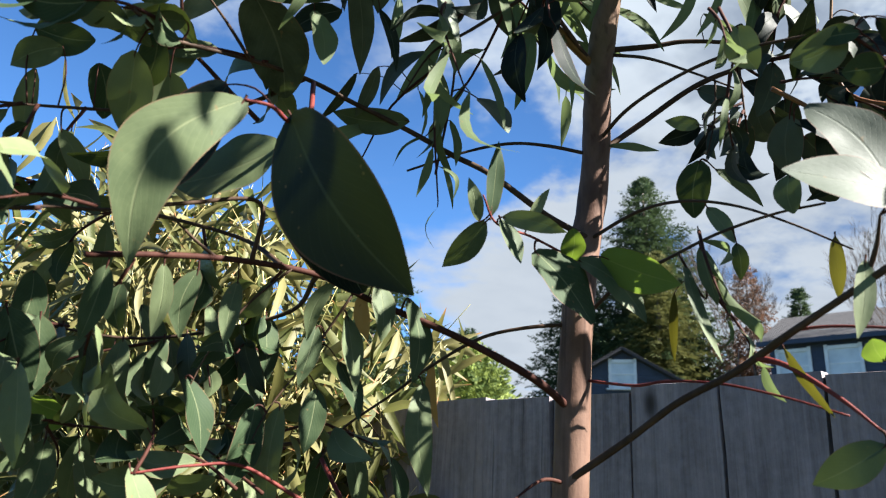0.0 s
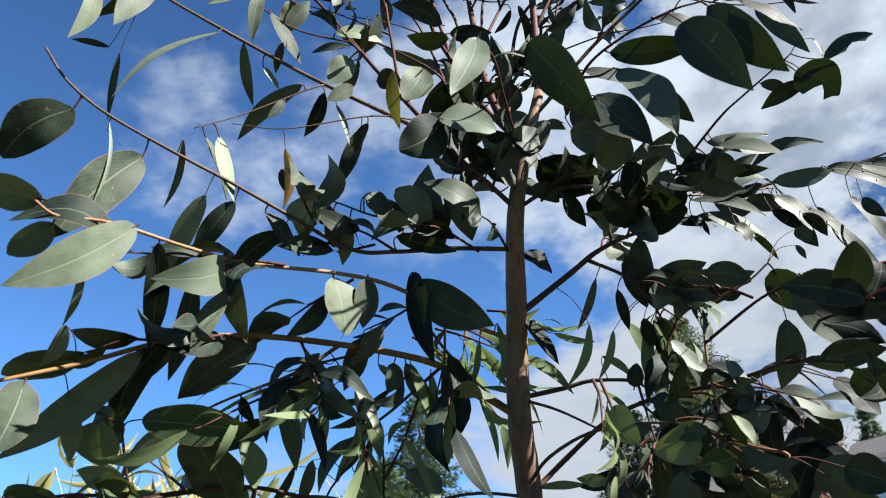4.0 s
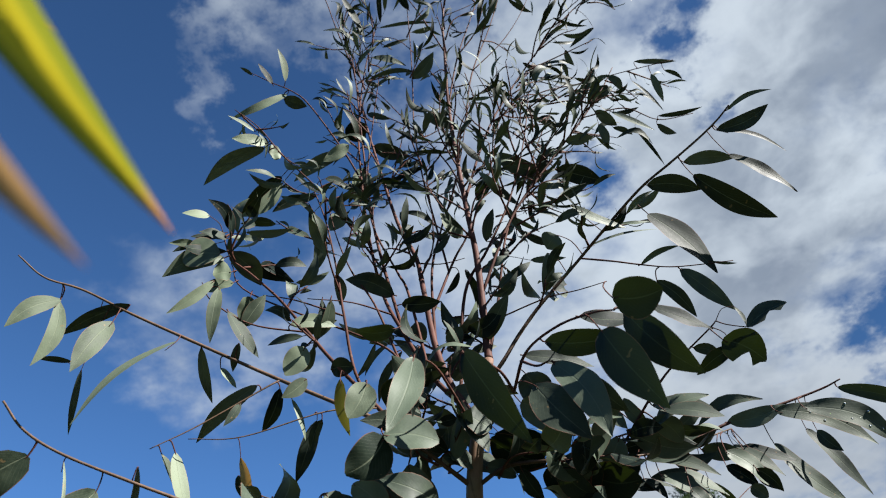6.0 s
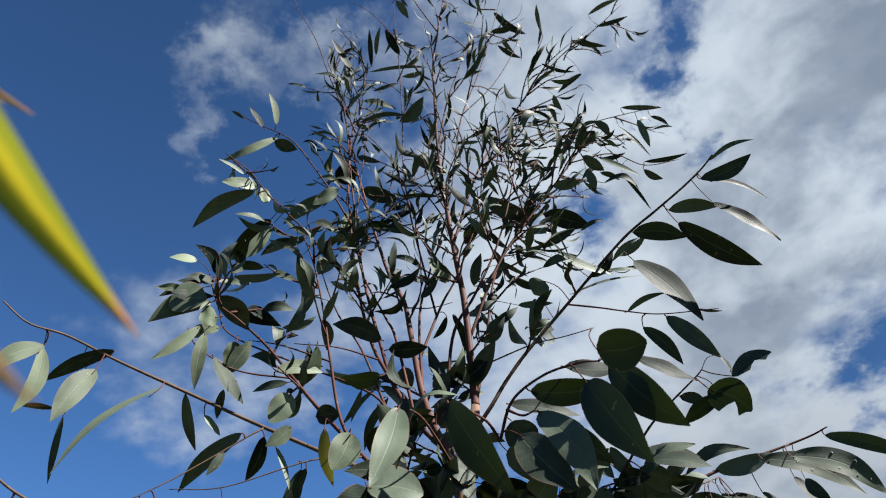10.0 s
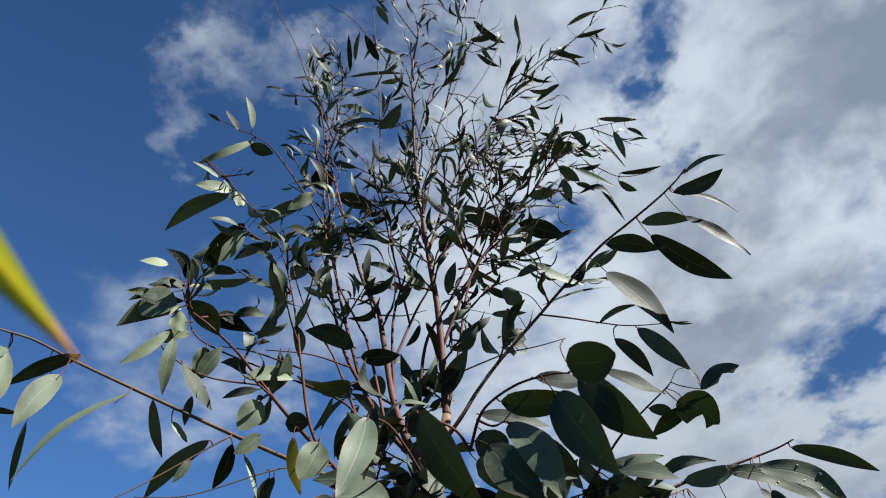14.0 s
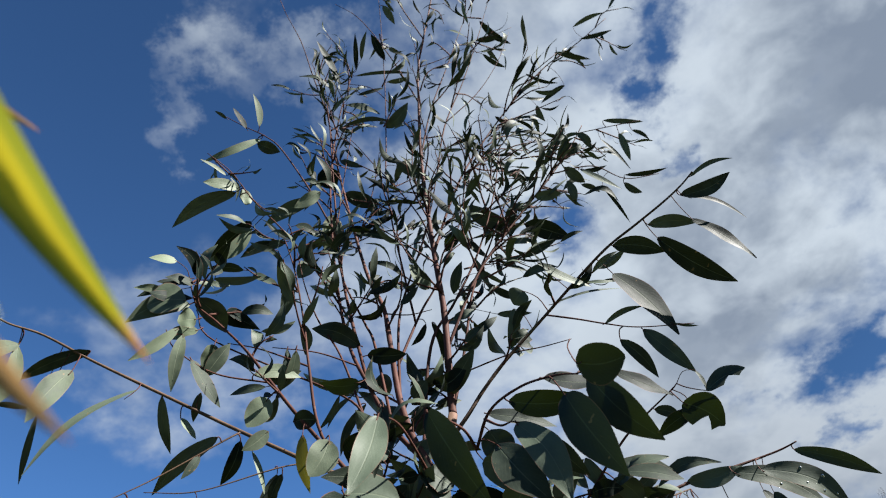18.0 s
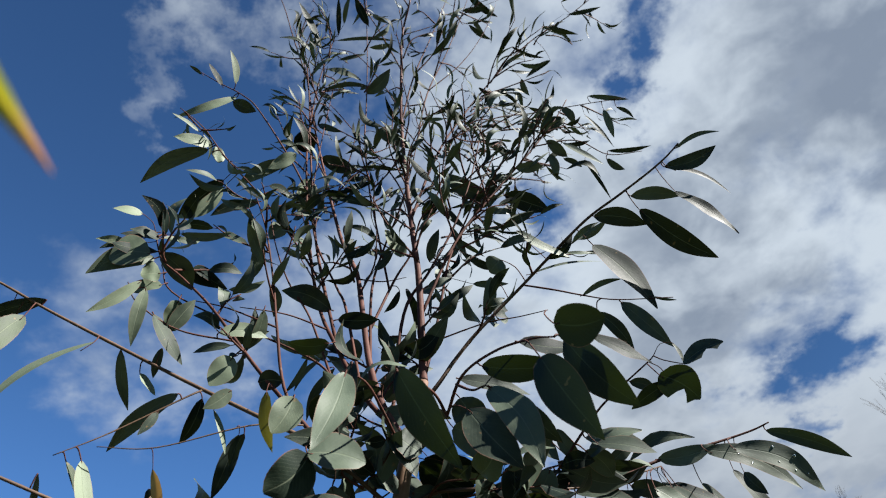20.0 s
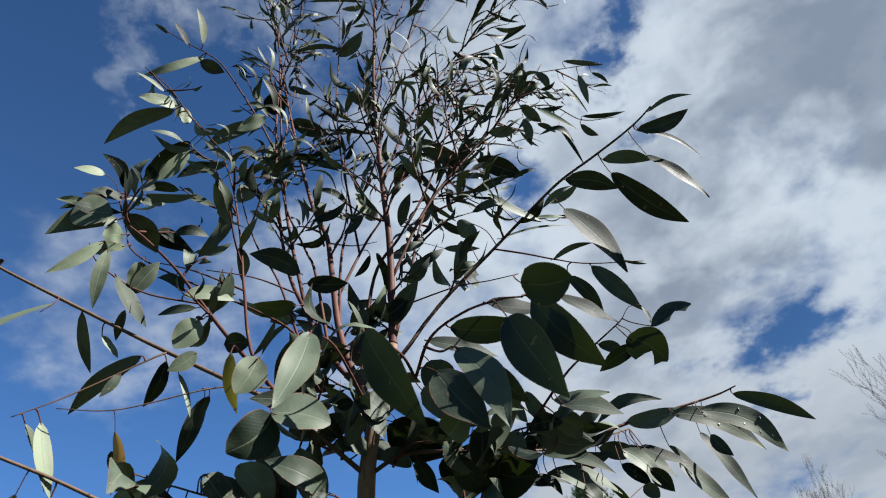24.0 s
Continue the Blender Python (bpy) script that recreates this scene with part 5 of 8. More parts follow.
leaf(b, (-0.197, 0.533, 2.270), (-0.248, 0.509, 2.281), 0.037, (0.11, -0.62, -0.78), LEAF_SIDE_LIT)
leaf(b, (-0.193, 0.549, 2.255), (-0.233, 0.557, 2.233), 0.026, (0.34, -0.47, -0.82), LEAF_SIDE_LIT, (-0.191, 0.545, 2.261))
leaf(b, (-0.141, 0.590, 2.273), (-0.213, 0.536, 2.187), 0.047, (0.76, -0.59, -0.27), LEAF_SIDE_LIT)
leaf(b, (-0.188, 0.596, 2.243), (-0.215, 0.628, 2.196), 0.009, (0.47, -0.57, -0.67), LEAF_SIDE_LIT, (-0.173, 0.562, 2.266))
leaf(b, (-0.127, 0.612, 2.267), (-0.155, 0.679, 2.191), 0.027, (0.29, -0.66, -0.69), LEAF_SIDE_LIT)
leaf(b, (-0.078, 0.654, 2.278), (-0.077, 0.731, 2.214), 0.029, (0.12, -0.64, -0.76), LEAF_SIDE_LIT, (-0.081, 0.657, 2.273))
leaf(b, (-0.106, 0.651, 2.248), (-0.142, 0.702, 2.166), 0.025, (0.34, -0.72, -0.60), LEAF_SIDE_LIT, (-0.097, 0.640, 2.271))
leaf(b, (-0.083, 0.678, 2.245), (-0.111, 0.675, 2.178), 0.024, (0.52, -0.83, -0.18), LEAF_SIDE_LIT, (-0.075, 0.663, 2.273))
leaf(b, (0.013, 0.730, 2.281), (0.024, 0.750, 2.221), 0.053, (0.81, -0.59, -0.04), LEAF_SIDE_LIT, (0.012, 0.727, 2.286))
leaf(b, (0.046, 0.752, 2.290), (0.038, 0.765, 2.235), 0.035, (0.61, -0.75, -0.27), LEAF_SIDE_LIT)
leaf(b, (0.095, 0.777, 2.306), (0.111, 0.802, 2.200), 0.045, (-0.66, -0.71, -0.27), LEAF_DEEP_SHADED, (0.084, 0.787, 2.287))
leaf(b, (0.095, 0.788, 2.296), (0.180, 0.794, 2.237), 0.055, (-0.21, -0.89, -0.41), LEAF, (0.090, 0.793, 2.285))
leaf(b, (0.184, 0.869, 2.277), (0.178, 0.896, 2.206), 0.013, (0.55, -0.80, -0.05), LEAF_BACKLIT, (0.179, 0.875, 2.267))
leaf(b, (0.160, 0.870, 2.257), (0.146, 0.891, 2.207), 0.011, (0.55, -0.80, -0.05), LEAF_BACKLIT, (0.164, 0.864, 2.269))
b = limb('twig', ((0.004, 0.809, 2.240), (-0.043, 0.804, 2.209), (-0.106, 0.775, 2.173), (-0.143, 0.759, 2.149)), (0.0025, 0.0009), YELLOW_BARK, tree)
leaf(b, (-0.142, 0.759, 2.149), (-0.213, 0.774, 2.098), 0.028, (0.18, -0.84, -0.51), LEAF_SIDE_LIT)
leaf(b, (-0.096, 0.782, 2.175), (-0.087, 0.800, 2.154), 0.015, (-0.09, -0.74, -0.67), LEAF_SIDE_LIT)
leaf(b, (-0.074, 0.822, 2.160), (-0.128, 0.832, 2.135), 0.029, (0.02, -0.92, -0.39), LEAF_SIDE_LIT, (-0.081, 0.788, 2.188))
leaf(b, (-0.062, 0.799, 2.192), (-0.057, 0.865, 2.116), 0.030, (-0.08, -0.75, -0.65), LEAF_SIDE_LIT, (-0.064, 0.796, 2.197))
leaf(b, (-0.021, 0.807, 2.226), (-0.042, 0.845, 2.176), 0.040, (-0.02, -0.80, -0.61), LEAF_SIDE_LIT)
leaf(b, (-0.039, 0.838, 2.176), (-0.018, 0.841, 2.105), 0.018, (0.57, -0.81, 0.13), LEAF_SIDE_LIT, (-0.048, 0.803, 2.206))
leaf(b, (-0.144, 0.770, 2.134), (-0.126, 0.855, 2.079), 0.068, (0.08, -0.56, -0.83), LEAF_SIDE_LIT, (-0.143, 0.759, 2.149))
leaf(b, (-0.091, 0.784, 2.129), (-0.080, 0.800, 2.083), 0.029, (0.73, -0.68, -0.05), LEAF_BACKLIT, (-0.097, 0.780, 2.179))
leaf(b, (-0.051, 0.808, 2.194), (-0.057, 0.850, 2.161), 0.018, (0.00, -0.62, -0.78), LEAF_SIDE_LIT, (-0.053, 0.801, 2.203))
b = limb('twig', ((0.110, 0.870, 2.226), (0.054, 0.872, 2.182), (0.014, 0.875, 2.153), (-0.012, 0.875, 2.104)), (0.0022, 0.0008), DARK_BARK, tree)
leaf(b, (0.022, 0.872, 2.169), (-0.023, 0.909, 2.116), 0.022, (0.55, -0.80, -0.05), LEAF_BACKLIT, (0.025, 0.874, 2.164))
leaf(b, (0.026, 0.878, 2.153), (0.006, 0.915, 2.099), 0.015, (0.55, -0.80, -0.05), LEAF_BACKLIT, (0.019, 0.875, 2.159))
leaf(b, (0.011, 0.875, 2.146), (0.022, 0.899, 2.065), 0.026, (0.59, -0.79, -0.14), LEAF_BACKLIT)
leaf(b, (-0.039, 0.867, 2.128), (-0.064, 0.905, 2.090), 0.018, (-0.06, -0.73, -0.68), LEAF_SIDE_LIT, (-0.006, 0.875, 2.116))
leaf(b, (-0.062, 0.876, 2.125), (-0.104, 0.915, 2.090), 0.012, (-0.06, -0.70, -0.71), LEAF_SIDE_LIT, (-0.012, 0.875, 2.104))
leaf(b, (0.099, 0.869, 2.221), (0.086, 0.891, 2.160), 0.016, (0.64, -0.67, -0.38), LEAF_BACKLIT)
b = limb('branch', ((0.200, 0.926, 2.201), (0.256, 0.922, 2.207), (0.291, 0.916, 2.211), (0.336, 0.902, 2.201), (0.350, 0.903, 2.192)), (0.0034, 0.0016), DARK_BARK, tree)
leaf(b, (0.306, 0.894, 2.232), (0.340, 0.905, 2.203), 0.012, (0.30, -0.95, -0.01), LEAF_BACKLIT, (0.310, 0.910, 2.208))
b = limb('twig', ((0.342, 0.902, 2.199), (0.350, 0.919, 2.150), (0.358, 0.933, 2.100)), (0.0018, 0.0008), DARK_BARK, tree)
leaf(b, (0.338, 0.905, 2.194), (0.343, 0.887, 2.216), 0.020, (-0.18, -0.79, -0.58))
leaf(b, (0.354, 0.926, 2.122), (0.355, 0.965, 2.075), 0.031, (-0.16, -0.76, -0.63))
b = limb('branch', ((0.202, 0.975, 2.096), (0.255, 0.977, 2.140), (0.306, 0.941, 2.169), (0.351, 0.909, 2.177), (0.398, 0.877, 2.174), (0.440, 0.844, 2.169), (0.472, 0.810, 2.167)), (0.0038, 0.0018), DARK_BARK, tree)
leaf(b, (0.310, 0.941, 2.166), (0.356, 0.927, 2.151), 0.026, (-0.40, -0.84, -0.38))
leaf(b, (0.375, 0.894, 2.173), (0.363, 0.918, 2.120), 0.035, (-0.22, -0.90, -0.37))
leaf(b, (0.439, 0.849, 2.161), (0.420, 0.878, 2.114), 0.038, (-0.39, -0.85, -0.36), LEAF, (0.436, 0.847, 2.169))
leaf(b, (0.501, 0.785, 2.153), (0.555, 0.750, 2.150), 0.034, (-0.53, -0.79, -0.31), LEAF, (0.472, 0.810, 2.167))
leaf(b, (0.536, 0.809, 2.140), (0.576, 0.784, 2.129), 0.035, (-0.56, -0.77, -0.29), LEAF_DEEP_SHADED, (0.472, 0.810, 2.167))
leaf(b, (0.530, 0.825, 2.152), (0.556, 0.814, 2.106), 0.040, (0.17, -0.93, 0.31), LEAF, (0.472, 0.810, 2.167))
leaf(b, (0.460, 0.837, 2.141), (0.464, 0.870, 2.066), 0.029, (-0.32, -0.85, -0.41), LEAF, (0.457, 0.827, 2.168))
leaf(b, (0.459, 0.845, 2.148), (0.392, 0.867, 2.142), 0.043, (-0.24, -0.83, -0.51), LEAF, (0.448, 0.836, 2.168))
b = limb('twig', ((0.335, 0.820, 2.092), (0.422, 0.840, 2.067), (0.456, 0.815, 2.074), (0.412, 0.840, 2.113), (0.415, 0.823, 2.234), (0.465, 0.791, 2.261), (0.483, 0.778, 2.272)), (0.0022, 0.001), PINK_BARK, tree)
leaf(b, (0.521, 0.781, 2.293), (0.528, 0.784, 2.276), 0.007, (-0.40, -0.85, -0.35), LEAF, (0.483, 0.778, 2.272))
leaf(b, (0.488, 0.780, 2.265), (0.508, 0.805, 2.226), 0.039, (-0.48, -0.60, -0.64), LEAF_DEEP_SHADED, (0.483, 0.778, 2.272))
leaf(b, (0.428, 0.827, 2.187), (0.442, 0.828, 2.136), 0.025, (0.39, -0.92, 0.08), LEAF, (0.408, 0.833, 2.186))
leaf(b, (0.410, 0.834, 2.184), (0.435, 0.829, 2.159), 0.025, (0.16, -0.94, 0.30))
leaf(b, (0.404, 0.818, 2.255), (0.415, 0.824, 2.202), 0.022, (0.47, -0.88, 0.01), LEAF, (0.421, 0.818, 2.244))
leaf(b, (0.405, 0.842, 2.121), (0.392, 0.842, 2.093), 0.012, (-0.14, -0.99, 0.03))
leaf(b, (0.360, 0.835, 2.066), (0.396, 0.839, 2.051), 0.022, (0.26, -0.91, 0.33), LEAF, (0.366, 0.828, 2.083))
leaf(b, (0.422, 0.799, 2.280), (0.466, 0.792, 2.260), 0.028, (-0.35, -0.81, -0.48), LEAF, (0.434, 0.810, 2.253))
leaf(b, (0.479, 0.833, 2.043), (0.521, 0.806, 2.065), 0.033, (-0.33, -0.85, -0.40), LEAF, (0.455, 0.819, 2.069))
leaf(b, (0.499, 0.801, 2.054), (0.527, 0.777, 2.029), 0.038, (-0.67, -0.74, -0.05), LEAF, (0.456, 0.816, 2.072))
leaf(b, (0.356, 0.835, 2.073), (0.362, 0.859, 2.020), 0.037, (-0.33, -0.85, -0.42), LEAF, (0.358, 0.826, 2.085))
leaf(b, (0.389, 0.837, 2.072), (0.434, 0.855, 2.002), 0.042, (-0.35, -0.83, -0.44))
leaf(b, (0.424, 0.860, 2.035), (0.386, 0.883, 2.008), 0.016, (-0.22, -0.87, -0.43), LEAF, (0.422, 0.840, 2.067))
leaf(b, (0.459, 0.844, 2.028), (0.490, 0.819, 2.081), 0.029, (-0.11, -0.92, -0.37), LEAF, (0.444, 0.830, 2.066))
leaf(b, (0.482, 0.811, 2.052), (0.542, 0.829, 2.017), 0.033, (-0.17, -0.74, -0.65), LEAF, (0.456, 0.816, 2.072))
leaf(b, (0.558, 0.846, 2.354), (0.573, 0.848, 2.337), 0.018, (-0.35, -0.84, -0.41), LEAF, (0.483, 0.778, 2.272))
b = limb('twig', ((0.410, 0.829, 2.208), (0.464, 0.773, 2.229), (0.493, 0.738, 2.225)), (0.002, 0.001), RED_BARK, tree)
leaf(b, (0.481, 0.774, 2.201), (0.471, 0.819, 2.144), 0.034, (-0.34, -0.77, -0.54), LEAF, (0.473, 0.763, 2.230))
leaf(b, (0.494, 0.735, 2.230), (0.551, 0.712, 2.169), 0.047, (-0.59, -0.76, -0.27))
leaf(b, (0.485, 0.752, 2.221), (0.573, 0.785, 2.169), 0.043, (0.14, -0.93, -0.34), LEAF, (0.484, 0.749, 2.228))
b = limb('branch', ((0.211, 0.927, 2.197), (0.243, 0.891, 2.169), (0.280, 0.864, 2.135), (0.310, 0.843, 2.106)), (0.0021, 0.0008), DARK_BARK, tree)
b = limb('twig', ((0.296, 0.853, 2.120), (0.296, 0.863, 2.083), (0.290, 0.878, 2.044)), (0.0012, 0.0006), DARK_BARK, tree)
leaf(b, (0.285, 0.880, 2.045), (0.284, 0.905, 1.994), 0.038, (-0.31, -0.85, -0.43), LEAF_LOW_LIT, (0.290, 0.878, 2.044))
leaf(b, (0.299, 0.879, 2.036), (0.348, 0.892, 2.004), 0.015, (0.03, -0.94, -0.35), LEAF_LOW_LIT, (0.290, 0.878, 2.044))
leaf(b, (0.283, 0.868, 2.078), (0.251, 0.875, 2.085), 0.015, (-0.29, -0.81, -0.50), LEAF_LOW_LIT, (0.296, 0.866, 2.074))
b = limb('twig', ((0.201, 0.968, 2.106), (0.223, 0.911, 2.118), (0.259, 0.851, 2.122), (0.293, 0.796, 2.113), (0.324, 0.753, 2.098), (0.352, 0.710, 2.078)), (0.0024, 0.0011), DARK_BARK, tree)
leaf(b, (0.356, 0.709, 2.074), (0.327, 0.727, 2.077), 0.018, (-0.53, -0.82, -0.22), LEAF_LOW_LIT, (0.352, 0.710, 2.078))
leaf(b, (0.378, 0.701, 2.082), (0.389, 0.698, 2.052), 0.012, (0.26, -0.94, 0.20), LEAF_LOW_LIT, (0.352, 0.710, 2.078))
leaf(b, (0.368, 0.705, 2.085), (0.388, 0.716, 2.058), 0.014, (-0.35, -0.74, -0.57), LEAF_DEEP_SHADED, (0.352, 0.710, 2.078))
leaf(b, (0.337, 0.733, 2.093), (0.324, 0.759, 2.060), 0.016, (-0.54, -0.75, -0.38), LEAF_DEEP_SHADED, (0.335, 0.734, 2.090))
leaf(b, (0.291, 0.779, 2.128), (0.308, 0.788, 2.090), 0.030, (-0.40, -0.84, -0.37), LEAF_LOW_LIT, (0.299, 0.788, 2.112))
leaf(b, (0.349, 0.715, 2.077), (0.313, 0.739, 2.064), 0.033, (-0.31, -0.79, -0.53), LEAF_LOW_LIT)
leaf(b, (0.376, 0.718, 2.049), (0.346, 0.725, 2.047), 0.027, (-0.15, -0.77, -0.63), LEAF_LOW_LIT, (0.352, 0.710, 2.078))
leaf(b, (0.213, 0.961, 2.101), (0.272, 0.968, 2.101), 0.013, (0.13, -0.98, 0.16), LEAF_BACKLIT, (0.204, 0.959, 2.108))
b = limb('branch', ((0.201, 0.971, 2.093), (0.147, 0.970, 2.102), (0.101, 0.960, 2.097), (0.051, 0.954, 2.080), (-0.008, 0.942, 2.049)), (0.0023, 0.0013), DARK_BARK, tree)
leaf(b, (0.030, 0.952, 2.064), (0.043, 0.957, 2.013), 0.008, (0.44, -0.90, 0.01), LEAF_BACKLIT, (0.026, 0.949, 2.068))
b = limb('branch', ((0.193, 0.971, 1.992), (0.235, 0.930, 2.009), (0.268, 0.888, 2.004), (0.305, 0.855, 1.987), (0.340, 0.825, 1.959), (0.374, 0.794, 1.925)), (0.0021, 0.0008), DARK_BARK, tree)
leaf(b, (0.286, 0.873, 1.992), (0.307, 0.867, 1.954), 0.017, (-0.27, -0.96, 0.01), LEAF_LOW_LIT)
leaf(b, (0.365, 0.802, 1.939), (0.378, 0.833, 1.893), 0.015, (-0.49, -0.65, -0.58), LEAF_OLIVE)
b = limb('branch', ((0.182, 0.983, 1.900), (0.219, 0.945, 1.936), (0.254, 0.906, 1.949), (0.289, 0.864, 1.961), (0.324, 0.821, 1.965), (0.350, 0.782, 1.960)), (0.0022, 0.0010), DARK_BARK, tree)
leaf(b, (0.325, 0.785, 1.986), (0.328, 0.793, 1.954), 0.022, (-0.42, -0.87, -0.26), LEAF_LOW_LIT, (0.338, 0.801, 1.963))
leaf(b, (0.304, 0.856, 1.950), (0.309, 0.866, 1.918), 0.015, (-0.34, -0.88, -0.34), LEAF_LOW_LIT, (0.299, 0.853, 1.963))
b = limb('branch', ((0.166, 0.976, 1.739), (0.216, 0.932, 1.777), (0.251, 0.886, 1.807), (0.285, 0.838, 1.827), (0.312, 0.788, 1.850), (0.333, 0.747, 1.867), (0.348, 0.705, 1.880)), (0.0037, 0.0026), DARK_BARK, tree)
leaf(b, (0.310, 0.797, 1.840), (0.345, 0.799, 1.788), 0.011, (-0.73, -0.46, -0.51), LEAF_OLIVE, (0.308, 0.796, 1.846))
b = limb('branch', ((0.340, 0.729, 1.872), (0.343, 0.712, 1.894), (0.340, 0.696, 1.913)), (0.0023, 0.0010), DARK_BARK, tree)
leaf(b, (0.353, 0.681, 1.922), (0.267, 0.678, 1.935), 0.053, (0.08, -0.95, 0.30), LEAF, (0.340, 0.696, 1.913))
leaf(b, (0.343, 0.685, 1.933), (0.296, 0.691, 1.994), 0.055, (0.01, -0.99, 0.11), LEAF, (0.340, 0.696, 1.913))
leaf(b, (0.339, 0.720, 1.888), (0.325, 0.719, 1.830), 0.018, (-0.08, -1.00, 0.02), LEAF_LOW_LIT)
b = limb('twig', ((0.178, 0.984, 1.842), (0.225, 0.938, 1.830), (0.248, 0.908, 1.830), (0.283, 0.873, 1.824), (0.317, 0.829, 1.808), (0.351, 0.791, 1.789)), (0.0017, 0.0009), CRIMSON_BARK, tree)
b = limb('branch', ((0.297, 0.817, 1.836), (0.315, 0.801, 1.826), (0.339, 0.777, 1.799), (0.356, 0.762, 1.776)), (0.0030, 0.0011), CRIMSON_BARK, tree)
leaf(b, (0.359, 0.763, 1.765), (0.320, 0.796, 1.738), 0.033, (-0.63, -0.78, -0.06), LEAF_LOW_LIT, (0.356, 0.762, 1.776))
b = limb('twig', ((0.314, 0.785, 1.852), (0.334, 0.769, 1.852), (0.359, 0.747, 1.847), (0.372, 0.731, 1.841)), (0.0015, 0.0008), CRIMSON_BARK, tree)
leaf(b, (0.370, 0.767, 1.827), (0.360, 0.762, 1.842), 0.021, (-0.55, -0.61, -0.57), LEAF_YOUNG, (0.362, 0.743, 1.846))
b = limb('branch', ((0.175, 0.984, 1.808), (0.139, 0.947, 1.828), (0.093, 0.933, 1.850), (0.038, 0.932, 1.874), (-0.030, 0.929, 1.898), (-0.082, 0.895, 1.912), (-0.144, 0.844, 1.906), (-0.192, 0.792, 1.890), (-0.230, 0.749, 1.873)), (0.0043, 0.0024), RED_BARK, tree)
leaf(b, (-0.042, 0.924, 1.904), (-0.035, 0.950, 1.864), 0.016, (0.02, -0.84, -0.54), LEAF_OLD)
leaf(b, (0.005, 0.923, 1.901), (0.013, 0.924, 1.818), 0.038, (0.70, -0.68, 0.20), LEAF_LOW_LIT, (-0.003, 0.933, 1.888))
leaf(b, (-0.026, 0.919, 1.915), (-0.018, 0.916, 1.855), 0.031, (0.54, -0.78, 0.33), LEAF_LOW_LIT, (-0.036, 0.927, 1.899))
leaf(b, (-0.068, 0.906, 1.909), (-0.088, 0.915, 1.853), 0.020, (-0.05, -0.94, -0.34), LEAF_LOW_LIT)
leaf(b, (-0.169, 0.821, 1.888), (-0.177, 0.827, 1.829), 0.026, (0.26, -0.88, -0.40), LEAF_LOW_LIT, (-0.170, 0.817, 1.898))
leaf(b, (-0.189, 0.797, 1.884), (-0.192, 0.805, 1.825), 0.020, (0.21, -0.92, -0.32), LEAF_LOW_LIT, (-0.189, 0.795, 1.891))
leaf(b, (-0.219, 0.764, 1.870), (-0.233, 0.774, 1.812), 0.024, (0.27, -0.83, -0.48), LEAF_LOW_LIT, (-0.218, 0.763, 1.879))
leaf(b, (-0.143, 0.850, 1.888), (-0.144, 0.844, 1.828), 0.021, (0.27, -0.96, 0.11), LEAF_LOW_LIT, (-0.144, 0.844, 1.906))
b = limb('twig', ((-0.158, 0.830, 1.902), (-0.175, 0.810, 1.913), (-0.189, 0.789, 1.925)), (0.0020, 0.0009), DARK_BARK, tree)
b = limb('branch', ((0.182, 0.983, 1.900), (0.126, 0.979, 1.892), (0.078, 0.993, 1.881), (0.026, 1.020, 1.853), (-0.014, 1.033, 1.823), (-0.066, 1.030, 1.781), (-0.085, 1.023, 1.742)), (0.0023, 0.0012), DARK_BARK, tree)
leaf(b, (0.029, 1.018, 1.859), (0.039, 1.052, 1.793), 0.014, (-0.08, -0.88, -0.47), LEAF_OLD)
leaf(b, (0.020, 1.023, 1.835), (0.033, 1.015, 1.720), 0.035, (0.31, -0.92, 0.26), LEAF_LOW_LIT, (0.011, 1.026, 1.844))
leaf(b, (-0.052, 1.031, 1.774), (-0.036, 1.047, 1.695), 0.031, (0.55, -0.80, 0.22), LEAF_LOW_LIT, (-0.063, 1.031, 1.784))
leaf(b, (-0.008, 1.006, 1.756), (0.006, 1.014, 1.700), 0.029, (0.65, -0.62, 0.44), LEAF_LOW_LIT, (-0.046, 1.033, 1.798))
leaf(b, (-0.081, 1.027, 1.759), (-0.090, 1.036, 1.700), 0.030, (-0.09, -0.94, -0.33), LEAF_LOW_LIT)
b = limb('branch', ((0.193, 0.971, 1.992), (0.143, 0.949, 2.008), (0.082, 0.928, 2.042), (0.039, 0.923, 2.061), (-0.009, 0.908, 2.080), (-0.067, 0.885, 2.097), (-0.108, 0.851, 2.100), (-0.153, 0.795, 2.083), (-0.198, 0.743, 2.064), (-0.212, 0.703, 2.061)), (0.0035, 0.0017), DARK_BARK, tree)
leaf(b, (-0.007, 0.900, 2.086), (-0.089, 0.912, 2.100), 0.033, (-0.21, -0.86, -0.47), LEAF_LOW_LIT, (-0.014, 0.906, 2.083))
leaf(b, (-0.255, 0.698, 2.058), (-0.215, 0.708, 2.053), 0.028, (0.05, -0.59, -0.81), LEAF_LOW_LIT, (-0.212, 0.703, 2.061))
leaf(b, (-0.218, 0.732, 2.043), (-0.241, 0.785, 1.995), 0.042, (0.16, -0.64, -0.75), LEAF_LOW_LIT, (-0.206, 0.727, 2.061))
leaf(b, (-0.204, 0.734, 2.062), (-0.228, 0.767, 2.027), 0.034, (-0.10, -0.75, -0.66), LEAF_LOW_LIT)
leaf(b, (-0.187, 0.743, 2.082), (-0.218, 0.735, 2.085), 0.020, (0.07, -0.65, -0.75), LEAF_LOW_LIT, (-0.192, 0.751, 2.066))
leaf(b, (-0.201, 0.763, 2.043), (-0.195, 0.803, 2.012), 0.037, (0.35, -0.60, -0.72), LEAF_LOW_LIT, (-0.192, 0.751, 2.066))
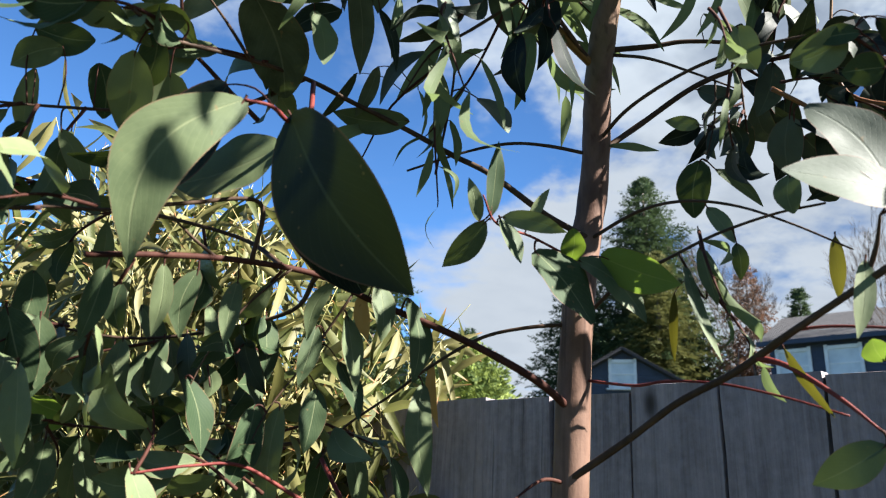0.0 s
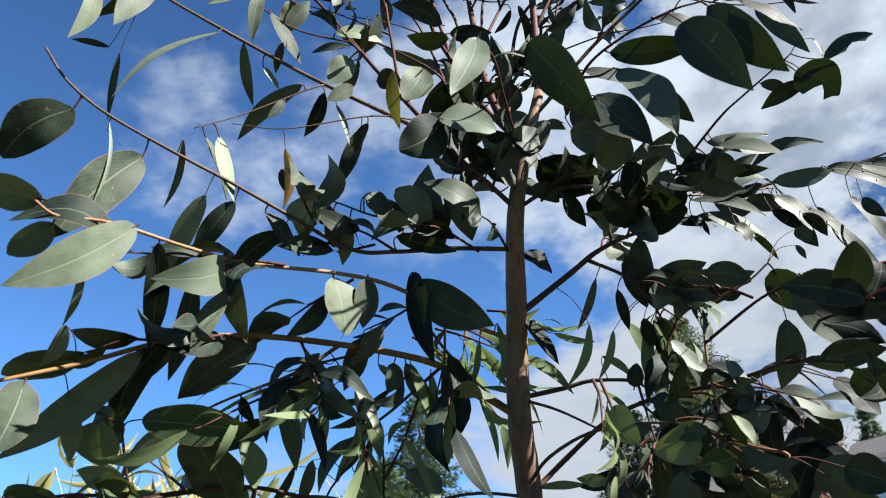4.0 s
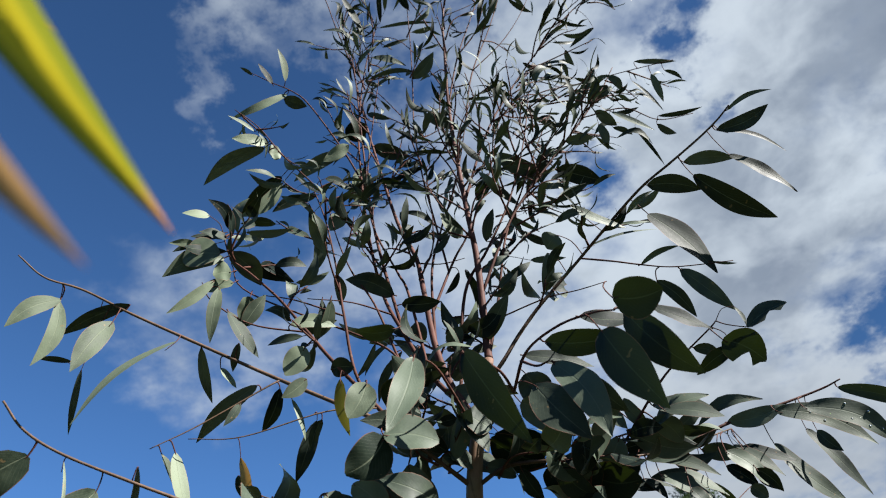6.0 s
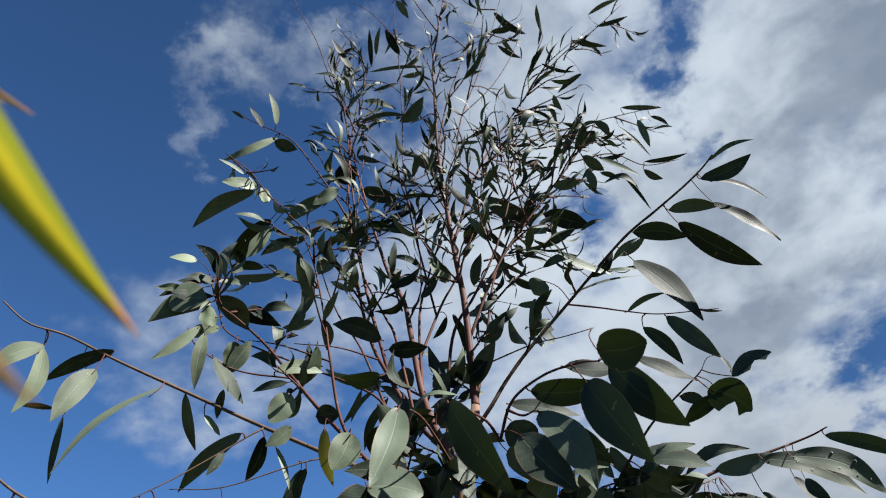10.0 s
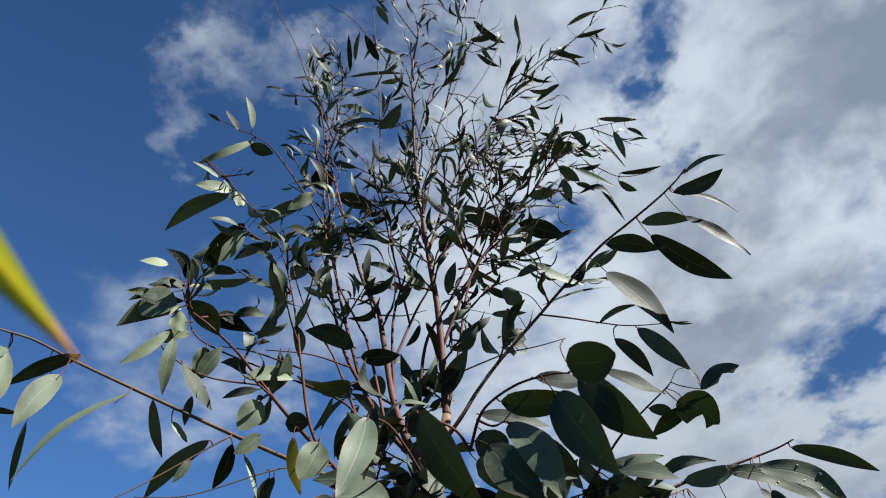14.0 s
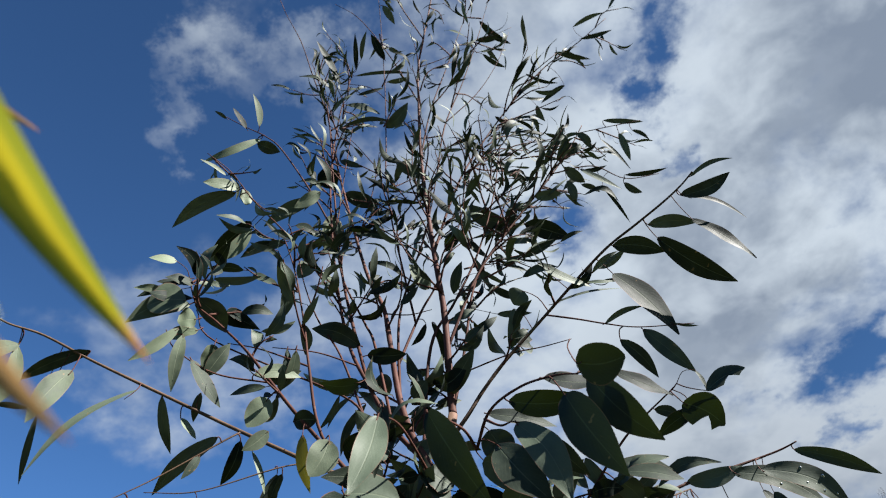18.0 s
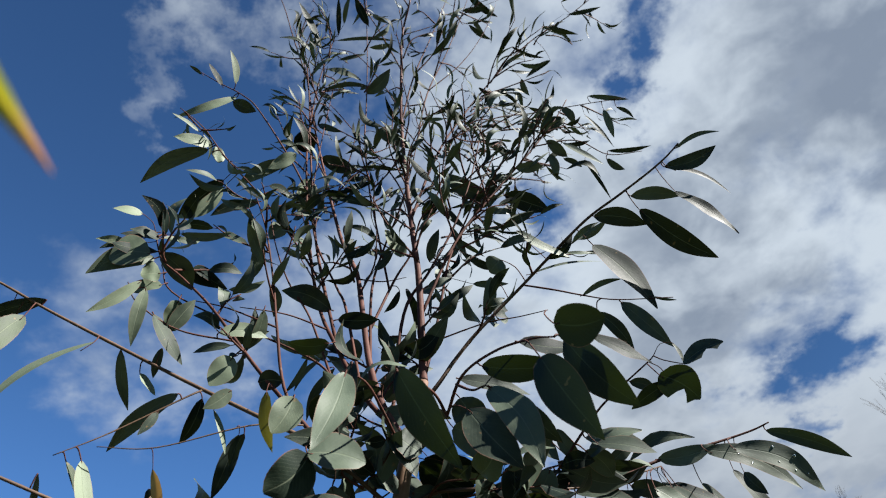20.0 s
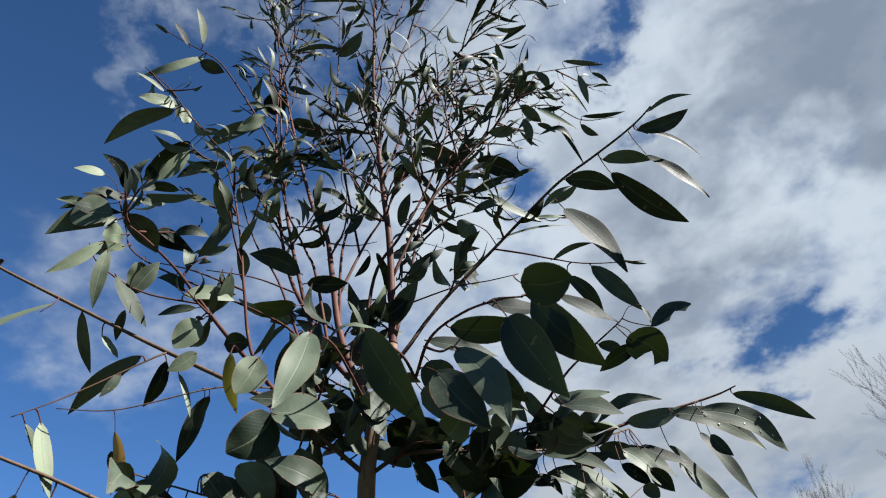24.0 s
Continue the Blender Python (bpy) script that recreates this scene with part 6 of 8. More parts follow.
leaf(b, (0.036, 0.895, 2.086), (0.044, 0.911, 2.041), 0.012, (0.65, -0.75, -0.13), LEAF_BACKLIT, (0.020, 0.918, 2.069))
b = limb('twig', ((-0.147, 0.796, 2.083), (-0.160, 0.759, 2.095), (-0.172, 0.736, 2.105)), (0.0017, 0.0009), DARK_BARK, tree)
b = limb('twig', ((-0.148, 0.851, 2.051), (-0.179, 0.800, 2.068), (-0.197, 0.769, 2.085), (-0.198, 0.734, 2.133)), (0.0026, 0.0012), RED_BARK, tree)
leaf(b, (-0.234, 0.743, 2.157), (-0.204, 0.751, 2.127), 0.045, (-0.25, -0.83, -0.49), LEAF_LOW_LIT, (-0.198, 0.734, 2.133))
leaf(b, (-0.188, 0.776, 2.082), (-0.245, 0.774, 2.025), 0.036, (0.34, -0.89, -0.31), LEAF_LOW_LIT, (-0.194, 0.776, 2.079))
leaf(b, (-0.201, 0.761, 2.093), (-0.252, 0.759, 2.105), 0.030, (-0.10, -0.80, -0.59), LEAF_LOW_LIT)
leaf(b, (-0.177, 0.732, 2.141), (-0.076, 0.776, 2.135), 0.048, (0.31, -0.77, -0.55), LEAF_LOW_LIT, (-0.198, 0.734, 2.133))
leaf(b, (-0.218, 0.723, 2.140), (-0.228, 0.761, 2.108), 0.046, (0.01, -0.64, -0.77), LEAF_LOW_LIT, (-0.198, 0.734, 2.133))
b = limb('branch', ((0.190, 0.929, 2.185), (0.150, 0.893, 2.213), (0.119, 0.870, 2.248), (0.100, 0.850, 2.274)), (0.0030, 0.0014), DARK_BARK, tree)
b = limb('twig', ((0.166, 0.976, 1.739), (0.140, 0.956, 1.739), (0.109, 0.930, 1.717)), (0.0023, 0.0011), RED_BARK, tree)
b = limb('twig', ((-0.134, 0.852, 1.908), (-0.130, 0.837, 1.959), (-0.183, 0.805, 1.942), (-0.230, 0.773, 1.920), (-0.263, 0.738, 1.906), (-0.289, 0.715, 1.892)), (0.0024, 0.0009), DARK_BARK, tree)
b = limb('twig', ((-0.081, 1.026, 1.752), (-0.038, 0.963, 1.690), (-0.082, 0.935, 1.710), (-0.128, 0.898, 1.734), (-0.163, 0.869, 1.731), (-0.201, 0.837, 1.721)), (0.0027, 0.0010), CRIMSON_BARK, tree)
leaf(b, (-0.202, 0.837, 1.725), (-0.181, 0.848, 1.667), 0.031, (0.67, -0.56, 0.50), LEAF_LOW_LIT)
b = limb('twig', ((0.189, 0.982, 1.967), (0.157, 0.918, 1.954), (0.118, 0.874, 1.954), (0.084, 0.837, 1.950), (0.070, 0.814, 1.967)), (0.0017, 0.0008), CRIMSON_BARK, tree)
leaf(b, (0.078, 0.829, 1.954), (0.083, 0.820, 2.024), 0.020, (0.38, -0.91, -0.14), LEAF_LOW_LIT)
leaf(b, (0.068, 0.831, 1.949), (0.057, 0.818, 1.985), 0.013, (0.12, -0.94, -0.31), LEAF_LOW_LIT, (0.077, 0.829, 1.955))
leaf(b, (0.074, 0.834, 1.950), (0.037, 0.864, 1.916), 0.028, (-0.14, -0.82, -0.55), LEAF_LOW_LIT, (0.080, 0.832, 1.953))
leaf(b, (0.087, 0.836, 1.954), (0.106, 0.836, 1.913), 0.022, (0.53, -0.81, 0.25), LEAF_LOW_LIT)
leaf(b, (0.115, 0.864, 1.960), (0.134, 0.861, 1.998), 0.011, (0.30, -0.92, -0.24), LEAF_LOW_LIT, (0.112, 0.867, 1.953))
leaf(b, (0.089, 0.835, 1.956), (0.145, 0.825, 1.940), 0.021, (-0.28, -0.85, -0.45), LEAF_LOW_LIT, (0.084, 0.837, 1.950))
leaf(b, (0.123, 0.878, 1.941), (0.178, 0.890, 1.876), 0.063, (0.47, -0.85, 0.24), LEAF_LOW_LIT, (0.128, 0.884, 1.954))
leaf(b, (0.166, 0.896, 1.942), (0.231, 0.901, 1.883), 0.047, (0.33, -0.90, 0.30), LEAF_LOW_LIT, (0.173, 0.949, 1.960))
leaf(b, (0.159, 0.899, 1.938), (0.161, 0.886, 1.969), 0.025, (-0.53, -0.80, -0.28), LEAF_YOUNG, (0.168, 0.938, 1.957))
leaf(b, (0.189, 0.899, 1.946), (0.251, 0.854, 1.907), 0.049, (-0.69, -0.53, -0.50), LEAF_YOUNG, (0.189, 0.982, 1.967))
b = limb('twig', ((-0.101, 0.859, 2.101), (-0.087, 0.801, 2.017), (-0.087, 0.735, 1.986), (-0.095, 0.711, 1.985), (-0.112, 0.698, 1.982)), (0.0027, 0.0013), CRIMSON_BARK, tree)
leaf(b, (-0.085, 0.730, 1.989), (0.019, 0.746, 1.853), 0.101, (-0.37, -0.85, -0.38), LEAF_DEEP_SHADED, sway=0.03)
leaf(b, (-0.088, 0.816, 2.011), (-0.032, 0.854, 1.884), 0.094, (-0.32, -0.87, -0.38), LEAF, (-0.086, 0.789, 2.008), sway=0.03)
leaf(b, (-0.112, 0.698, 1.982), (-0.170, 0.694, 1.847), 0.060, (0.49, -0.85, -0.18), LEAF_LOW_LIT, sway=0.20)
leaf(b, (-0.137, 0.727, 2.012), (-0.230, 0.775, 1.939), 0.070, (-0.20, -0.90, -0.30), LEAF, (-0.094, 0.714, 1.986))
leaf(b, (-0.101, 0.774, 1.983), (-0.195, 0.805, 1.959), 0.067, (0.62, -0.75, 0.30), LEAF_LOW_LIT, (-0.086, 0.766, 1.997))
b = limb('twig', ((0.022, 0.962, 2.056), (0.038, 0.881, 2.142), (0.018, 0.834, 2.190), (-0.007, 0.803, 2.229)), (0.0016, 0.0007), DARK_BARK, tree)
leaf(b, (0.020, 0.830, 2.198), (0.041, 0.841, 2.144), 0.032, (0.70, -0.70, 0.13), LEAF_SIDE_LIT)
leaf(b, (0.064, 0.904, 2.119), (0.097, 0.907, 2.081), 0.044, (0.56, -0.71, 0.42), LEAF_SIDE_LIT, (0.036, 0.899, 2.123))
leaf(b, (0.027, 0.848, 2.175), (0.039, 0.862, 2.119), 0.022, (0.42, -0.90, -0.14), LEAF_BACKLIT)
leaf(b, (0.064, 0.874, 2.148), (0.093, 0.892, 2.075), 0.013, (0.55, -0.83, 0.00), LEAF_BACKLIT, (0.037, 0.875, 2.147))
leaf(b, (-0.020, 0.834, 2.189), (-0.025, 0.852, 2.128), 0.018, (0.72, -0.64, -0.24), LEAF_BACKLIT, (0.012, 0.825, 2.201))
b = limb('twig', ((-0.049, 0.920, 1.904), (-0.089, 0.923, 1.834), (-0.115, 0.914, 1.789), (-0.128, 0.906, 1.752)), (0.0014, 0.0006), DARK_BARK, tree)
leaf(b, (-0.054, 0.924, 1.881), (-0.040, 0.927, 1.809), 0.032, (0.68, -0.65, 0.34), LEAF_LOW_LIT, (-0.060, 0.923, 1.887))
leaf(b, (-0.128, 0.910, 1.788), (-0.141, 0.897, 1.712), 0.037, (0.70, -0.71, 0.03), LEAF_LOW_LIT, (-0.117, 0.913, 1.782))
leaf(b, (-0.107, 0.918, 1.790), (-0.108, 0.941, 1.683), 0.034, (-0.31, -0.87, -0.38), LEAF_LOW_LIT, (-0.112, 0.916, 1.793))
leaf(b, (-0.058, 0.927, 1.836), (-0.034, 0.926, 1.781), 0.030, (0.54, -0.66, 0.51), LEAF_LOW_LIT, (-0.080, 0.924, 1.851))
leaf(b, (-0.076, 0.926, 1.809), (-0.081, 0.921, 1.749), 0.030, (0.35, -0.92, 0.18), LEAF_LOW_LIT, (-0.097, 0.921, 1.822))
leaf(b, (-0.082, 0.921, 1.868), (-0.092, 0.914, 1.809), 0.024, (0.35, -0.93, 0.05), LEAF_LOW_LIT, (-0.074, 0.924, 1.862))
b = limb('twig', ((-0.103, 0.877, 1.911), (-0.138, 0.874, 1.874), (-0.163, 0.866, 1.829), (-0.179, 0.868, 1.789)), (0.0014, 0.0006), DARK_BARK, tree)
leaf(b, (-0.180, 0.865, 1.804), (-0.158, 0.870, 1.739), 0.034, (0.67, -0.56, 0.50), LEAF_LOW_LIT, (-0.174, 0.867, 1.803))
b = limb('twig', ((0.263, 0.895, 1.952), (0.288, 0.900, 1.909), (0.279, 0.878, 1.957), (0.273, 0.866, 1.969)), (0.0015, 0.0006), DARK_BARK, tree)
leaf(b, (0.279, 0.880, 1.954), (0.293, 0.884, 1.898), 0.021, (-0.10, -0.99, -0.10), LEAF_LOW_LIT)
leaf(b, (0.269, 0.897, 1.941), (0.292, 0.880, 1.844), 0.017, (0.27, -0.93, 0.24), LEAF_LOW_LIT)
leaf(b, (0.261, 0.908, 1.916), (0.269, 0.945, 1.856), 0.010, (-0.38, -0.76, -0.52), LEAF_OLIVE, (0.277, 0.899, 1.925))
b = limb('twig', ((-0.066, 1.030, 1.781), (-0.138, 1.039, 1.764), (-0.238, 1.010, 1.767), (-0.365, 0.920, 1.766)), (0.0027, 0.0010), DARK_BARK, tree)
leaf(b, (-0.318, 0.953, 1.775), (-0.357, 0.943, 1.788), 0.065, (-0.18, -0.45, -0.88), LEAF_YOUNG, (-0.321, 0.952, 1.766))
leaf(b, (-0.305, 0.967, 1.758), (-0.317, 0.983, 1.689), 0.029, (0.52, -0.83, 0.20), LEAF_LOW_LIT, (-0.299, 0.969, 1.767))
leaf(b, (-0.306, 0.964, 1.743), (-0.290, 0.972, 1.680), 0.032, (0.71, -0.57, 0.42), LEAF_LOW_LIT, (-0.311, 0.960, 1.766))
leaf(b, (-0.332, 0.946, 1.751), (-0.336, 0.934, 1.680), 0.036, (0.45, -0.84, 0.30), LEAF_LOW_LIT, (-0.333, 0.943, 1.766))
b = limb('twig', ((-0.082, 0.895, 1.912), (-0.125, 0.957, 1.887), (-0.264, 0.957, 1.855), (-0.366, 0.883, 1.854)), (0.0027, 0.0010), DARK_BARK, tree)
leaf(b, (-0.239, 0.964, 1.858), (-0.231, 0.967, 1.799), 0.030, (0.81, -0.50, 0.31), LEAF_LOW_LIT)
leaf(b, (-0.160, 0.971, 1.858), (-0.139, 0.971, 1.787), 0.037, (0.62, -0.67, 0.42), LEAF_LOW_LIT, (-0.166, 0.966, 1.875))
leaf(b, (-0.170, 0.970, 1.862), (-0.154, 0.983, 1.805), 0.028, (0.67, -0.64, 0.37), LEAF_LOW_LIT, (-0.179, 0.966, 1.873))
leaf(b, (-0.253, 0.962, 1.845), (-0.261, 0.953, 1.786), 0.024, (0.43, -0.88, 0.19), LEAF_LOW_LIT, (-0.254, 0.960, 1.857))
leaf(b, (-0.286, 0.953, 1.830), (-0.245, 0.981, 1.746), 0.029, (0.64, -0.75, 0.16), LEAF_LOW_LIT, (-0.284, 0.949, 1.853))
leaf(b, (-0.270, 0.956, 1.890), (-0.246, 0.976, 1.833), 0.031, (0.66, -0.67, 0.35), LEAF_LOW_LIT, (-0.264, 0.957, 1.855))
leaf(b, (-0.339, 0.899, 1.876), (-0.348, 0.909, 1.817), 0.030, (0.20, -0.89, -0.42), LEAF_LOW_LIT, (-0.342, 0.903, 1.854))
leaf(b, (-0.342, 0.877, 1.897), (-0.354, 0.885, 1.831), 0.034, (0.47, -0.71, -0.53), LEAF_LOW_LIT, (-0.350, 0.896, 1.854))
leaf(b, (-0.329, 0.918, 1.844), (-0.336, 0.911, 1.785), 0.030, (0.55, -0.81, 0.20), LEAF_LOW_LIT, (-0.326, 0.918, 1.853))
leaf(b, (-0.143, 0.962, 1.887), (-0.133, 0.962, 1.819), 0.034, (0.70, -0.61, 0.37), LEAF_LOW_LIT)
leaf(b, (-0.337, 0.843, 1.852), (-0.307, 0.855, 1.780), 0.046, (0.3, -0.9, -0.2), LEAF_LOW_LIT)
leaf(b, (-0.311, 0.836, 1.804), (-0.304, 0.853, 1.720), 0.042, (-0.3, -0.9, -0.2), LEAF_LOW_LIT)
leaf(b, (-0.320, 0.867, 1.852), (-0.314, 0.876, 1.788), 0.035, (0.5, -0.8, 0.2), LEAF_LOW_LIT)
leaf(b, (-0.297, 0.905, 1.850), (-0.273, 0.918, 1.776), 0.032, (-0.4, -0.9, -0.1), LEAF)
leaf(b, (-0.271, 0.931, 1.848), (-0.267, 0.943, 1.772), 0.030, (0.6, -0.7, 0.2), LEAF_LOW_LIT)
leaf(b, (-0.213, 0.941, 1.859), (-0.196, 0.950, 1.789), 0.030, (-0.4, -0.85, 0.1), LEAF)
leaf(b, (-0.231, 0.931, 1.851), (-0.233, 0.939, 1.789), 0.026, (0.6, -0.7, 0.3), LEAF_LOW_LIT)
leaf(b, (-0.318, 0.904, 1.853), (-0.317, 0.905, 1.808), 0.028, (-0.5, -0.8, -0.2), LEAF)
leaf(b, (-0.161, 0.949, 1.873), (-0.131, 0.959, 1.805), 0.032, (-0.4, -0.85, 0.1), LEAF)
b = limb('twig', ((-0.109, 0.874, 1.911), (-0.173, 0.924, 1.957), (-0.296, 0.904, 1.979), (-0.380, 0.833, 1.978)), (0.0027, 0.0010), DARK_BARK, tree)
leaf(b, (-0.377, 0.838, 1.973), (-0.350, 0.865, 1.960), 0.042, (0.13, -0.53, -0.84), LEAF_LOW_LIT, (-0.373, 0.838, 1.978))
b = limb('twig', ((-0.108, 0.851, 2.100), (-0.181, 0.882, 2.083), (-0.261, 0.861, 2.061), (-0.319, 0.811, 2.033), (-0.355, 0.773, 2.014)), (0.0027, 0.0010), DARK_BARK, tree)
leaf(b, (-0.311, 0.783, 2.078), (-0.358, 0.790, 2.061), 0.032, (0.13, -0.75, -0.65), LEAF_LOW_LIT, (-0.319, 0.811, 2.033))
leaf(b, (-0.337, 0.779, 2.094), (-0.286, 0.788, 2.089), 0.038, (0.05, -0.77, -0.64), LEAF_LOW_LIT, (-0.336, 0.794, 2.025))
leaf(b, (-0.339, 0.796, 2.063), (-0.361, 0.844, 2.007), 0.024, (0.10, -0.73, -0.68), LEAF_LOW_LIT, (-0.333, 0.796, 2.026))
leaf(b, (-0.299, 0.825, 2.090), (-0.299, 0.855, 2.047), 0.035, (0.40, -0.76, -0.51), LEAF_LOW_LIT, (-0.298, 0.832, 2.044))
leaf(b, (-0.318, 0.823, 2.017), (-0.303, 0.862, 1.973), 0.024, (0.38, -0.75, -0.54), LEAF_LOW_LIT, (-0.315, 0.815, 2.034))
b = limb('twig', ((0.486, 0.746, 2.227), (0.596, 0.633, 2.188), (0.571, 0.648, 2.183), (0.538, 0.666, 2.175), (0.501, 0.694, 2.171)), (0.003, 0.0012), CRIMSON_BARK, tree)
leaf(b, (0.501, 0.691, 2.179), (0.512, 0.653, 2.216), 0.038, (-0.43, -0.69, -0.58), LEAF_DEEP_SHADED, (0.501, 0.694, 2.171))
leaf(b, (0.518, 0.682, 2.169), (0.541, 0.677, 2.204), 0.034, (-0.08, -0.99, -0.09))
leaf(b, (0.519, 0.681, 2.171), (0.455, 0.703, 2.204), 0.037, (-0.45, -0.84, -0.29))
b = limb('twig', ((0.440, 0.844, 2.169), (0.496, 0.907, 2.175), (0.533, 0.950, 2.150), (0.553, 0.986, 2.114)), (0.0018, 0.0007), RED_BARK, tree)
leaf(b, (0.502, 0.911, 2.170), (0.476, 0.926, 2.128), 0.036, (-0.25, -0.85, -0.45), LEAF, (0.496, 0.907, 2.175))
leaf(b, (0.537, 0.949, 2.151), (0.575, 0.958, 2.126), 0.038, (-0.35, -0.8, -0.45), LEAF, (0.533, 0.950, 2.150))
leaf(b, (0.531, 0.953, 2.144), (0.507, 0.973, 2.096), 0.034, (-0.2, -0.9, -0.35), LEAF, (0.533, 0.950, 2.150))
leaf(b, (0.556, 0.987, 2.113), (0.587, 1.000, 2.080), 0.040, (-0.35, -0.8, -0.45), LEAF, (0.553, 0.986, 2.114))
leaf(b, (0.551, 0.989, 2.109), (0.532, 1.004, 2.067), 0.032, (0.1, -0.9, -0.4), LEAF, (0.553, 0.986, 2.114))
b = limb('twig', ((0.351, 0.909, 2.177), (0.406, 0.943, 2.166), (0.439, 0.976, 2.136), (0.459, 1.001, 2.100)), (0.0018, 0.0007), RED_BARK, tree)
leaf(b, (0.409, 0.946, 2.162), (0.423, 0.964, 2.118), 0.034, (-0.25, -0.85, -0.45), LEAF, (0.406, 0.943, 2.166))
leaf(b, (0.442, 0.978, 2.134), (0.478, 0.984, 2.112), 0.036, (-0.35, -0.8, -0.45), LEAF, (0.439, 0.976, 2.136))
leaf(b, (0.436, 0.980, 2.130), (0.413, 0.997, 2.085), 0.032, (-0.2, -0.9, -0.35), LEAF, (0.439, 0.976, 2.136))
leaf(b, (0.460, 1.002, 2.098), (0.488, 1.011, 2.071), 0.036, (-0.35, -0.8, -0.45), LEAF, (0.459, 1.001, 2.100))

# ---- fine growth of the tree: thin shoots with narrow leaves ----
FINE = random.Random(5)
shoot_verts, shoot_faces = [], []
fine_verts, fine_faces, fine_uvs = [], [], []
hang_verts, hang_faces, hang_uvs = [], [], []
low_verts, low_faces, low_uvs = [], [], []


def shoot(start, way, length, leaves, size, slim, spread=0.5, into=None):
    """A thin shoot with alternate narrow leaves that hang from it."""
    start, way = Vector(start), Vector(way).normalized()
    into = into or (fine_verts, fine_faces, fine_uvs)
    bend = Vector((FINE.uniform(-1, 1), FINE.uniform(-1, 1), FINE.uniform(-0.6, 0.6))) * length * 0.16
    pts = curve_through((start, start + way * length * 0.5 + bend, start + way * length + bend * 0.6 - Vector((0, 0, length * 0.12))), 4)
    tube(pts, (0.0019, 0.0014, 0.0008), 5, shoot_verts, shoot_faces)
    for k in range(leaves):
        p = pts[min(len(pts) - 1, 1 + int((k + 0.6) / leaves * (len(pts) - 1)))]
        out = Vector((FINE.uniform(-1, 1), FINE.uniform(-1, 1), FINE.uniform(-1.0, 0.5)))
        d = (way * 0.7 + out * spread).normalized()
        n = size * FINE.uniform(0.55, 1.25)
        q = p + d * n * 0.15
        tube([p, q], (0.0008, 0.0006), 3, shoot_verts, shoot_faces)
        face = Vector((FINE.uniform(-1, 1), FINE.uniform(-1, 1), FINE.uniform(-1, 1)))
        if FINE.random() < 0.22:
            face = face * 0.4 + Vector((0.65, -0.75, -0.05))
        blade(q, q + d * n, n * slim * FINE.uniform(0.7, 1.3), face, *into, FINE, 8, droop=0.22, sway=FINE.uniform(-0.2, 0.2))


def stretch(lo, hi, reach, count, size, slim, hang):
    """Shoots along one length of stem."""
    lo, hi = Vector(lo), Vector(hi)
    for i in range(count):
        p = lo.lerp(hi, (i + FINE.random()) / count)
        a = FINE.uniform(0, 2 * math.pi)
        way = (hi - lo).normalized() * 0.7 + Vector((math.cos(a), math.sin(a), FINE.uniform(-0.1, 0.6) - 1.6 * hang)) * 0.8
        # low shoots take the lightened leaf colour, hanging ones the backlit one
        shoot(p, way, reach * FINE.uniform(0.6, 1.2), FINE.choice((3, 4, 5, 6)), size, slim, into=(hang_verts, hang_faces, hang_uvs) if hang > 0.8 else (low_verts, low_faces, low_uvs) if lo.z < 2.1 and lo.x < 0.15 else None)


# from, to, reach, count, leaf length, slimness, hang
stretch((0.295, 0.793, 3.092), (0.341, 0.788, 3.601), 0.13, 6, 0.058, 0.15, 0)
stretch((0.341, 0.788, 3.601), (0.486, 0.722, 4.218), 0.16, 7, 0.062, 0.15, 0)
stretch((0.139, 0.794, 3.123), (0.107, 0.820, 3.499), 0.12, 10, 0.062, 0.16, 0)
stretch((0.107, 0.820, 3.499), (0.091, 0.816, 3.693), 0.11, 6, 0.058, 0.15, 0)
stretch((0.115, 0.794, 3.207), (0.180, 0.786, 3.603), 0.13, 9, 0.044, 0.14, 0)
stretch((0.342, 0.795, 3.062), (0.522, 0.815, 3.392), 0.17, 20, 0.062, 0.14, 0)
stretch((0.522, 0.815, 3.392), (0.831, 0.782, 3.680), 0.08, 5, 0.05, 0.15, 0)
stretch((0.377, 0.811, 3.148), (0.686, 0.816, 3.251), 0.12, 10, 0.044, 0.13, 0)
stretch((0.356, 0.793, 2.850), (0.601, 0.793, 3.168), 0.12, 8, 0.05, 0.2, 0)
stretch((0.344, 0.787, 3.383), (0.523, 0.763, 3.873), 0.12, 6, 0.060, 0.16, 0)
stretch((0.364, 0.790, 3.310), (0.570, 0.754, 3.870), 0.12, 7, 0.060, 0.16, 0)
stretch((0.225, 0.803, 3.184), (0.273, 0.716, 3.911), 0.08, 4, 0.060, 0.18, 0)
stretch((0.290, 0.792, 2.799), (0.295, 0.793, 3.092), 0.14, 14, 0.055, 0.18, 0)
stretch((0.127, 0.795, 2.900), (0.112, 0.798, 3.155), 0.12, 5, 0.05, 0.22, 0)
stretch((0.160, 0.812, 2.969), (0.146, 0.803, 3.079), 0.12, 5, 0.05, 0.22, 0)
stretch((0.196, 0.800, 2.731), (0.173, 0.811, 2.890), 0.1, 4, 0.045, 0.3, 0)
stretch((0.059, 0.751, 2.873), (0.032, 0.738, 2.984), 0.08, 5, 0.05, 0.2, 0.3)
stretch((-0.085, 0.658, 3.135), (-0.013, 0.711, 3.045), 0.06, 3, 0.045, 0.2, 0)
stretch((-0.066, 0.663, 2.749), (-0.076, 0.646, 2.801), 0.08, 2, 0.05, 0.32, 0)
stretch((-0.032, 0.680, 2.717), (-0.066, 0.663, 2.749), 0.1, 2, 0.06, 0.35, 0.4)
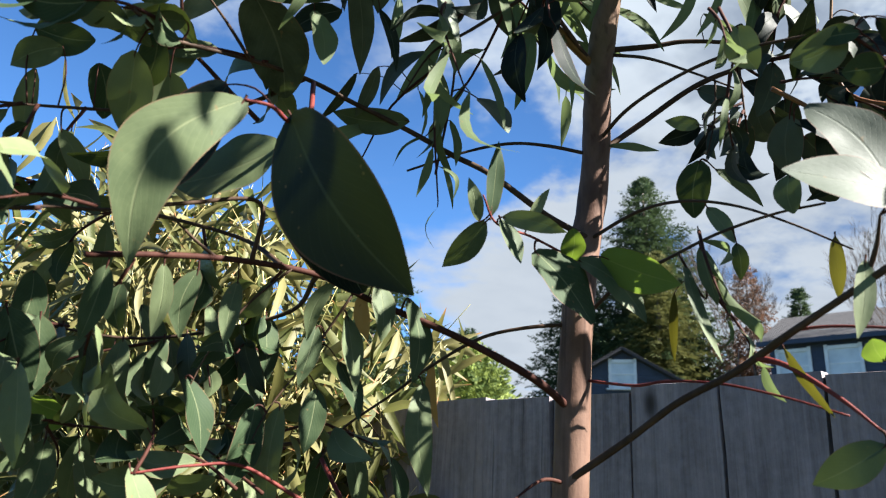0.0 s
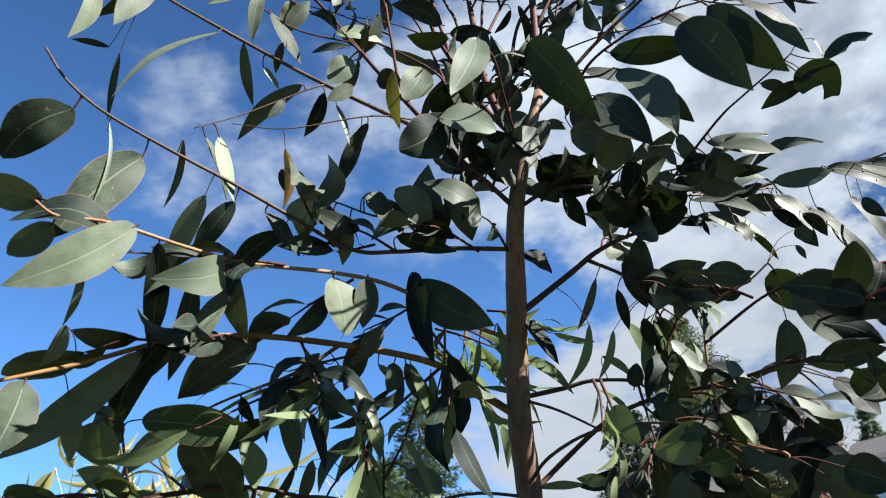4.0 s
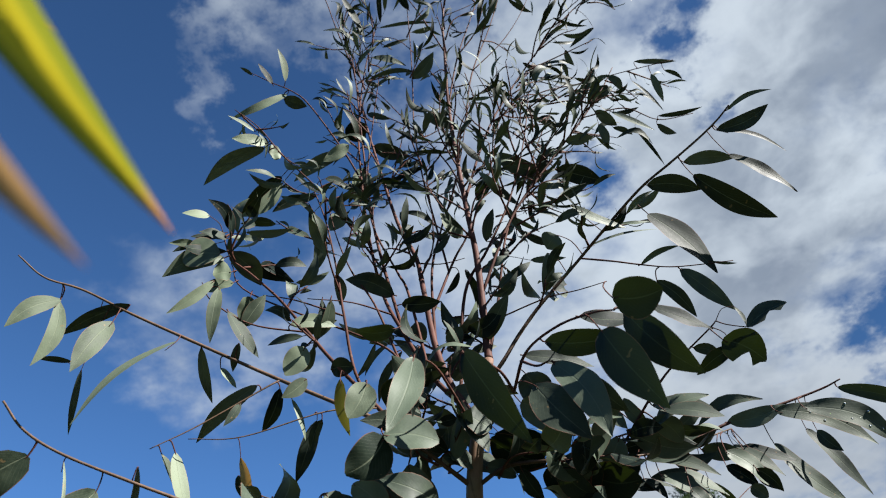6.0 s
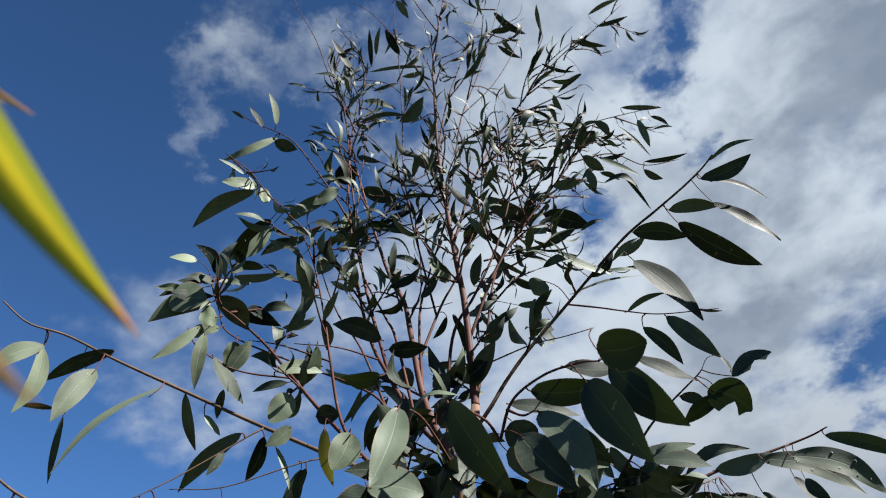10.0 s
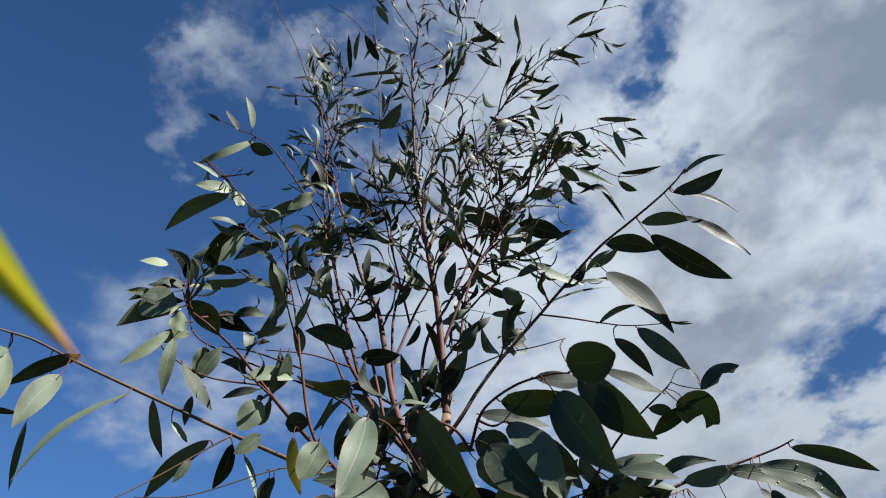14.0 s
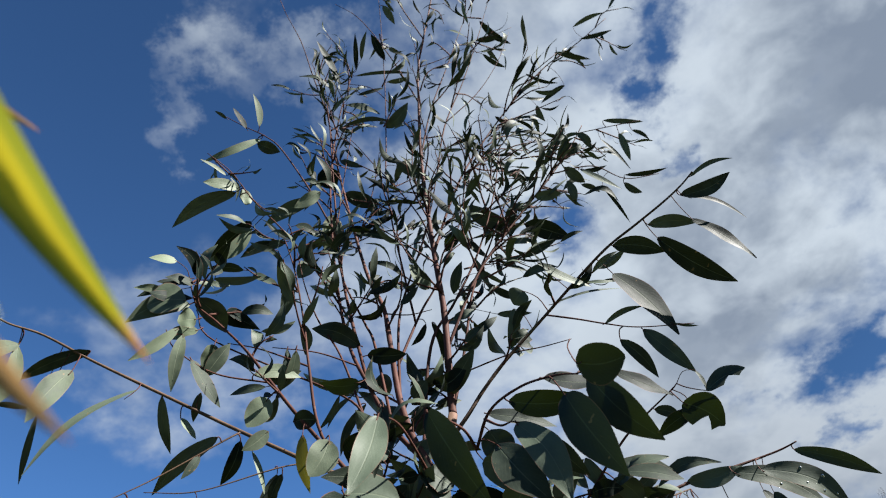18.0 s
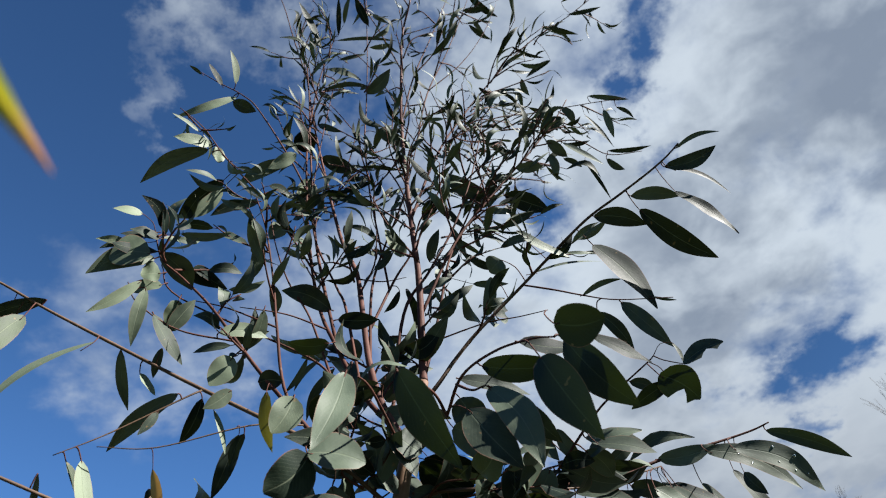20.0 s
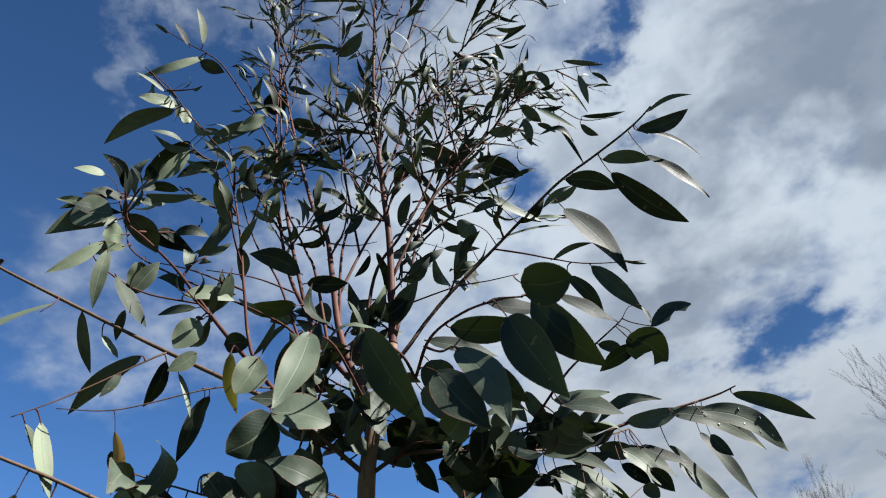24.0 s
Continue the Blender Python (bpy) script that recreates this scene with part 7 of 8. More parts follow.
stretch((0.229, 0.818, 2.955), (0.225, 0.803, 3.184), 0.1, 8, 0.05, 0.2, 0)
stretch((0.133, 0.788, 2.736), (0.119, 0.786, 2.866), 0.09, 4, 0.05, 0.32, 0)
stretch((0.081, 0.737, 2.662), (0.056, 0.743, 2.880), 0.09, 4, 0.05, 0.3, 0)
stretch((0.073, 0.714, 2.559), (0.000, 0.690, 2.674), 0.08, 3, 0.05, 0.35, 0)
stretch((0.225, 0.788, 2.479), (0.201, 0.787, 2.621), 0.09, 7, 0.06, 0.4, 0)
stretch((0.273, 0.794, 2.580), (0.285, 0.803, 2.759), 0.08, 4, 0.05, 0.35, 0)
stretch((0.307, 0.783, 2.593), (0.436, 0.755, 2.701), 0.06, 2, 0.05, 0.35, 0)
stretch((0.436, 0.755, 2.701), (0.491, 0.708, 2.722), 0.07, 3, 0.05, 0.25, 0)
stretch((0.212, 0.797, 2.398), (0.123, 0.721, 2.470), 0.09, 4, 0.065, 0.45, 0)
stretch((0.235, 0.800, 2.403), (0.383, 0.810, 2.413), 0.09, 4, 0.07, 0.45, 0)
stretch((0.386, 0.827, 2.423), (0.503, 0.882, 2.442), 0.08, 2, 0.07, 0.3, 0)
stretch((0.209, 0.826, 2.352), (0.075, 0.779, 2.338), 0.09, 4, 0.065, 0.45, 0)
stretch((0.075, 0.779, 2.338), (-0.033, 0.706, 2.353), 0.07, 2, 0.06, 0.45, 0)
stretch((0.313, 0.842, 2.347), (0.375, 0.835, 2.367), 0.09, 4, 0.065, 0.45, 0)
stretch((0.345, 0.852, 2.315), (0.405, 0.867, 2.253), 0.09, 3, 0.06, 0.3, 0.5)
stretch((0.147, 0.902, 2.210), (-0.022, 0.795, 2.240), 0.1, 3, 0.075, 0.28, 0.7)
stretch((-0.022, 0.795, 2.240), (-0.153, 0.710, 2.214), 0.09, 3, 0.075, 0.36, 0.4)
stretch((0.149, 0.850, 2.272), (0.017, 0.731, 2.287), 0.09, 3, 0.065, 0.4, 0.3)
stretch((0.017, 0.731, 2.287), (-0.101, 0.636, 2.271), 0.09, 2, 0.075, 0.35, 0.4)
stretch((0.110, 0.870, 2.226), (-0.012, 0.875, 2.104), 0.12, 3, 0.065, 0.2, 0.9)
stretch((0.336, 0.902, 2.201), (0.358, 0.933, 2.100), 0.1, 3, 0.06, 0.45, 0)
stretch((0.351, 0.909, 2.177), (0.472, 0.810, 2.167), 0.11, 4, 0.07, 0.3, 0.5)
stretch((0.415, 0.823, 2.234), (0.491, 0.757, 2.237), 0.11, 1, 0.07, 0.36, 0)
stretch((0.361, 0.863, 2.129), (0.429, 0.832, 2.092), 0.084, 3, 0.049, 0.36, 0.3)
stretch((0.495, 0.775, 2.199), (0.544, 0.756, 2.135), 0.1, 2, 0.07, 0.42, 0)
stretch((-0.082, 0.895, 1.912), (-0.230, 0.749, 1.873), 0.106, 2, 0.061, 0.45, 0.3)
stretch((-0.108, 0.851, 2.100), (-0.212, 0.703, 2.061), 0.088, 3, 0.057, 0.45, 0.2)
stretch((-0.183, 0.805, 1.942), (-0.289, 0.715, 1.892), 0.088, 2, 0.057, 0.45, 0.2)
stretch((-0.082, 0.935, 1.710), (-0.201, 0.837, 1.721), 0.106, 3, 0.061, 0.45, 0)
stretch((-0.066, 1.030, 1.781), (-0.115, 0.914, 1.789), 0.088, 2, 0.053, 0.42, 0.2)
stretch((-0.123, 1.030, 1.854), (-0.366, 0.883, 1.854), 0.132, 5, 0.061, 0.42, 0.4)
stretch((-0.095, 1.076, 1.763), (-0.365, 0.920, 1.766), 0.132, 5, 0.061, 0.42, 0.2)
stretch((-0.190, 0.979, 1.977), (-0.380, 0.833, 1.978), 0.115, 4, 0.057, 0.42, 0.4)
stretch((-0.261, 0.861, 2.061), (-0.355, 0.773, 2.014), 0.106, 4, 0.057, 0.42, 0.4)
stretch((0.058, 0.853, 2.179), (-0.053, 0.803, 2.227), 0.14, 3, 0.08, 0.16, 0.9)
stretch((0.324, 0.753, 2.098), (0.352, 0.710, 2.078), 0.068, 2, 0.042, 0.45, 0.2)
stretch((0.291, 0.821, 2.107), (0.362, 0.763, 2.067), 0.076, 1, 0.046, 0.45, 0.3)
stretch((0.255, 0.829, 2.182), (0.306, 0.780, 2.153), 0.106, 2, 0.057, 0.15, 0.9)
stretch((0.273, 0.866, 1.969), (0.302, 0.899, 1.893), 0.076, 2, 0.046, 0.22, 0.9)
stretch((0.310, 0.808, 2.709), (0.451, 0.808, 3.065), 0.11, 11, 0.056, 0.2, 0.2)
stretch((0.309, 0.813, 2.813), (0.470, 0.809, 3.238), 0.1, 9, 0.055, 0.2, 0.2)
stretch((0.356, 0.796, 2.852), (0.531, 0.793, 3.074), 0.09, 8, 0.055, 0.22, 0.3)
stretch((0.282, 0.814, 3.001), (0.359, 0.800, 3.306), 0.09, 5, 0.05, 0.2, 0.1)
stretch((0.391, 0.799, 2.914), (0.555, 0.793, 3.100), 0.1, 8, 0.065, 0.09, 0.3)
stretch((0.375, 0.813, 2.998), (0.480, 0.808, 3.143), 0.1, 6, 0.06, 0.09, 0.1)
stretch((0.061, 0.925, 2.295), (0.178, 0.953, 2.342), 0.12, 6, 0.085, 0.17, 0.95)
mesh = mesh_object("twig_growth", shoot_verts, shoot_faces, RED_BARK, tree, placed=True)
tagged(mesh, "thin red-brown shoots", kind="stuff")
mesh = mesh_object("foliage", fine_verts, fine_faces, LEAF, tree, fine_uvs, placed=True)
tagged(mesh, "narrow grey-green young leaves", kind="stuff")
mesh = mesh_object("low_foliage", low_verts, low_faces, LEAF_LOW_LIT, tree, low_uvs, placed=True)
tagged(mesh, "small round grey-green lower leaves, colour lightened against shade", kind="stuff")
mesh = mesh_object("hanging_foliage", hang_verts, hang_faces, LEAF_BACKLIT, tree, hang_uvs, placed=True)
tagged(mesh, "narrow hanging leaves, backlight put into their pale colour", kind="stuff")


# ---- ground ----
def ground_height(x, y):
    d = math.hypot(x, y)
    t = min(1.0, max(0.0, (d - 5.0) / 40.0))
    return 4.2 * t * t * (3 - 2 * t) + 0.02 * noise.noise(Vector((x, y, 0)) * 1.7)


def grass_material(g):
    pos = place(g)
    a, b = g.noise(pos, 0.6, 5.0, 0.6), g.noise(pos, 24.0, 4.0, 0.7)
    col = g.mix(g.smooth(g.math("ADD", g.math("MULTIPLY", a, 0.6), g.math("MULTIPLY", b, 0.5)), 0.35, 0.75), (0.016, 0.028, 0.008), (0.052, 0.060, 0.023))
    return surface(g, col, 0.9, b, 0.8, 0.03)


GRASS = material("lawn", grass_material)
verts, faces = [], []
rings = [0.0, 0.8, 1.6, 2.5, 4, 6, 9, 13, 18, 25, 34, 45, 60, 90, 150, 300, 700, 1800, 4200]
for r in rings:
    for s in range(48):
        x, y = r * math.cos(s * math.pi / 24), r * math.sin(s * math.pi / 24)
        verts.append((x, y, ground_height(x, y) if r < 2000 else 4.2))
for i in range(len(rings) - 1):
    for s in range(48):
        a, b = i * 48 + s, i * 48 + (s + 1) % 48
        faces.append((a, a + 48, b + 48, b) if i else (a, a + 48, b + 48))
ground = mesh_object("ground", verts, faces, GRASS)
tagged(ground, "rough green lawn rising gently beyond the fence", "ground", kind="structure")


# ---- fence ----
def fence_material(g):
    pos = place(g)
    own = g.add("ShaderNodeObjectInfo").outputs["Random"]
    shift = g.add("ShaderNodeCombineXYZ", (g.math("MULTIPLY", own, 9.0), 0.0, g.math("MULTIPLY", own, 31.0))).outputs[0]
    p = g.add("ShaderNodeVectorMath", (pos, shift), operation="ADD").outputs[0]
    stretch = g.add("ShaderNodeMapping", {"Vector": p, "Scale": (95.0, 95.0, 3.2)}).outputs[0]
    grain = g.noise(stretch, 1.0, 7.0, 0.68, 0.5)
    stain = g.noise(g.add("ShaderNodeMapping", {"Vector": p, "Scale": (9.0, 9.0, 3.0)}).outputs[0], 1.0, 6.0, 0.65)
    fleck = g.noise(p, 70.0, 4.0, 0.7)
    t = g.math("ADD", g.math("MULTIPLY", grain, 0.5), g.math("ADD", g.math("MULTIPLY", stain, 0.4), g.math("MULTIPLY", fleck, 0.2)))
    col = g.mix(g.smooth(t, 0.38, 0.72), (0.105, 0.088, 0.092), (0.30, 0.262, 0.275))
    col = g.mix(g.math("MULTIPLY", g.smooth(stain, 0.54, 0.70), 0.6), col, (0.062, 0.050, 0.050))
    col = g.mix(g.math("MULTIPLY", own, 0.3), col, (0.20, 0.17, 0.17))
    crack = g.smooth(g.noise(g.add("ShaderNodeMapping", {"Vector": p, "Scale": (60.0, 60.0, 1.1)}).outputs[0], 1.0, 3.0, 0.5), 0.66, 0.70)
    col = g.mix(g.math("MULTIPLY", crack, 0.7), col, (0.030, 0.025, 0.025))
    knot = g.add("ShaderNodeTexVoronoi", {"Vector": g.add("ShaderNodeMapping", {"Vector": p, "Scale": (7.0, 7.0, 3.2)}).outputs[0], "Scale": 1.0}).outputs["Distance"]
    col = g.mix(g.smooth(knot, 0.13, 0.05), col, (0.025, 0.020, 0.018))
    grain = g.math("SUBTRACT", g.math("ADD", grain, g.math("MULTIPLY", fleck, 0.4)), crack)
    return surface(g, col, 0.85, grain, 0.7, 0.004, spec=0.25)


FENCE = material("weathered_grey_board", fence_material)
METAL = material("galvanised_metal", lambda g: surface(g, g.mix(g.noise(place(g), 60.0), (0.30, 0.31, 0.32), (0.55, 0.56, 0.57)), 0.45, metal=0.9))
ALONG = Vector((math.cos(radians(-40)), math.sin(radians(-40)), 0))
AWAY = Vector((-ALONG.y, ALONG.x, 0))
FENCE_D, BOARD, FENCE_TOP = 1.277, 0.14, 1.906
fence = thing("fence", AWAY * FENCE_D, "weathered grey upright board fence behind the tree", "fence", kind="structure")
FRNG = random.Random(3)


def board_mesh(seed):
    """An upright board with worn edges and clipped corners."""
    rng = random.Random(seed)
    w, h, d = BOARD / 2 + 0.0012, FENCE_TOP, 0.018
    verts, faces = [], []
    levels = [0.0, 0.6, 1.2, 1.55, 1.8, h - 0.022, h]
    for i, z in enumerate(levels):
        k = w + rng.uniform(-0.0006, 0.0006)
        top = rng.uniform(-0.004, 0.004) if i == len(levels) - 1 else 0
        cup, edge = rng.uniform(-0.002, 0.002), rng.uniform(-0.0012, 0.0012)
        for x, y in ((-k, 0.012), (-k + 0.0035 + edge, -0.004), (0, -0.004 + cup), (k - 0.0035 - edge, -0.004), (k, 0.012), (k, d), (-k, d)):
            verts.append((x, y, z + top + rng.uniform(-0.001, 0.001)))
    n = 7
    for i in range(len(levels) - 1):
        for s in range(n):
            a, b = i * n + s, i * n + (s + 1) % n
            faces.append((a, b, b + n, a + n))
    faces.append(tuple(range((len(levels) - 1) * n, len(levels) * n)))
    me = bpy.data.meshes.new("board")
    me.from_pydata(verts, [], faces)
    me.materials.append(FENCE)
    return me


BOARDS = [board_mesh(i) for i in range(9)]
HEADING = math.atan2(ALONG.y, ALONG.x)
for i in range(-22, 16):
    ob = new("board", BOARDS[FRNG.randrange(9)])
    ob.parent = fence
    s = -1.0576 + 0.14 * (i + 0.5)
    ob.matrix_local = Matrix.Translation(ALONG * s + Vector((0, 0, FRNG.uniform(-0.006, 0.006)))) @ pose(0, FRNG.uniform(0, 0.004), 0, FRNG.uniform(-0.3, 0.3), FRNG.uniform(-0.07, 0.07), math.degrees(HEADING))
for z in (0.35, 1.0, 1.68):
    bm = bmesh.new()
    add_box(bm, ALONG * -1.56 + AWAY * 0.04 + Vector((0, 0, z)), (5.3, 0.04, 0.09), Matrix.Rotation(HEADING, 3, "Z"), 0.004)
    part("rail", bm, FENCE, fence)
# rusty chain scrap hung on a nail
verts, faces = [], []
for k in range(6):
    c = ALONG * -0.627 + AWAY * -0.016 + Vector((0, 0, 1.696 - k * 0.017))
    ring = [c + (ALONG if k % 2 else AWAY * 0.5) * 0.005 * math.cos(a) + Vector((0, 0, 0.011 * math.sin(a))) for a in np.linspace(0, 2 * math.pi, 10)]
    tube(ring, (0.0018, 0.0018), 5, verts, faces)
mesh_object("chain", [v for v in verts], faces, METAL, fence)
tagged(scene.objects["chain"], "short galvanised chain")


# ---- unseen plain wall, added behind the garden to dim the fill light ----
def wall_material(g):
    pos = place(g)
    col = g.mix(g.smooth(g.noise(pos, 1.5, 5.0, 0.6), 0.35, 0.7), (0.42, 0.43, 0.45), (0.52, 0.53, 0.55))
    return surface(g, col, 0.8, g.noise(pos, 40.0), 0.3, 0.01)


WALL = material("grey_unseen_wall", wall_material)
bm = bmesh.new()
add_box(bm, (0.5, -6.1, 1.35), (19.0, 0.2, 2.9), None, 0.01)
me = bpy.data.meshes.new("wall_south")
bm.to_mesh(me)
bm.free()
me.materials.append(WALL)
tagged(new("wall_south", me), "plain pale grey wall, unseen, added to dim the fill light", "wall", kind="structure")

# yellowing leaves overhead: where each hangs, its tip and width
NEAR_LEAVES = (
    ((0.166, -0.051, 2.114), (0.192, 0.046, 2.076), 0.0125),
    ((0.125, 0.001, 2.169), (0.146, 0.039, 2.172), 0.0045),
    ((0.191, -0.016, 2.041), (0.200, 0.012, 2.031), 0.0042),
)

# ---- bamboo ----
def straw_material(name, a, b, c, share, margin=0.0):
    def build(g):
        pos = g.add("ShaderNodeNewGeometry").outputs["Position"]
        isle = g.add("ShaderNodeNewGeometry").outputs["Random Per Island"]
        uv = g.add("ShaderNodeTexCoord").outputs["UV"]
        u, v, _ = g.add("ShaderNodeSeparateXYZ", (uv,)).outputs
        wide = g.noise(pos, 16.0, 4.0, 0.6)
        lines = g.noise(g.add("ShaderNodeCombineXYZ", (g.math("MULTIPLY", u, 42.0), g.math("MULTIPLY", v, 2.0), g.math("MULTIPLY", isle, 50.0))).outputs[0], 1.0, 3.0, 0.6)
        col = g.mix(g.smooth(g.math("ADD", g.math("MULTIPLY", isle, 0.8), g.math("MULTIPLY", wide, 0.4)), 0.2, 0.9), a, b)
        col = g.mix(g.math("MULTIPLY", g.smooth(lines, 0.45, 0.65), 0.35), col, c)
        if margin:
            # still green along both edges
            edge = g.smooth(g.math("ADD", g.math("ABSOLUTE", g.math("SUBTRACT", u, 0.56)), g.math("MULTIPLY", g.math("SUBTRACT", wide, 0.5), 0.25)), 0.14, 0.40)
            col = g.mix(g.math("MULTIPLY", edge, margin), col, c)
        col = g.mix(g.smooth(v, 0.86, 0.97), col, (0.36, 0.17, 0.07))
        face = surface(g, col, 0.55, lines, 0.3, 0.001, spec=0.35)
        lit = g.add("ShaderNodeBsdfTranslucent", (col,)).outputs[0]
        return g.add("ShaderNodeMixShader", (share, face, lit)).outputs[0]
    return material(name, build)


BAMBOO_LEAF = straw_material("bamboo_leaf", (0.052, 0.066, 0.015), (0.165, 0.145, 0.055), (0.14, 0.17, 0.045), 0.38)
BAMBOO_NEAR = straw_material("yellow_bamboo_leaf", (0.40, 0.33, 0.016), (0.50, 0.40, 0.02), (0.10, 0.13, 0.014), 0.6, 0.85)


BAMBOO_DRY = straw_material("dry_bamboo_leaf", (0.27, 0.15, 0.06), (0.33, 0.20, 0.085), (0.14, 0.08, 0.04), 0.45)


def cane_material(g):
    pos = place(g)
    a = g.noise(pos, 9.0, 4.0, 0.6)
    col = g.mix(g.smooth(a, 0.35, 0.7), (0.40, 0.33, 0.14), (0.27, 0.27, 0.10))
    return surface(g, col, 0.4, g.noise(pos, 150.0), 0.2, 0.001)


CANE = material("bamboo_cane", cane_material)
BRNG = random.Random(21)


def slim_leaf(base, way, length, width, verts, faces, uvs, rng):
    tip = Vector(base) + Vector(way).normalized() * length
    blade(base, tip, width, (rng.uniform(-1, 1), rng.uniform(-1, 1), rng.uniform(-0.4, 1)), verts, faces, uvs, rng, 6, shape=-0.25, fold=0.3, droop=0.13)


bamboo = thing("bamboo_clump", (-0.57, 1.54, 0.0), "dense bamboo clump with straw-yellow canes and dry leaves", "bamboo")
bl_verts, bl_faces, bl_uvs = [], [], []
bt_verts, bt_faces = [], []
for i in range(80):
    # canes fill a bed along the fence
    s, d = BRNG.uniform(-2.62, -1.147), BRNG.uniform(-0.36, -0.05)
    foot = ALONG * s + AWAY * (FENCE_D + d)
    foot.z = 0
    tall = BRNG.uniform(1.80, 2.27)
    tall += 0.27 * max(0.0, -s - 1.307)
    lean = Vector((BRNG.uniform(-0.14, 0.14), BRNG.uniform(-0.14, 0.10), 0))
    pts = curve_through([foot, foot + lean * 0.25 + Vector((0, 0, tall * 0.5)), foot + lean + Vector((0, 0, tall * 0.85)), foot + lean * 1.8 + Vector((0, 0, tall))], 8)
    verts, faces = [], []
    r = BRNG.uniform(0.004, 0.008)
    tube(pts, (r, r * 0.9, r * 0.6, 0.0012), 7, verts, faces)
    for k in range(4, len(pts) - 2, 4):
        axis = (pts[k + 1] - pts[k]).normalized() * 0.003
        tube([pts[k] - axis, pts[k], pts[k] + axis], (r * 0.9, r * 1.25, r * 0.9), 7, verts, faces)
    mesh_object("cane", verts, faces, CANE, bamboo, [(0.5, 0.3)] * len(verts), placed=True)
    for k in range(8, len(pts)):
        for _ in range(2):
            p = pts[k] + (pts[k - 1] - pts[k]) * BRNG.random()
            a = BRNG.uniform(0, 2 * math.pi)
            way = Vector((math.cos(a), math.sin(a), BRNG.uniform(0.5, 1.6))).normalized()
            reach = BRNG.uniform(0.05, 0.18)
            q = p + way * reach
            tube([p, q], (0.0011, 0.0006), 4, bt_verts, bt_faces)
            for j in range(BRNG.choice((2, 3, 4))):
                w = way * 0.6 + Vector((BRNG.uniform(-0.7, 0.7), BRNG.uniform(-0.7, 0.7), BRNG.uniform(-1.7, 0.3)))
                slim_leaf(p.lerp(q, BRNG.uniform(0.5, 1)), w, BRNG.uniform(0.08, 0.17), BRNG.uniform(0.012, 0.023), bl_verts, bl_faces, bl_uvs, BRNG)
tagged(mesh_object("twig_growth", bt_verts, bt_faces, CANE, bamboo, placed=True), "thin straw-yellow bamboo twigs", kind="stuff")
tagged(mesh_object("foliage", bl_verts, bl_faces, BAMBOO_LEAF, bamboo, bl_uvs, placed=True), "dry yellow-green bamboo leaves", kind="stuff")

# one cane that leans over the path
over = thing("bamboo_plant", (-0.52, 0.12, 0.0), "single leaning bamboo cane with yellowing brown-tipped leaves", "bamboo")
verts, faces = [], []
pts = curve_through([(-0.52, 0.12, 0), (-0.47, 0.11, 1.2), (-0.36, 0.08, 2.1), (-0.14, 0.05, 2.45), (0.0, 0.02, 2.55)], 8)
tube(pts, (0.006, 0.005, 0.0035, 0.0015), 8, verts, faces)
mesh_object("cane", verts, faces, CANE, over, [(0.5, 0.3)] * len(verts), placed=True)
for count, (hang, tip, width) in enumerate(NEAR_LEAVES):
    verts, faces, uvs = [], [], []
    hang, tip = Vector(hang), Vector(tip)
    blade(hang, tip, width, (0.25, -0.75, -0.6), verts, faces, uvs, BRNG, 14, shape=-0.2, fold=0.35, droop=0.03, sway=0.03)
    mesh_object("leaf", verts, faces, BAMBOO_DRY if count else BAMBOO_NEAR, over, uvs, placed=True)
    verts, faces = [], []
    near = min(pts, key=lambda p: (p - hang).length)
    tube(curve_through([near, near.lerp(hang, 0.5) + Vector((0, 0, 0.02)), hang, hang.lerp(tip, 0.05)], 4), (0.0014, 0.0008), 6, verts, faces)
    mesh_object("twig", verts, faces, CANE, over, [(0.5, 0.3)] * len(verts), placed=True)


# ---- evergreens, shrubs and bare trees beyond the fence ----
def needle_material(name, a, b):
    def build(g):
        pos = g.add("ShaderNodeNewGeometry").outputs["Position"]
        isle = g.add("ShaderNodeNewGeometry").outputs["Random Per Island"]
        t = g.math("ADD", g.math("MULTIPLY", isle, 0.6), g.math("MULTIPLY", g.noise(pos, 1.5, 4.0, 0.6), 0.5))
        face = surface(g, g.mix(g.smooth(t, 0.2, 0.85), a, b), 0.7, g.noise(pos, 40.0), 0.4, 0.02, spec=0.3)
        lit = g.add("ShaderNodeBsdfTranslucent", ((*b, 1),)).outputs[0]
        return g.add("ShaderNodeMixShader", (0.15, face, lit)).outputs[0]
    return material(name, build)


NEEDLES = needle_material("conifer_needles", (0.020, 0.038, 0.020), (0.064, 0.095, 0.042))
SHRUB = needle_material("bright_shrub_leaves", (0.040, 0.070, 0.012), (0.15, 0.19, 0.036))
RUST = needle_material("rusty_dry_foliage", (0.10, 0.055, 0.035), (0.22, 0.13, 0.09))
TRUNK = bark_material("rough_far_bark", (0.07, 0.055, 0.045), (0.16, 0.13, 0.11), 0.9, 12.0)
TWIG = bark_material("dark_bare_twig", (0.022, 0.017, 0.014), (0.055, 0.042, 0.034), 0.9, 12.0)


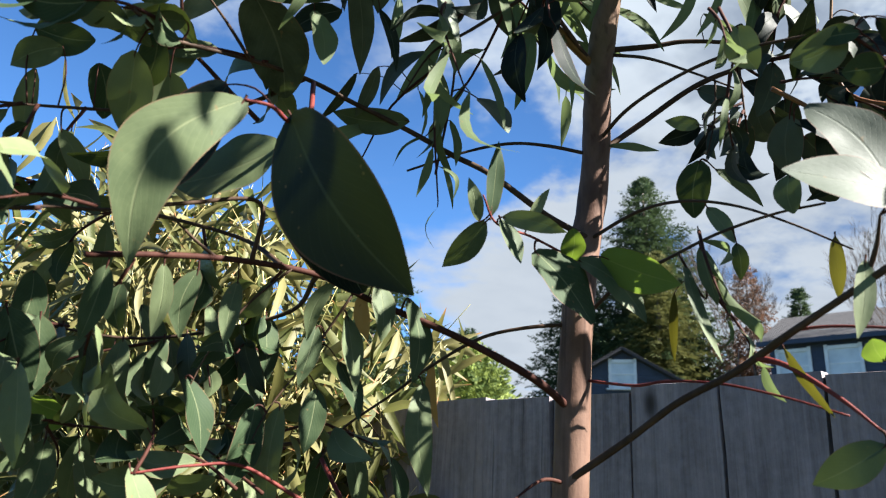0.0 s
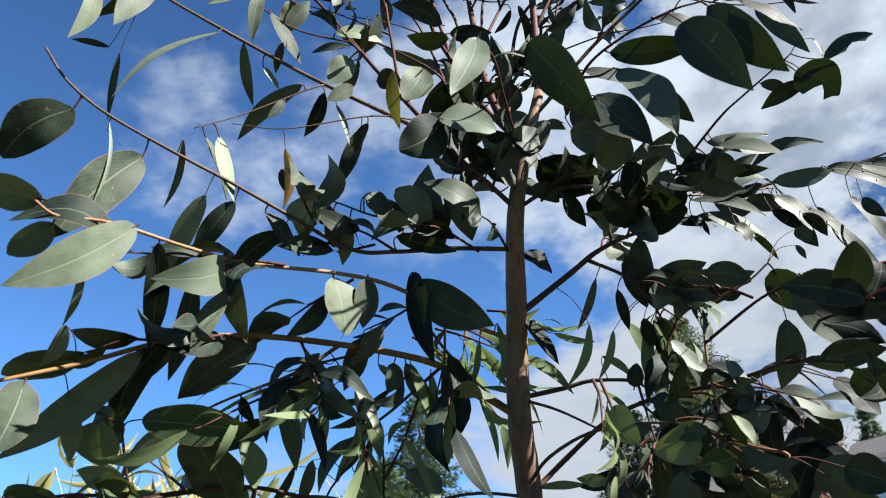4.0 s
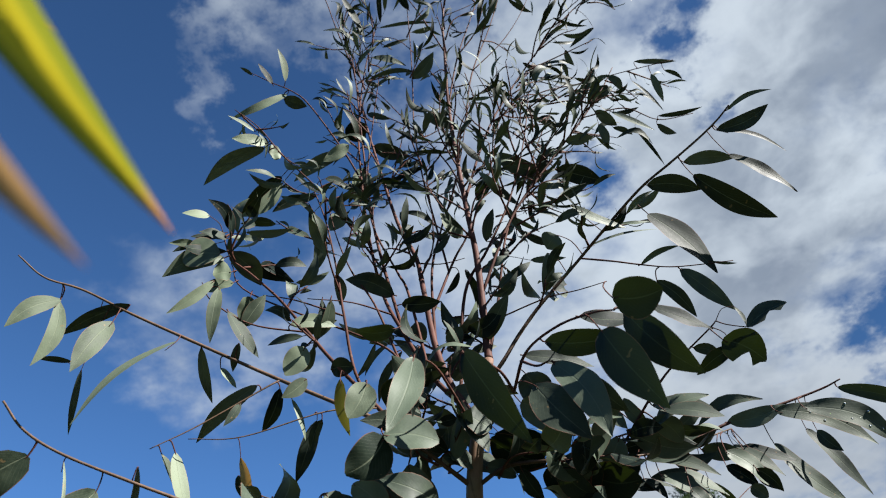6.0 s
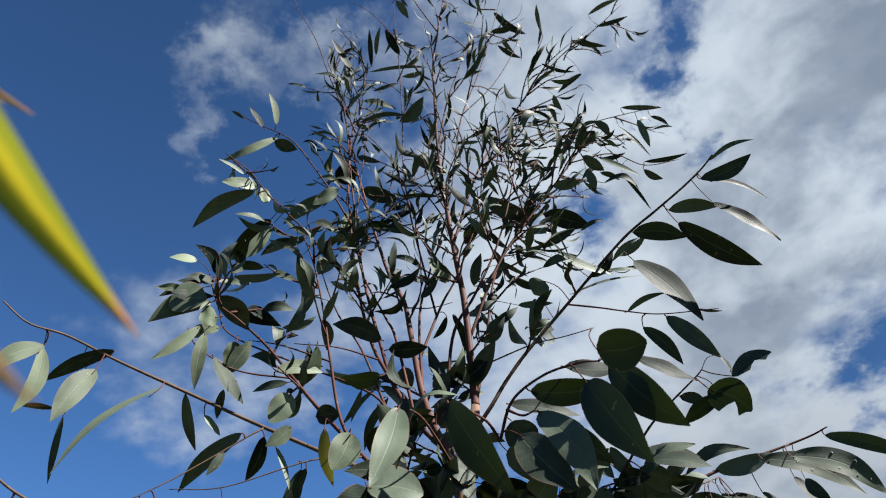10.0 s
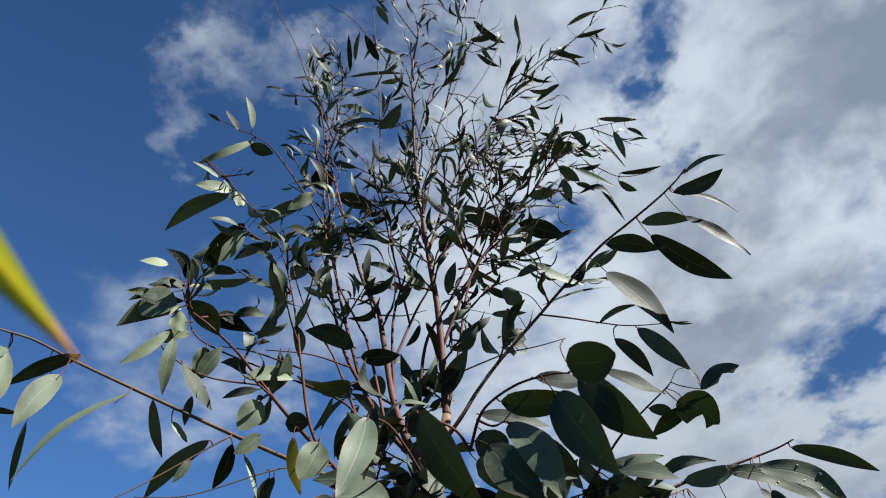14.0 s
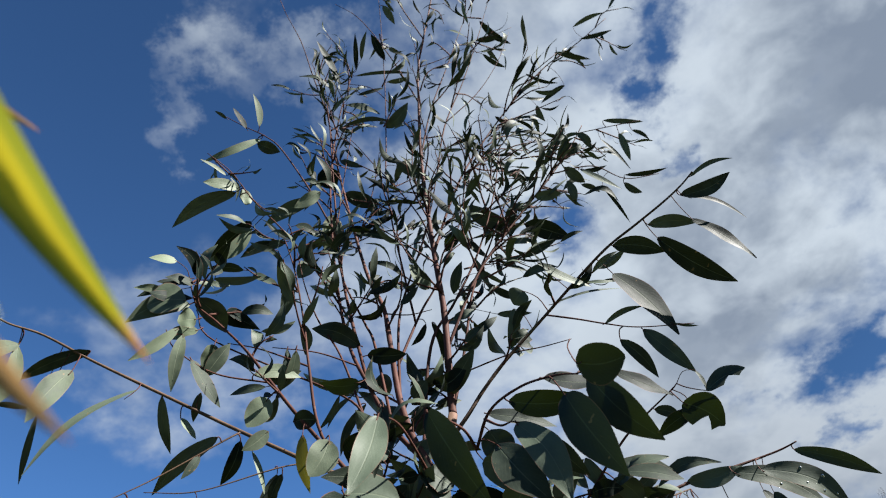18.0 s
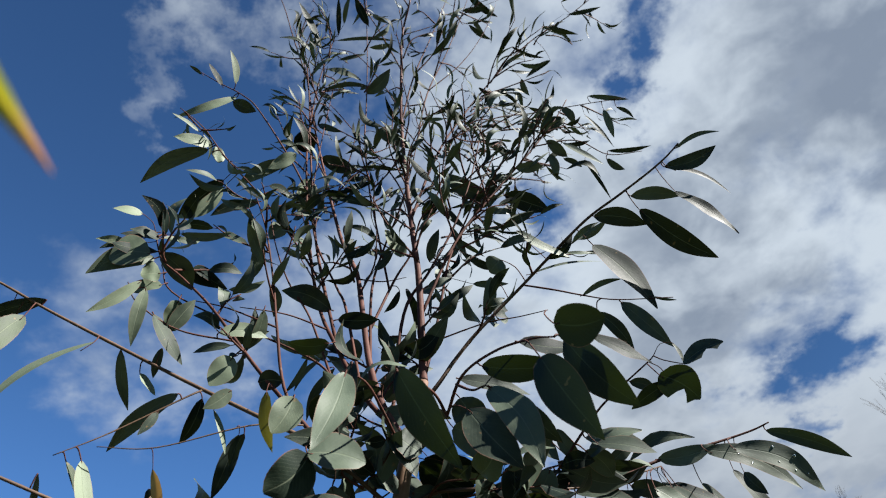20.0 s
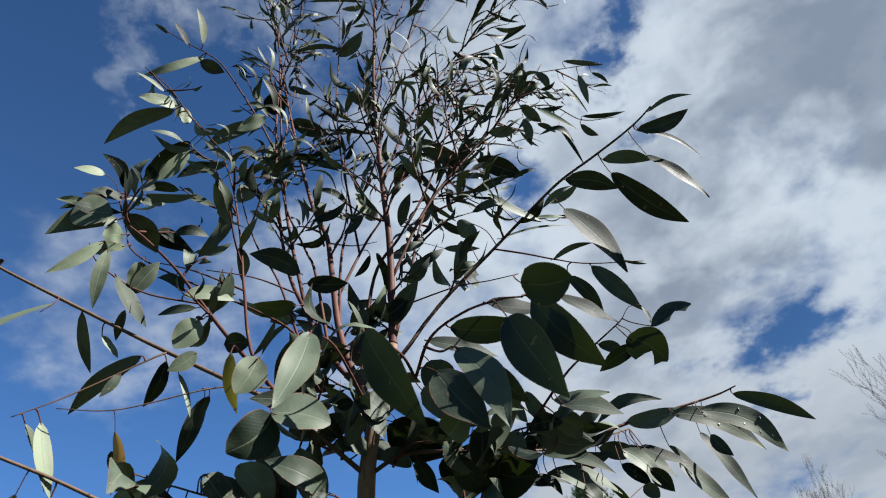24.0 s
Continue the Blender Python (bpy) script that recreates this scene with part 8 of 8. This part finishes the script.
def sprig(p, way, length, wide, verts, faces, rng, fans=5):
    """A ragged flat spray of needles or leaves: short pointed blades off a bent axis."""
    way = Vector(way).normalized()
    side = way.cross(Vector((0.1, 0.2, 1))).normalized()
    up = side.cross(way)
    for k in range(fans):
        t = (k + 0.5) / fans
        for s in (-1, 1):
            a = p + way * (length * t * 0.8)
            b = a + (side * s * rng.uniform(0.5, 1.0) + way * rng.uniform(0.4, 0.9) + up * rng.uniform(-0.5, 0.15)) * wide * (1.15 - t)
            m = a.lerp(b, 0.5)
            w = wide * 0.16
            n = len(verts)
            verts.extend((a, m + way * w + up * w * 0.4, b, m - way * w))
            faces.append((n, n + 1, n + 2, n + 3))


def conifer(at, height, radius, label, seed, low=0.12, mat=None, layers=64, droop=0.35, fans=4):
    rng = random.Random(seed)
    ob = thing("conifer", at, label, "tree", "evergreens beyond the fence")
    leap = 0.24 + 0.012 * height
    verts, faces = [], []
    tube([Vector((0, 0, height * k / 8)) + Vector((rng.uniform(-1, 1), rng.uniform(-1, 1), 0)) * 0.05 for k in range(9)], (radius * 0.09, radius * 0.05, 0.015), 8, verts, faces)
    mesh_object("trunk", verts, faces, TRUNK, ob)
    verts, faces = [], []
    for i in range(layers):
        t = low + (1 - low) * (i / layers)
        z = height * t
        reach = radius * (1 - t) ** 0.72 * rng.uniform(0.7, 1.1) + 0.15
        count = max(5, int(7 + 7 * (1 - t)))
        turn = rng.uniform(0, 6.3)
        for k in range(count):
            a = turn + 2 * math.pi * k / count + rng.uniform(-0.25, 0.25)
            r = reach * rng.uniform(0.45, 1.2)
            rise = rng.uniform(-0.9, 0.9) * height / layers
            out = Vector((math.cos(a), math.sin(a), 0))
            steps = max(2, int(r / leap))
            for s in range(steps):
                f = (s + 0.4) / steps
                p = out * (r * f) + Vector((0, 0, z + rise - droop * r * f * f + rng.uniform(-0.12, 0.12)))
                w = out + Vector((rng.uniform(-0.5, 0.5), rng.uniform(-0.5, 0.5), rng.uniform(-0.5, 0.35) + (0.9 if t > 0.93 else 0)))
                sprig(p, w, r / steps * 1.7 + 0.1, leap * (0.95 + 0.4 * (1 - t)), verts, faces, rng, fans)
    for k in range(5):
        sprig(Vector((0, 0, height * (0.96 + 0.008 * k))), (rng.uniform(-0.2, 0.2), rng.uniform(-0.2, 0.2), 1), height * 0.03, 0.10, verts, faces, rng)
    mesh_object("crown", verts, faces, mat or NEEDLES, ob, smooth=False)
    return ob


def on_ground(x, y):
    return Vector((x, y, ground_height(x, y) - 0.05))


def tall_conifer(tip, radius, label, seed, low=0.1, mat=None, layers=64, droop=0.35):
    foot = on_ground(tip[0], tip[1])
    return conifer(foot, tip[2] - foot.z, radius, label, seed, low, mat, layers, droop)


OLIVE = needle_material("olive_foliage", (0.045, 0.060, 0.014), (0.13, 0.13, 0.045))
tall_conifer((10.33, 37.92, 20.05), 6.2, "tall dark green fir with drooping boughs beyond the fence", 1, 0.05, layers=115)
tall_conifer((-2.85, 25.72, 11.85), 3.3, "slender dark fir with a pointed tip beyond the fence", 2)
tall_conifer((-0.95, 26.02, 7.65), 2.2, "young dark fir beyond the fence", 3)
tall_conifer((7.25, 40.42, 15.75), 5.8, "bushy dark cedar beyond the fence", 4, droop=0.5)
tall_conifer((-3.15, 19.42, 7.75), 2.6, "dark cedar half hidden behind bamboo", 5, droop=0.5)
tall_conifer((13.82, 33.52, 13.35), 3.1, "rusty brown larch beyond the fence", 6, 0.15, RUST, 36, 0.2)
tall_conifer((20.15, 41.62, 15.35), 2.0, "distant grey-green fir above a roof", 7)
tall_conifer((0.65, 27.22, 8.15), 2.4, "distant slim fir beyond the fence", 8)
tall_conifer((9.78, 34.15, 14.27), 3.6, "olive-green evergreen beside a gabled house", 9, 0.1, OLIVE, 70, 0.3)


def shrub(at, size, label, seed):
    rng = random.Random(seed)
    ob = thing("shrub", at, label, "shrub")
    verts, faces = [], []
    leaf_v, leaf_f = [], []
    for i in range(14):
        a = rng.uniform(0, 6.3)
        end = Vector((math.cos(a) * size[0] * 0.6, math.sin(a) * size[1] * 0.6, size[2] * rng.uniform(0.6, 0.85)))
        tube(curve_through([Vector((0, 0, 0)), end * 0.5 + Vector((0, 0, size[2] * 0.12)), end], 5), (0.02, 0.012, 0.004), 5, verts, faces)
    # a dense uneven dome of short tufts
    for i in range(2600):
        a, lean, r = rng.uniform(0, 6.3), rng.uniform(0, 1.75), rng.uniform(0.72, 1.0)
        r *= 1 + 0.16 * noise.noise(Vector((math.cos(a) * 2, math.sin(a) * 2, lean * 2 + seed)))
        out = Vector((math.cos(a) * math.sin(lean), math.sin(a) * math.sin(lean), math.cos(lean)))
        p = Vector((out.x * size[0] * r, out.y * size[1] * r, size[2] * (0.6 + 0.4 * out.z * r)))
        sprig(p, out + Vector((rng.uniform(-0.6, 0.6), rng.uniform(-0.6, 0.6), rng.uniform(0, 0.7))), 0.10, 0.075, leaf_v, leaf_f, rng, 4)
    mesh_object("stems", verts, faces, TRUNK, ob)
    mesh_object("crown", leaf_v, leaf_f, SHRUB, ob, smooth=False)
    return ob


shrub(on_ground(0.19, 5.72), (0.5, 0.5, 2.87), "bright yellow-green evergreen shrub behind the fence", 31)
shrub(on_ground(-0.70, 5.92), (0.8, 0.7, 2.60), "bright yellow-green evergreen shrub behind the fence", 32)


def bare_tree(tip, spread, label, seed):
    """A leafless tree: forked limbs that end in fine twigs."""
    rng = random.Random(seed)
    foot = on_ground(tip[0], tip[1])
    high = tip[2] - foot.z
    ob = thing("bare_tree", foot, label, "tree", "leafless trees beyond the fence")
    verts, faces = [], []
    twig_v, twig_f = [], []

    def grow(p, way, length, r, depth):
        bend = Vector((rng.uniform(-1, 1), rng.uniform(-1, 1), rng.uniform(0, 0.6))) * length * 0.13
        end = p + way * length
        pts = curve_through([p, p.lerp(end, 0.5) + bend, end], 3)
        r = max(r, 0.0052)
        tube(pts, (r, max(r * 0.62, 0.0045)), 6 if depth < 2 else 3, verts if depth < 2 else twig_v, faces if depth < 2 else twig_f)
        if depth == 6:
            return
        for k in range(4 if depth == 1 else 3 if depth < 5 else 2):
            w = (way * 1.0 + Vector((rng.uniform(-1, 1), rng.uniform(-1, 1), rng.uniform(-0.1, 0.9))) * spread).normalized()
            grow(pts[-1] if k < 2 else pts[rng.randrange(3, len(pts))], w, length * rng.uniform(0.58, 0.8), r * 0.6, depth + 1)

    grow(Vector((0, 0, 0)), Vector((0, 0, 1)), high * 0.29, high * 0.006, 0)
    mesh_object("trunk", verts, faces, TRUNK, ob)
    tagged(mesh_object("twig_growth", twig_v, twig_f, TWIG, ob), "bare fine twigs", kind="stuff")
    return ob


bare_tree((11.82, 15.46, 11.85), 0.42, "tall leafless grey-brown tree beyond the fence", 41)
bare_tree((16.02, 24.51, 13.52), 0.5, "smaller leafless grey-brown tree farther off", 42)
bare_tree((11.98, 29.06, 14.41), 0.40, "slender leafless tree with pale twigs beside a rusty larch", 43)


# ---- houses ----
def siding_material(name, colour, dark):
    def build(g):
        pos = place(g)
        col = g.mix(g.smooth(g.noise(pos, 2.0, 5.0, 0.6), 0.35, 0.7), colour, dark)
        return surface(g, col, 0.7, g.noise(pos, 30.0), 0.2, 0.01)
    return material(name, build)


def roof_material(g):
    pos = place(g)
    isle = g.add("ShaderNodeNewGeometry").outputs["Random Per Island"]
    t = g.math("ADD", g.math("MULTIPLY", isle, 0.6), g.math("MULTIPLY", g.noise(pos, 3.0, 5.0, 0.6), 0.5))
    return surface(g, g.mix(g.smooth(t, 0.2, 0.9), (0.012, 0.012, 0.015), (0.026, 0.025, 0.029)), 0.9, g.noise(pos, 60.0), 0.5, 0.01)


SIDING = siding_material("slate_blue_siding", (0.022, 0.032, 0.060), (0.018, 0.026, 0.046))
TRIM = siding_material("white_painted_trim", (0.62, 0.63, 0.65), (0.52, 0.53, 0.55))
BLIND = siding_material("pale_window_blind", (0.50, 0.54, 0.58), (0.40, 0.44, 0.49))
ROOF = material("grey_shingle", roof_material)


def house(at, heading, size, eave, ridge, label, gable_ends=True):
    """A house with lap siding boards, a shingled gable roof and its windows."""
    ob = thing("house", at, label, "house", "neighbours' houses")
    ob.rotation_euler = (0, 0, radians(heading))
    w, d = size[0] / 2, size[1] / 2
    bm = bmesh.new()
    v = [bm.verts.new(p) for p in ((-w, -d, -1), (w, -d, -1), (w, d, -1), (-w, d, -1), (-w, -d, eave), (w, -d, eave), (w, d, eave), (-w, d, eave), (-w, 0, ridge), (w, 0, ridge))]
    for f in ((0, 1, 5, 4), (2, 3, 7, 6), (1, 2, 6, 9, 5), (3, 0, 4, 8, 7)):
        bm.faces.new([v[i] for i in f])
    wall = part("wall", bm, SIDING, ob)
    boards = [((0, -d - 0.012, 0.1 + k * 0.2), (2 * w, 0.02, 0.19)) for k in range(int(eave / 0.2))]
    for s in (-1, 1):
        boards += [((s * (w + 0.012), 0, 0.1 + k * 0.2), (0.02, 2 * d, 0.19)) for k in range(int(eave / 0.2))]
        for k in range(int((ridge - eave) / 0.2)):
            z = eave + 0.1 + k * 0.2
            boards.append(((s * (w + 0.012), 0, z), (0.02, 2 * max(d * (1 - (z + 0.1 - eave) / (ridge - eave)), 0.05), 0.19)))
    for centre, extent in boards:
        bm = bmesh.new()
        add_box(bm, centre, extent)
        part("siding_board", bm, SIDING, wall)
    slope = math.atan2(ridge - eave, d)
    run = math.hypot(ridge - eave, d) + 0.45
    for s in (-1, 1):
        bm = bmesh.new()
        tilt = Matrix.Rotation(-s * slope, 3, "X")
        mid = Vector((0, s * (d + 0.42 * math.cos(slope)) / 2, (ridge + eave - 0.42 * math.sin(slope)) / 2 + 0.08))
        add_box(bm, mid, (2 * w + 0.7, run, 0.10), tilt)
        roof = part("roof", bm, ROOF, ob)
        rows = int(run / 0.22)
        for k in range(rows):
            bm = bmesh.new()
            add_box(bm, mid + tilt @ Vector((0, (k + 0.5) * run / rows - run / 2, 0.055)), (2 * w + 0.72, 0.205, 0.022), tilt @ Matrix.Rotation(s * 0.02, 3, "X"))
            part("shingle_course", bm, ROOF, roof)
        bm = bmesh.new()
        add_box(bm, (0, s * (d + 0.44 * math.cos(slope) + 0.01), eave - 0.42 * math.sin(slope) + 0.05), (2 * w + 0.74, 0.05, 0.18))
        part("fascia", bm, SIDING, ob)
    return ob


def house_window(owner, x, y, z, wide, high, faces_x=0):
    """A sash window with frame, blind and glazing bar, on the front or on an end wall."""
    turn = Matrix.Rotation(radians(90 * faces_x), 3, "Z") if faces_x else None
    out = Vector((faces_x, 0, 0)) if faces_x else Vector((0, -1, 0))
    c = Vector((x, y, z))
    bm = bmesh.new()
    for dx, dz, sx, sz in ((-wide / 2, 0, 0.11, high + 0.2), (wide / 2, 0, 0.11, high + 0.2), (0, high / 2, wide, 0.12), (0, -high / 2, wide, 0.12)):
        at = Vector((0, dx, dz)) if faces_x else Vector((dx, 0, dz))
        add_box(bm, c + at + out * 0.05, (sx, 0.08, sz), turn)
    frame_part = part("window", bm, TRIM, owner)
    bm = bmesh.new()
    add_box(bm, c + out * 0.028, (wide, 0.02, high), turn)
    part("pane", bm, BLIND, frame_part)
    bm = bmesh.new()
    add_box(bm, c + out * 0.045, (wide, 0.03, 0.05), turn)
    part("glazing_bar", bm, TRIM, frame_part)
    bm = bmesh.new()
    add_box(bm, c + Vector((0, 0, -high / 2 - 0.09)) + out * 0.08, (wide + 0.3, 0.14, 0.05), turn)
    part("sill", bm, TRIM, frame_part)


# gabled house seen end-on
g1 = on_ground(7.39, 31.62)
one = house(g1, 77, (6.0, 3.8), 7.05 - g1.z, 8.15 - g1.z, "small gabled house with slate-blue siding above the fence")
house_window(one, -3.03, 0.0, 7.27 - g1.z, 0.95, 1.0, -1)
# broad house with its eaves towards the tree
g2 = on_ground(19.6, 25.72)
two = house(g2, -38.7, (14.0, 7.2), 8.47 - g2.z, 10.15 - g2.z, "broad slate-blue house with a grey shingle roof")
for x in (-6.2, -4.55, -1.2):
    house_window(two, x, -3.63, 7.50 - g2.z, 1.1, 1.15)
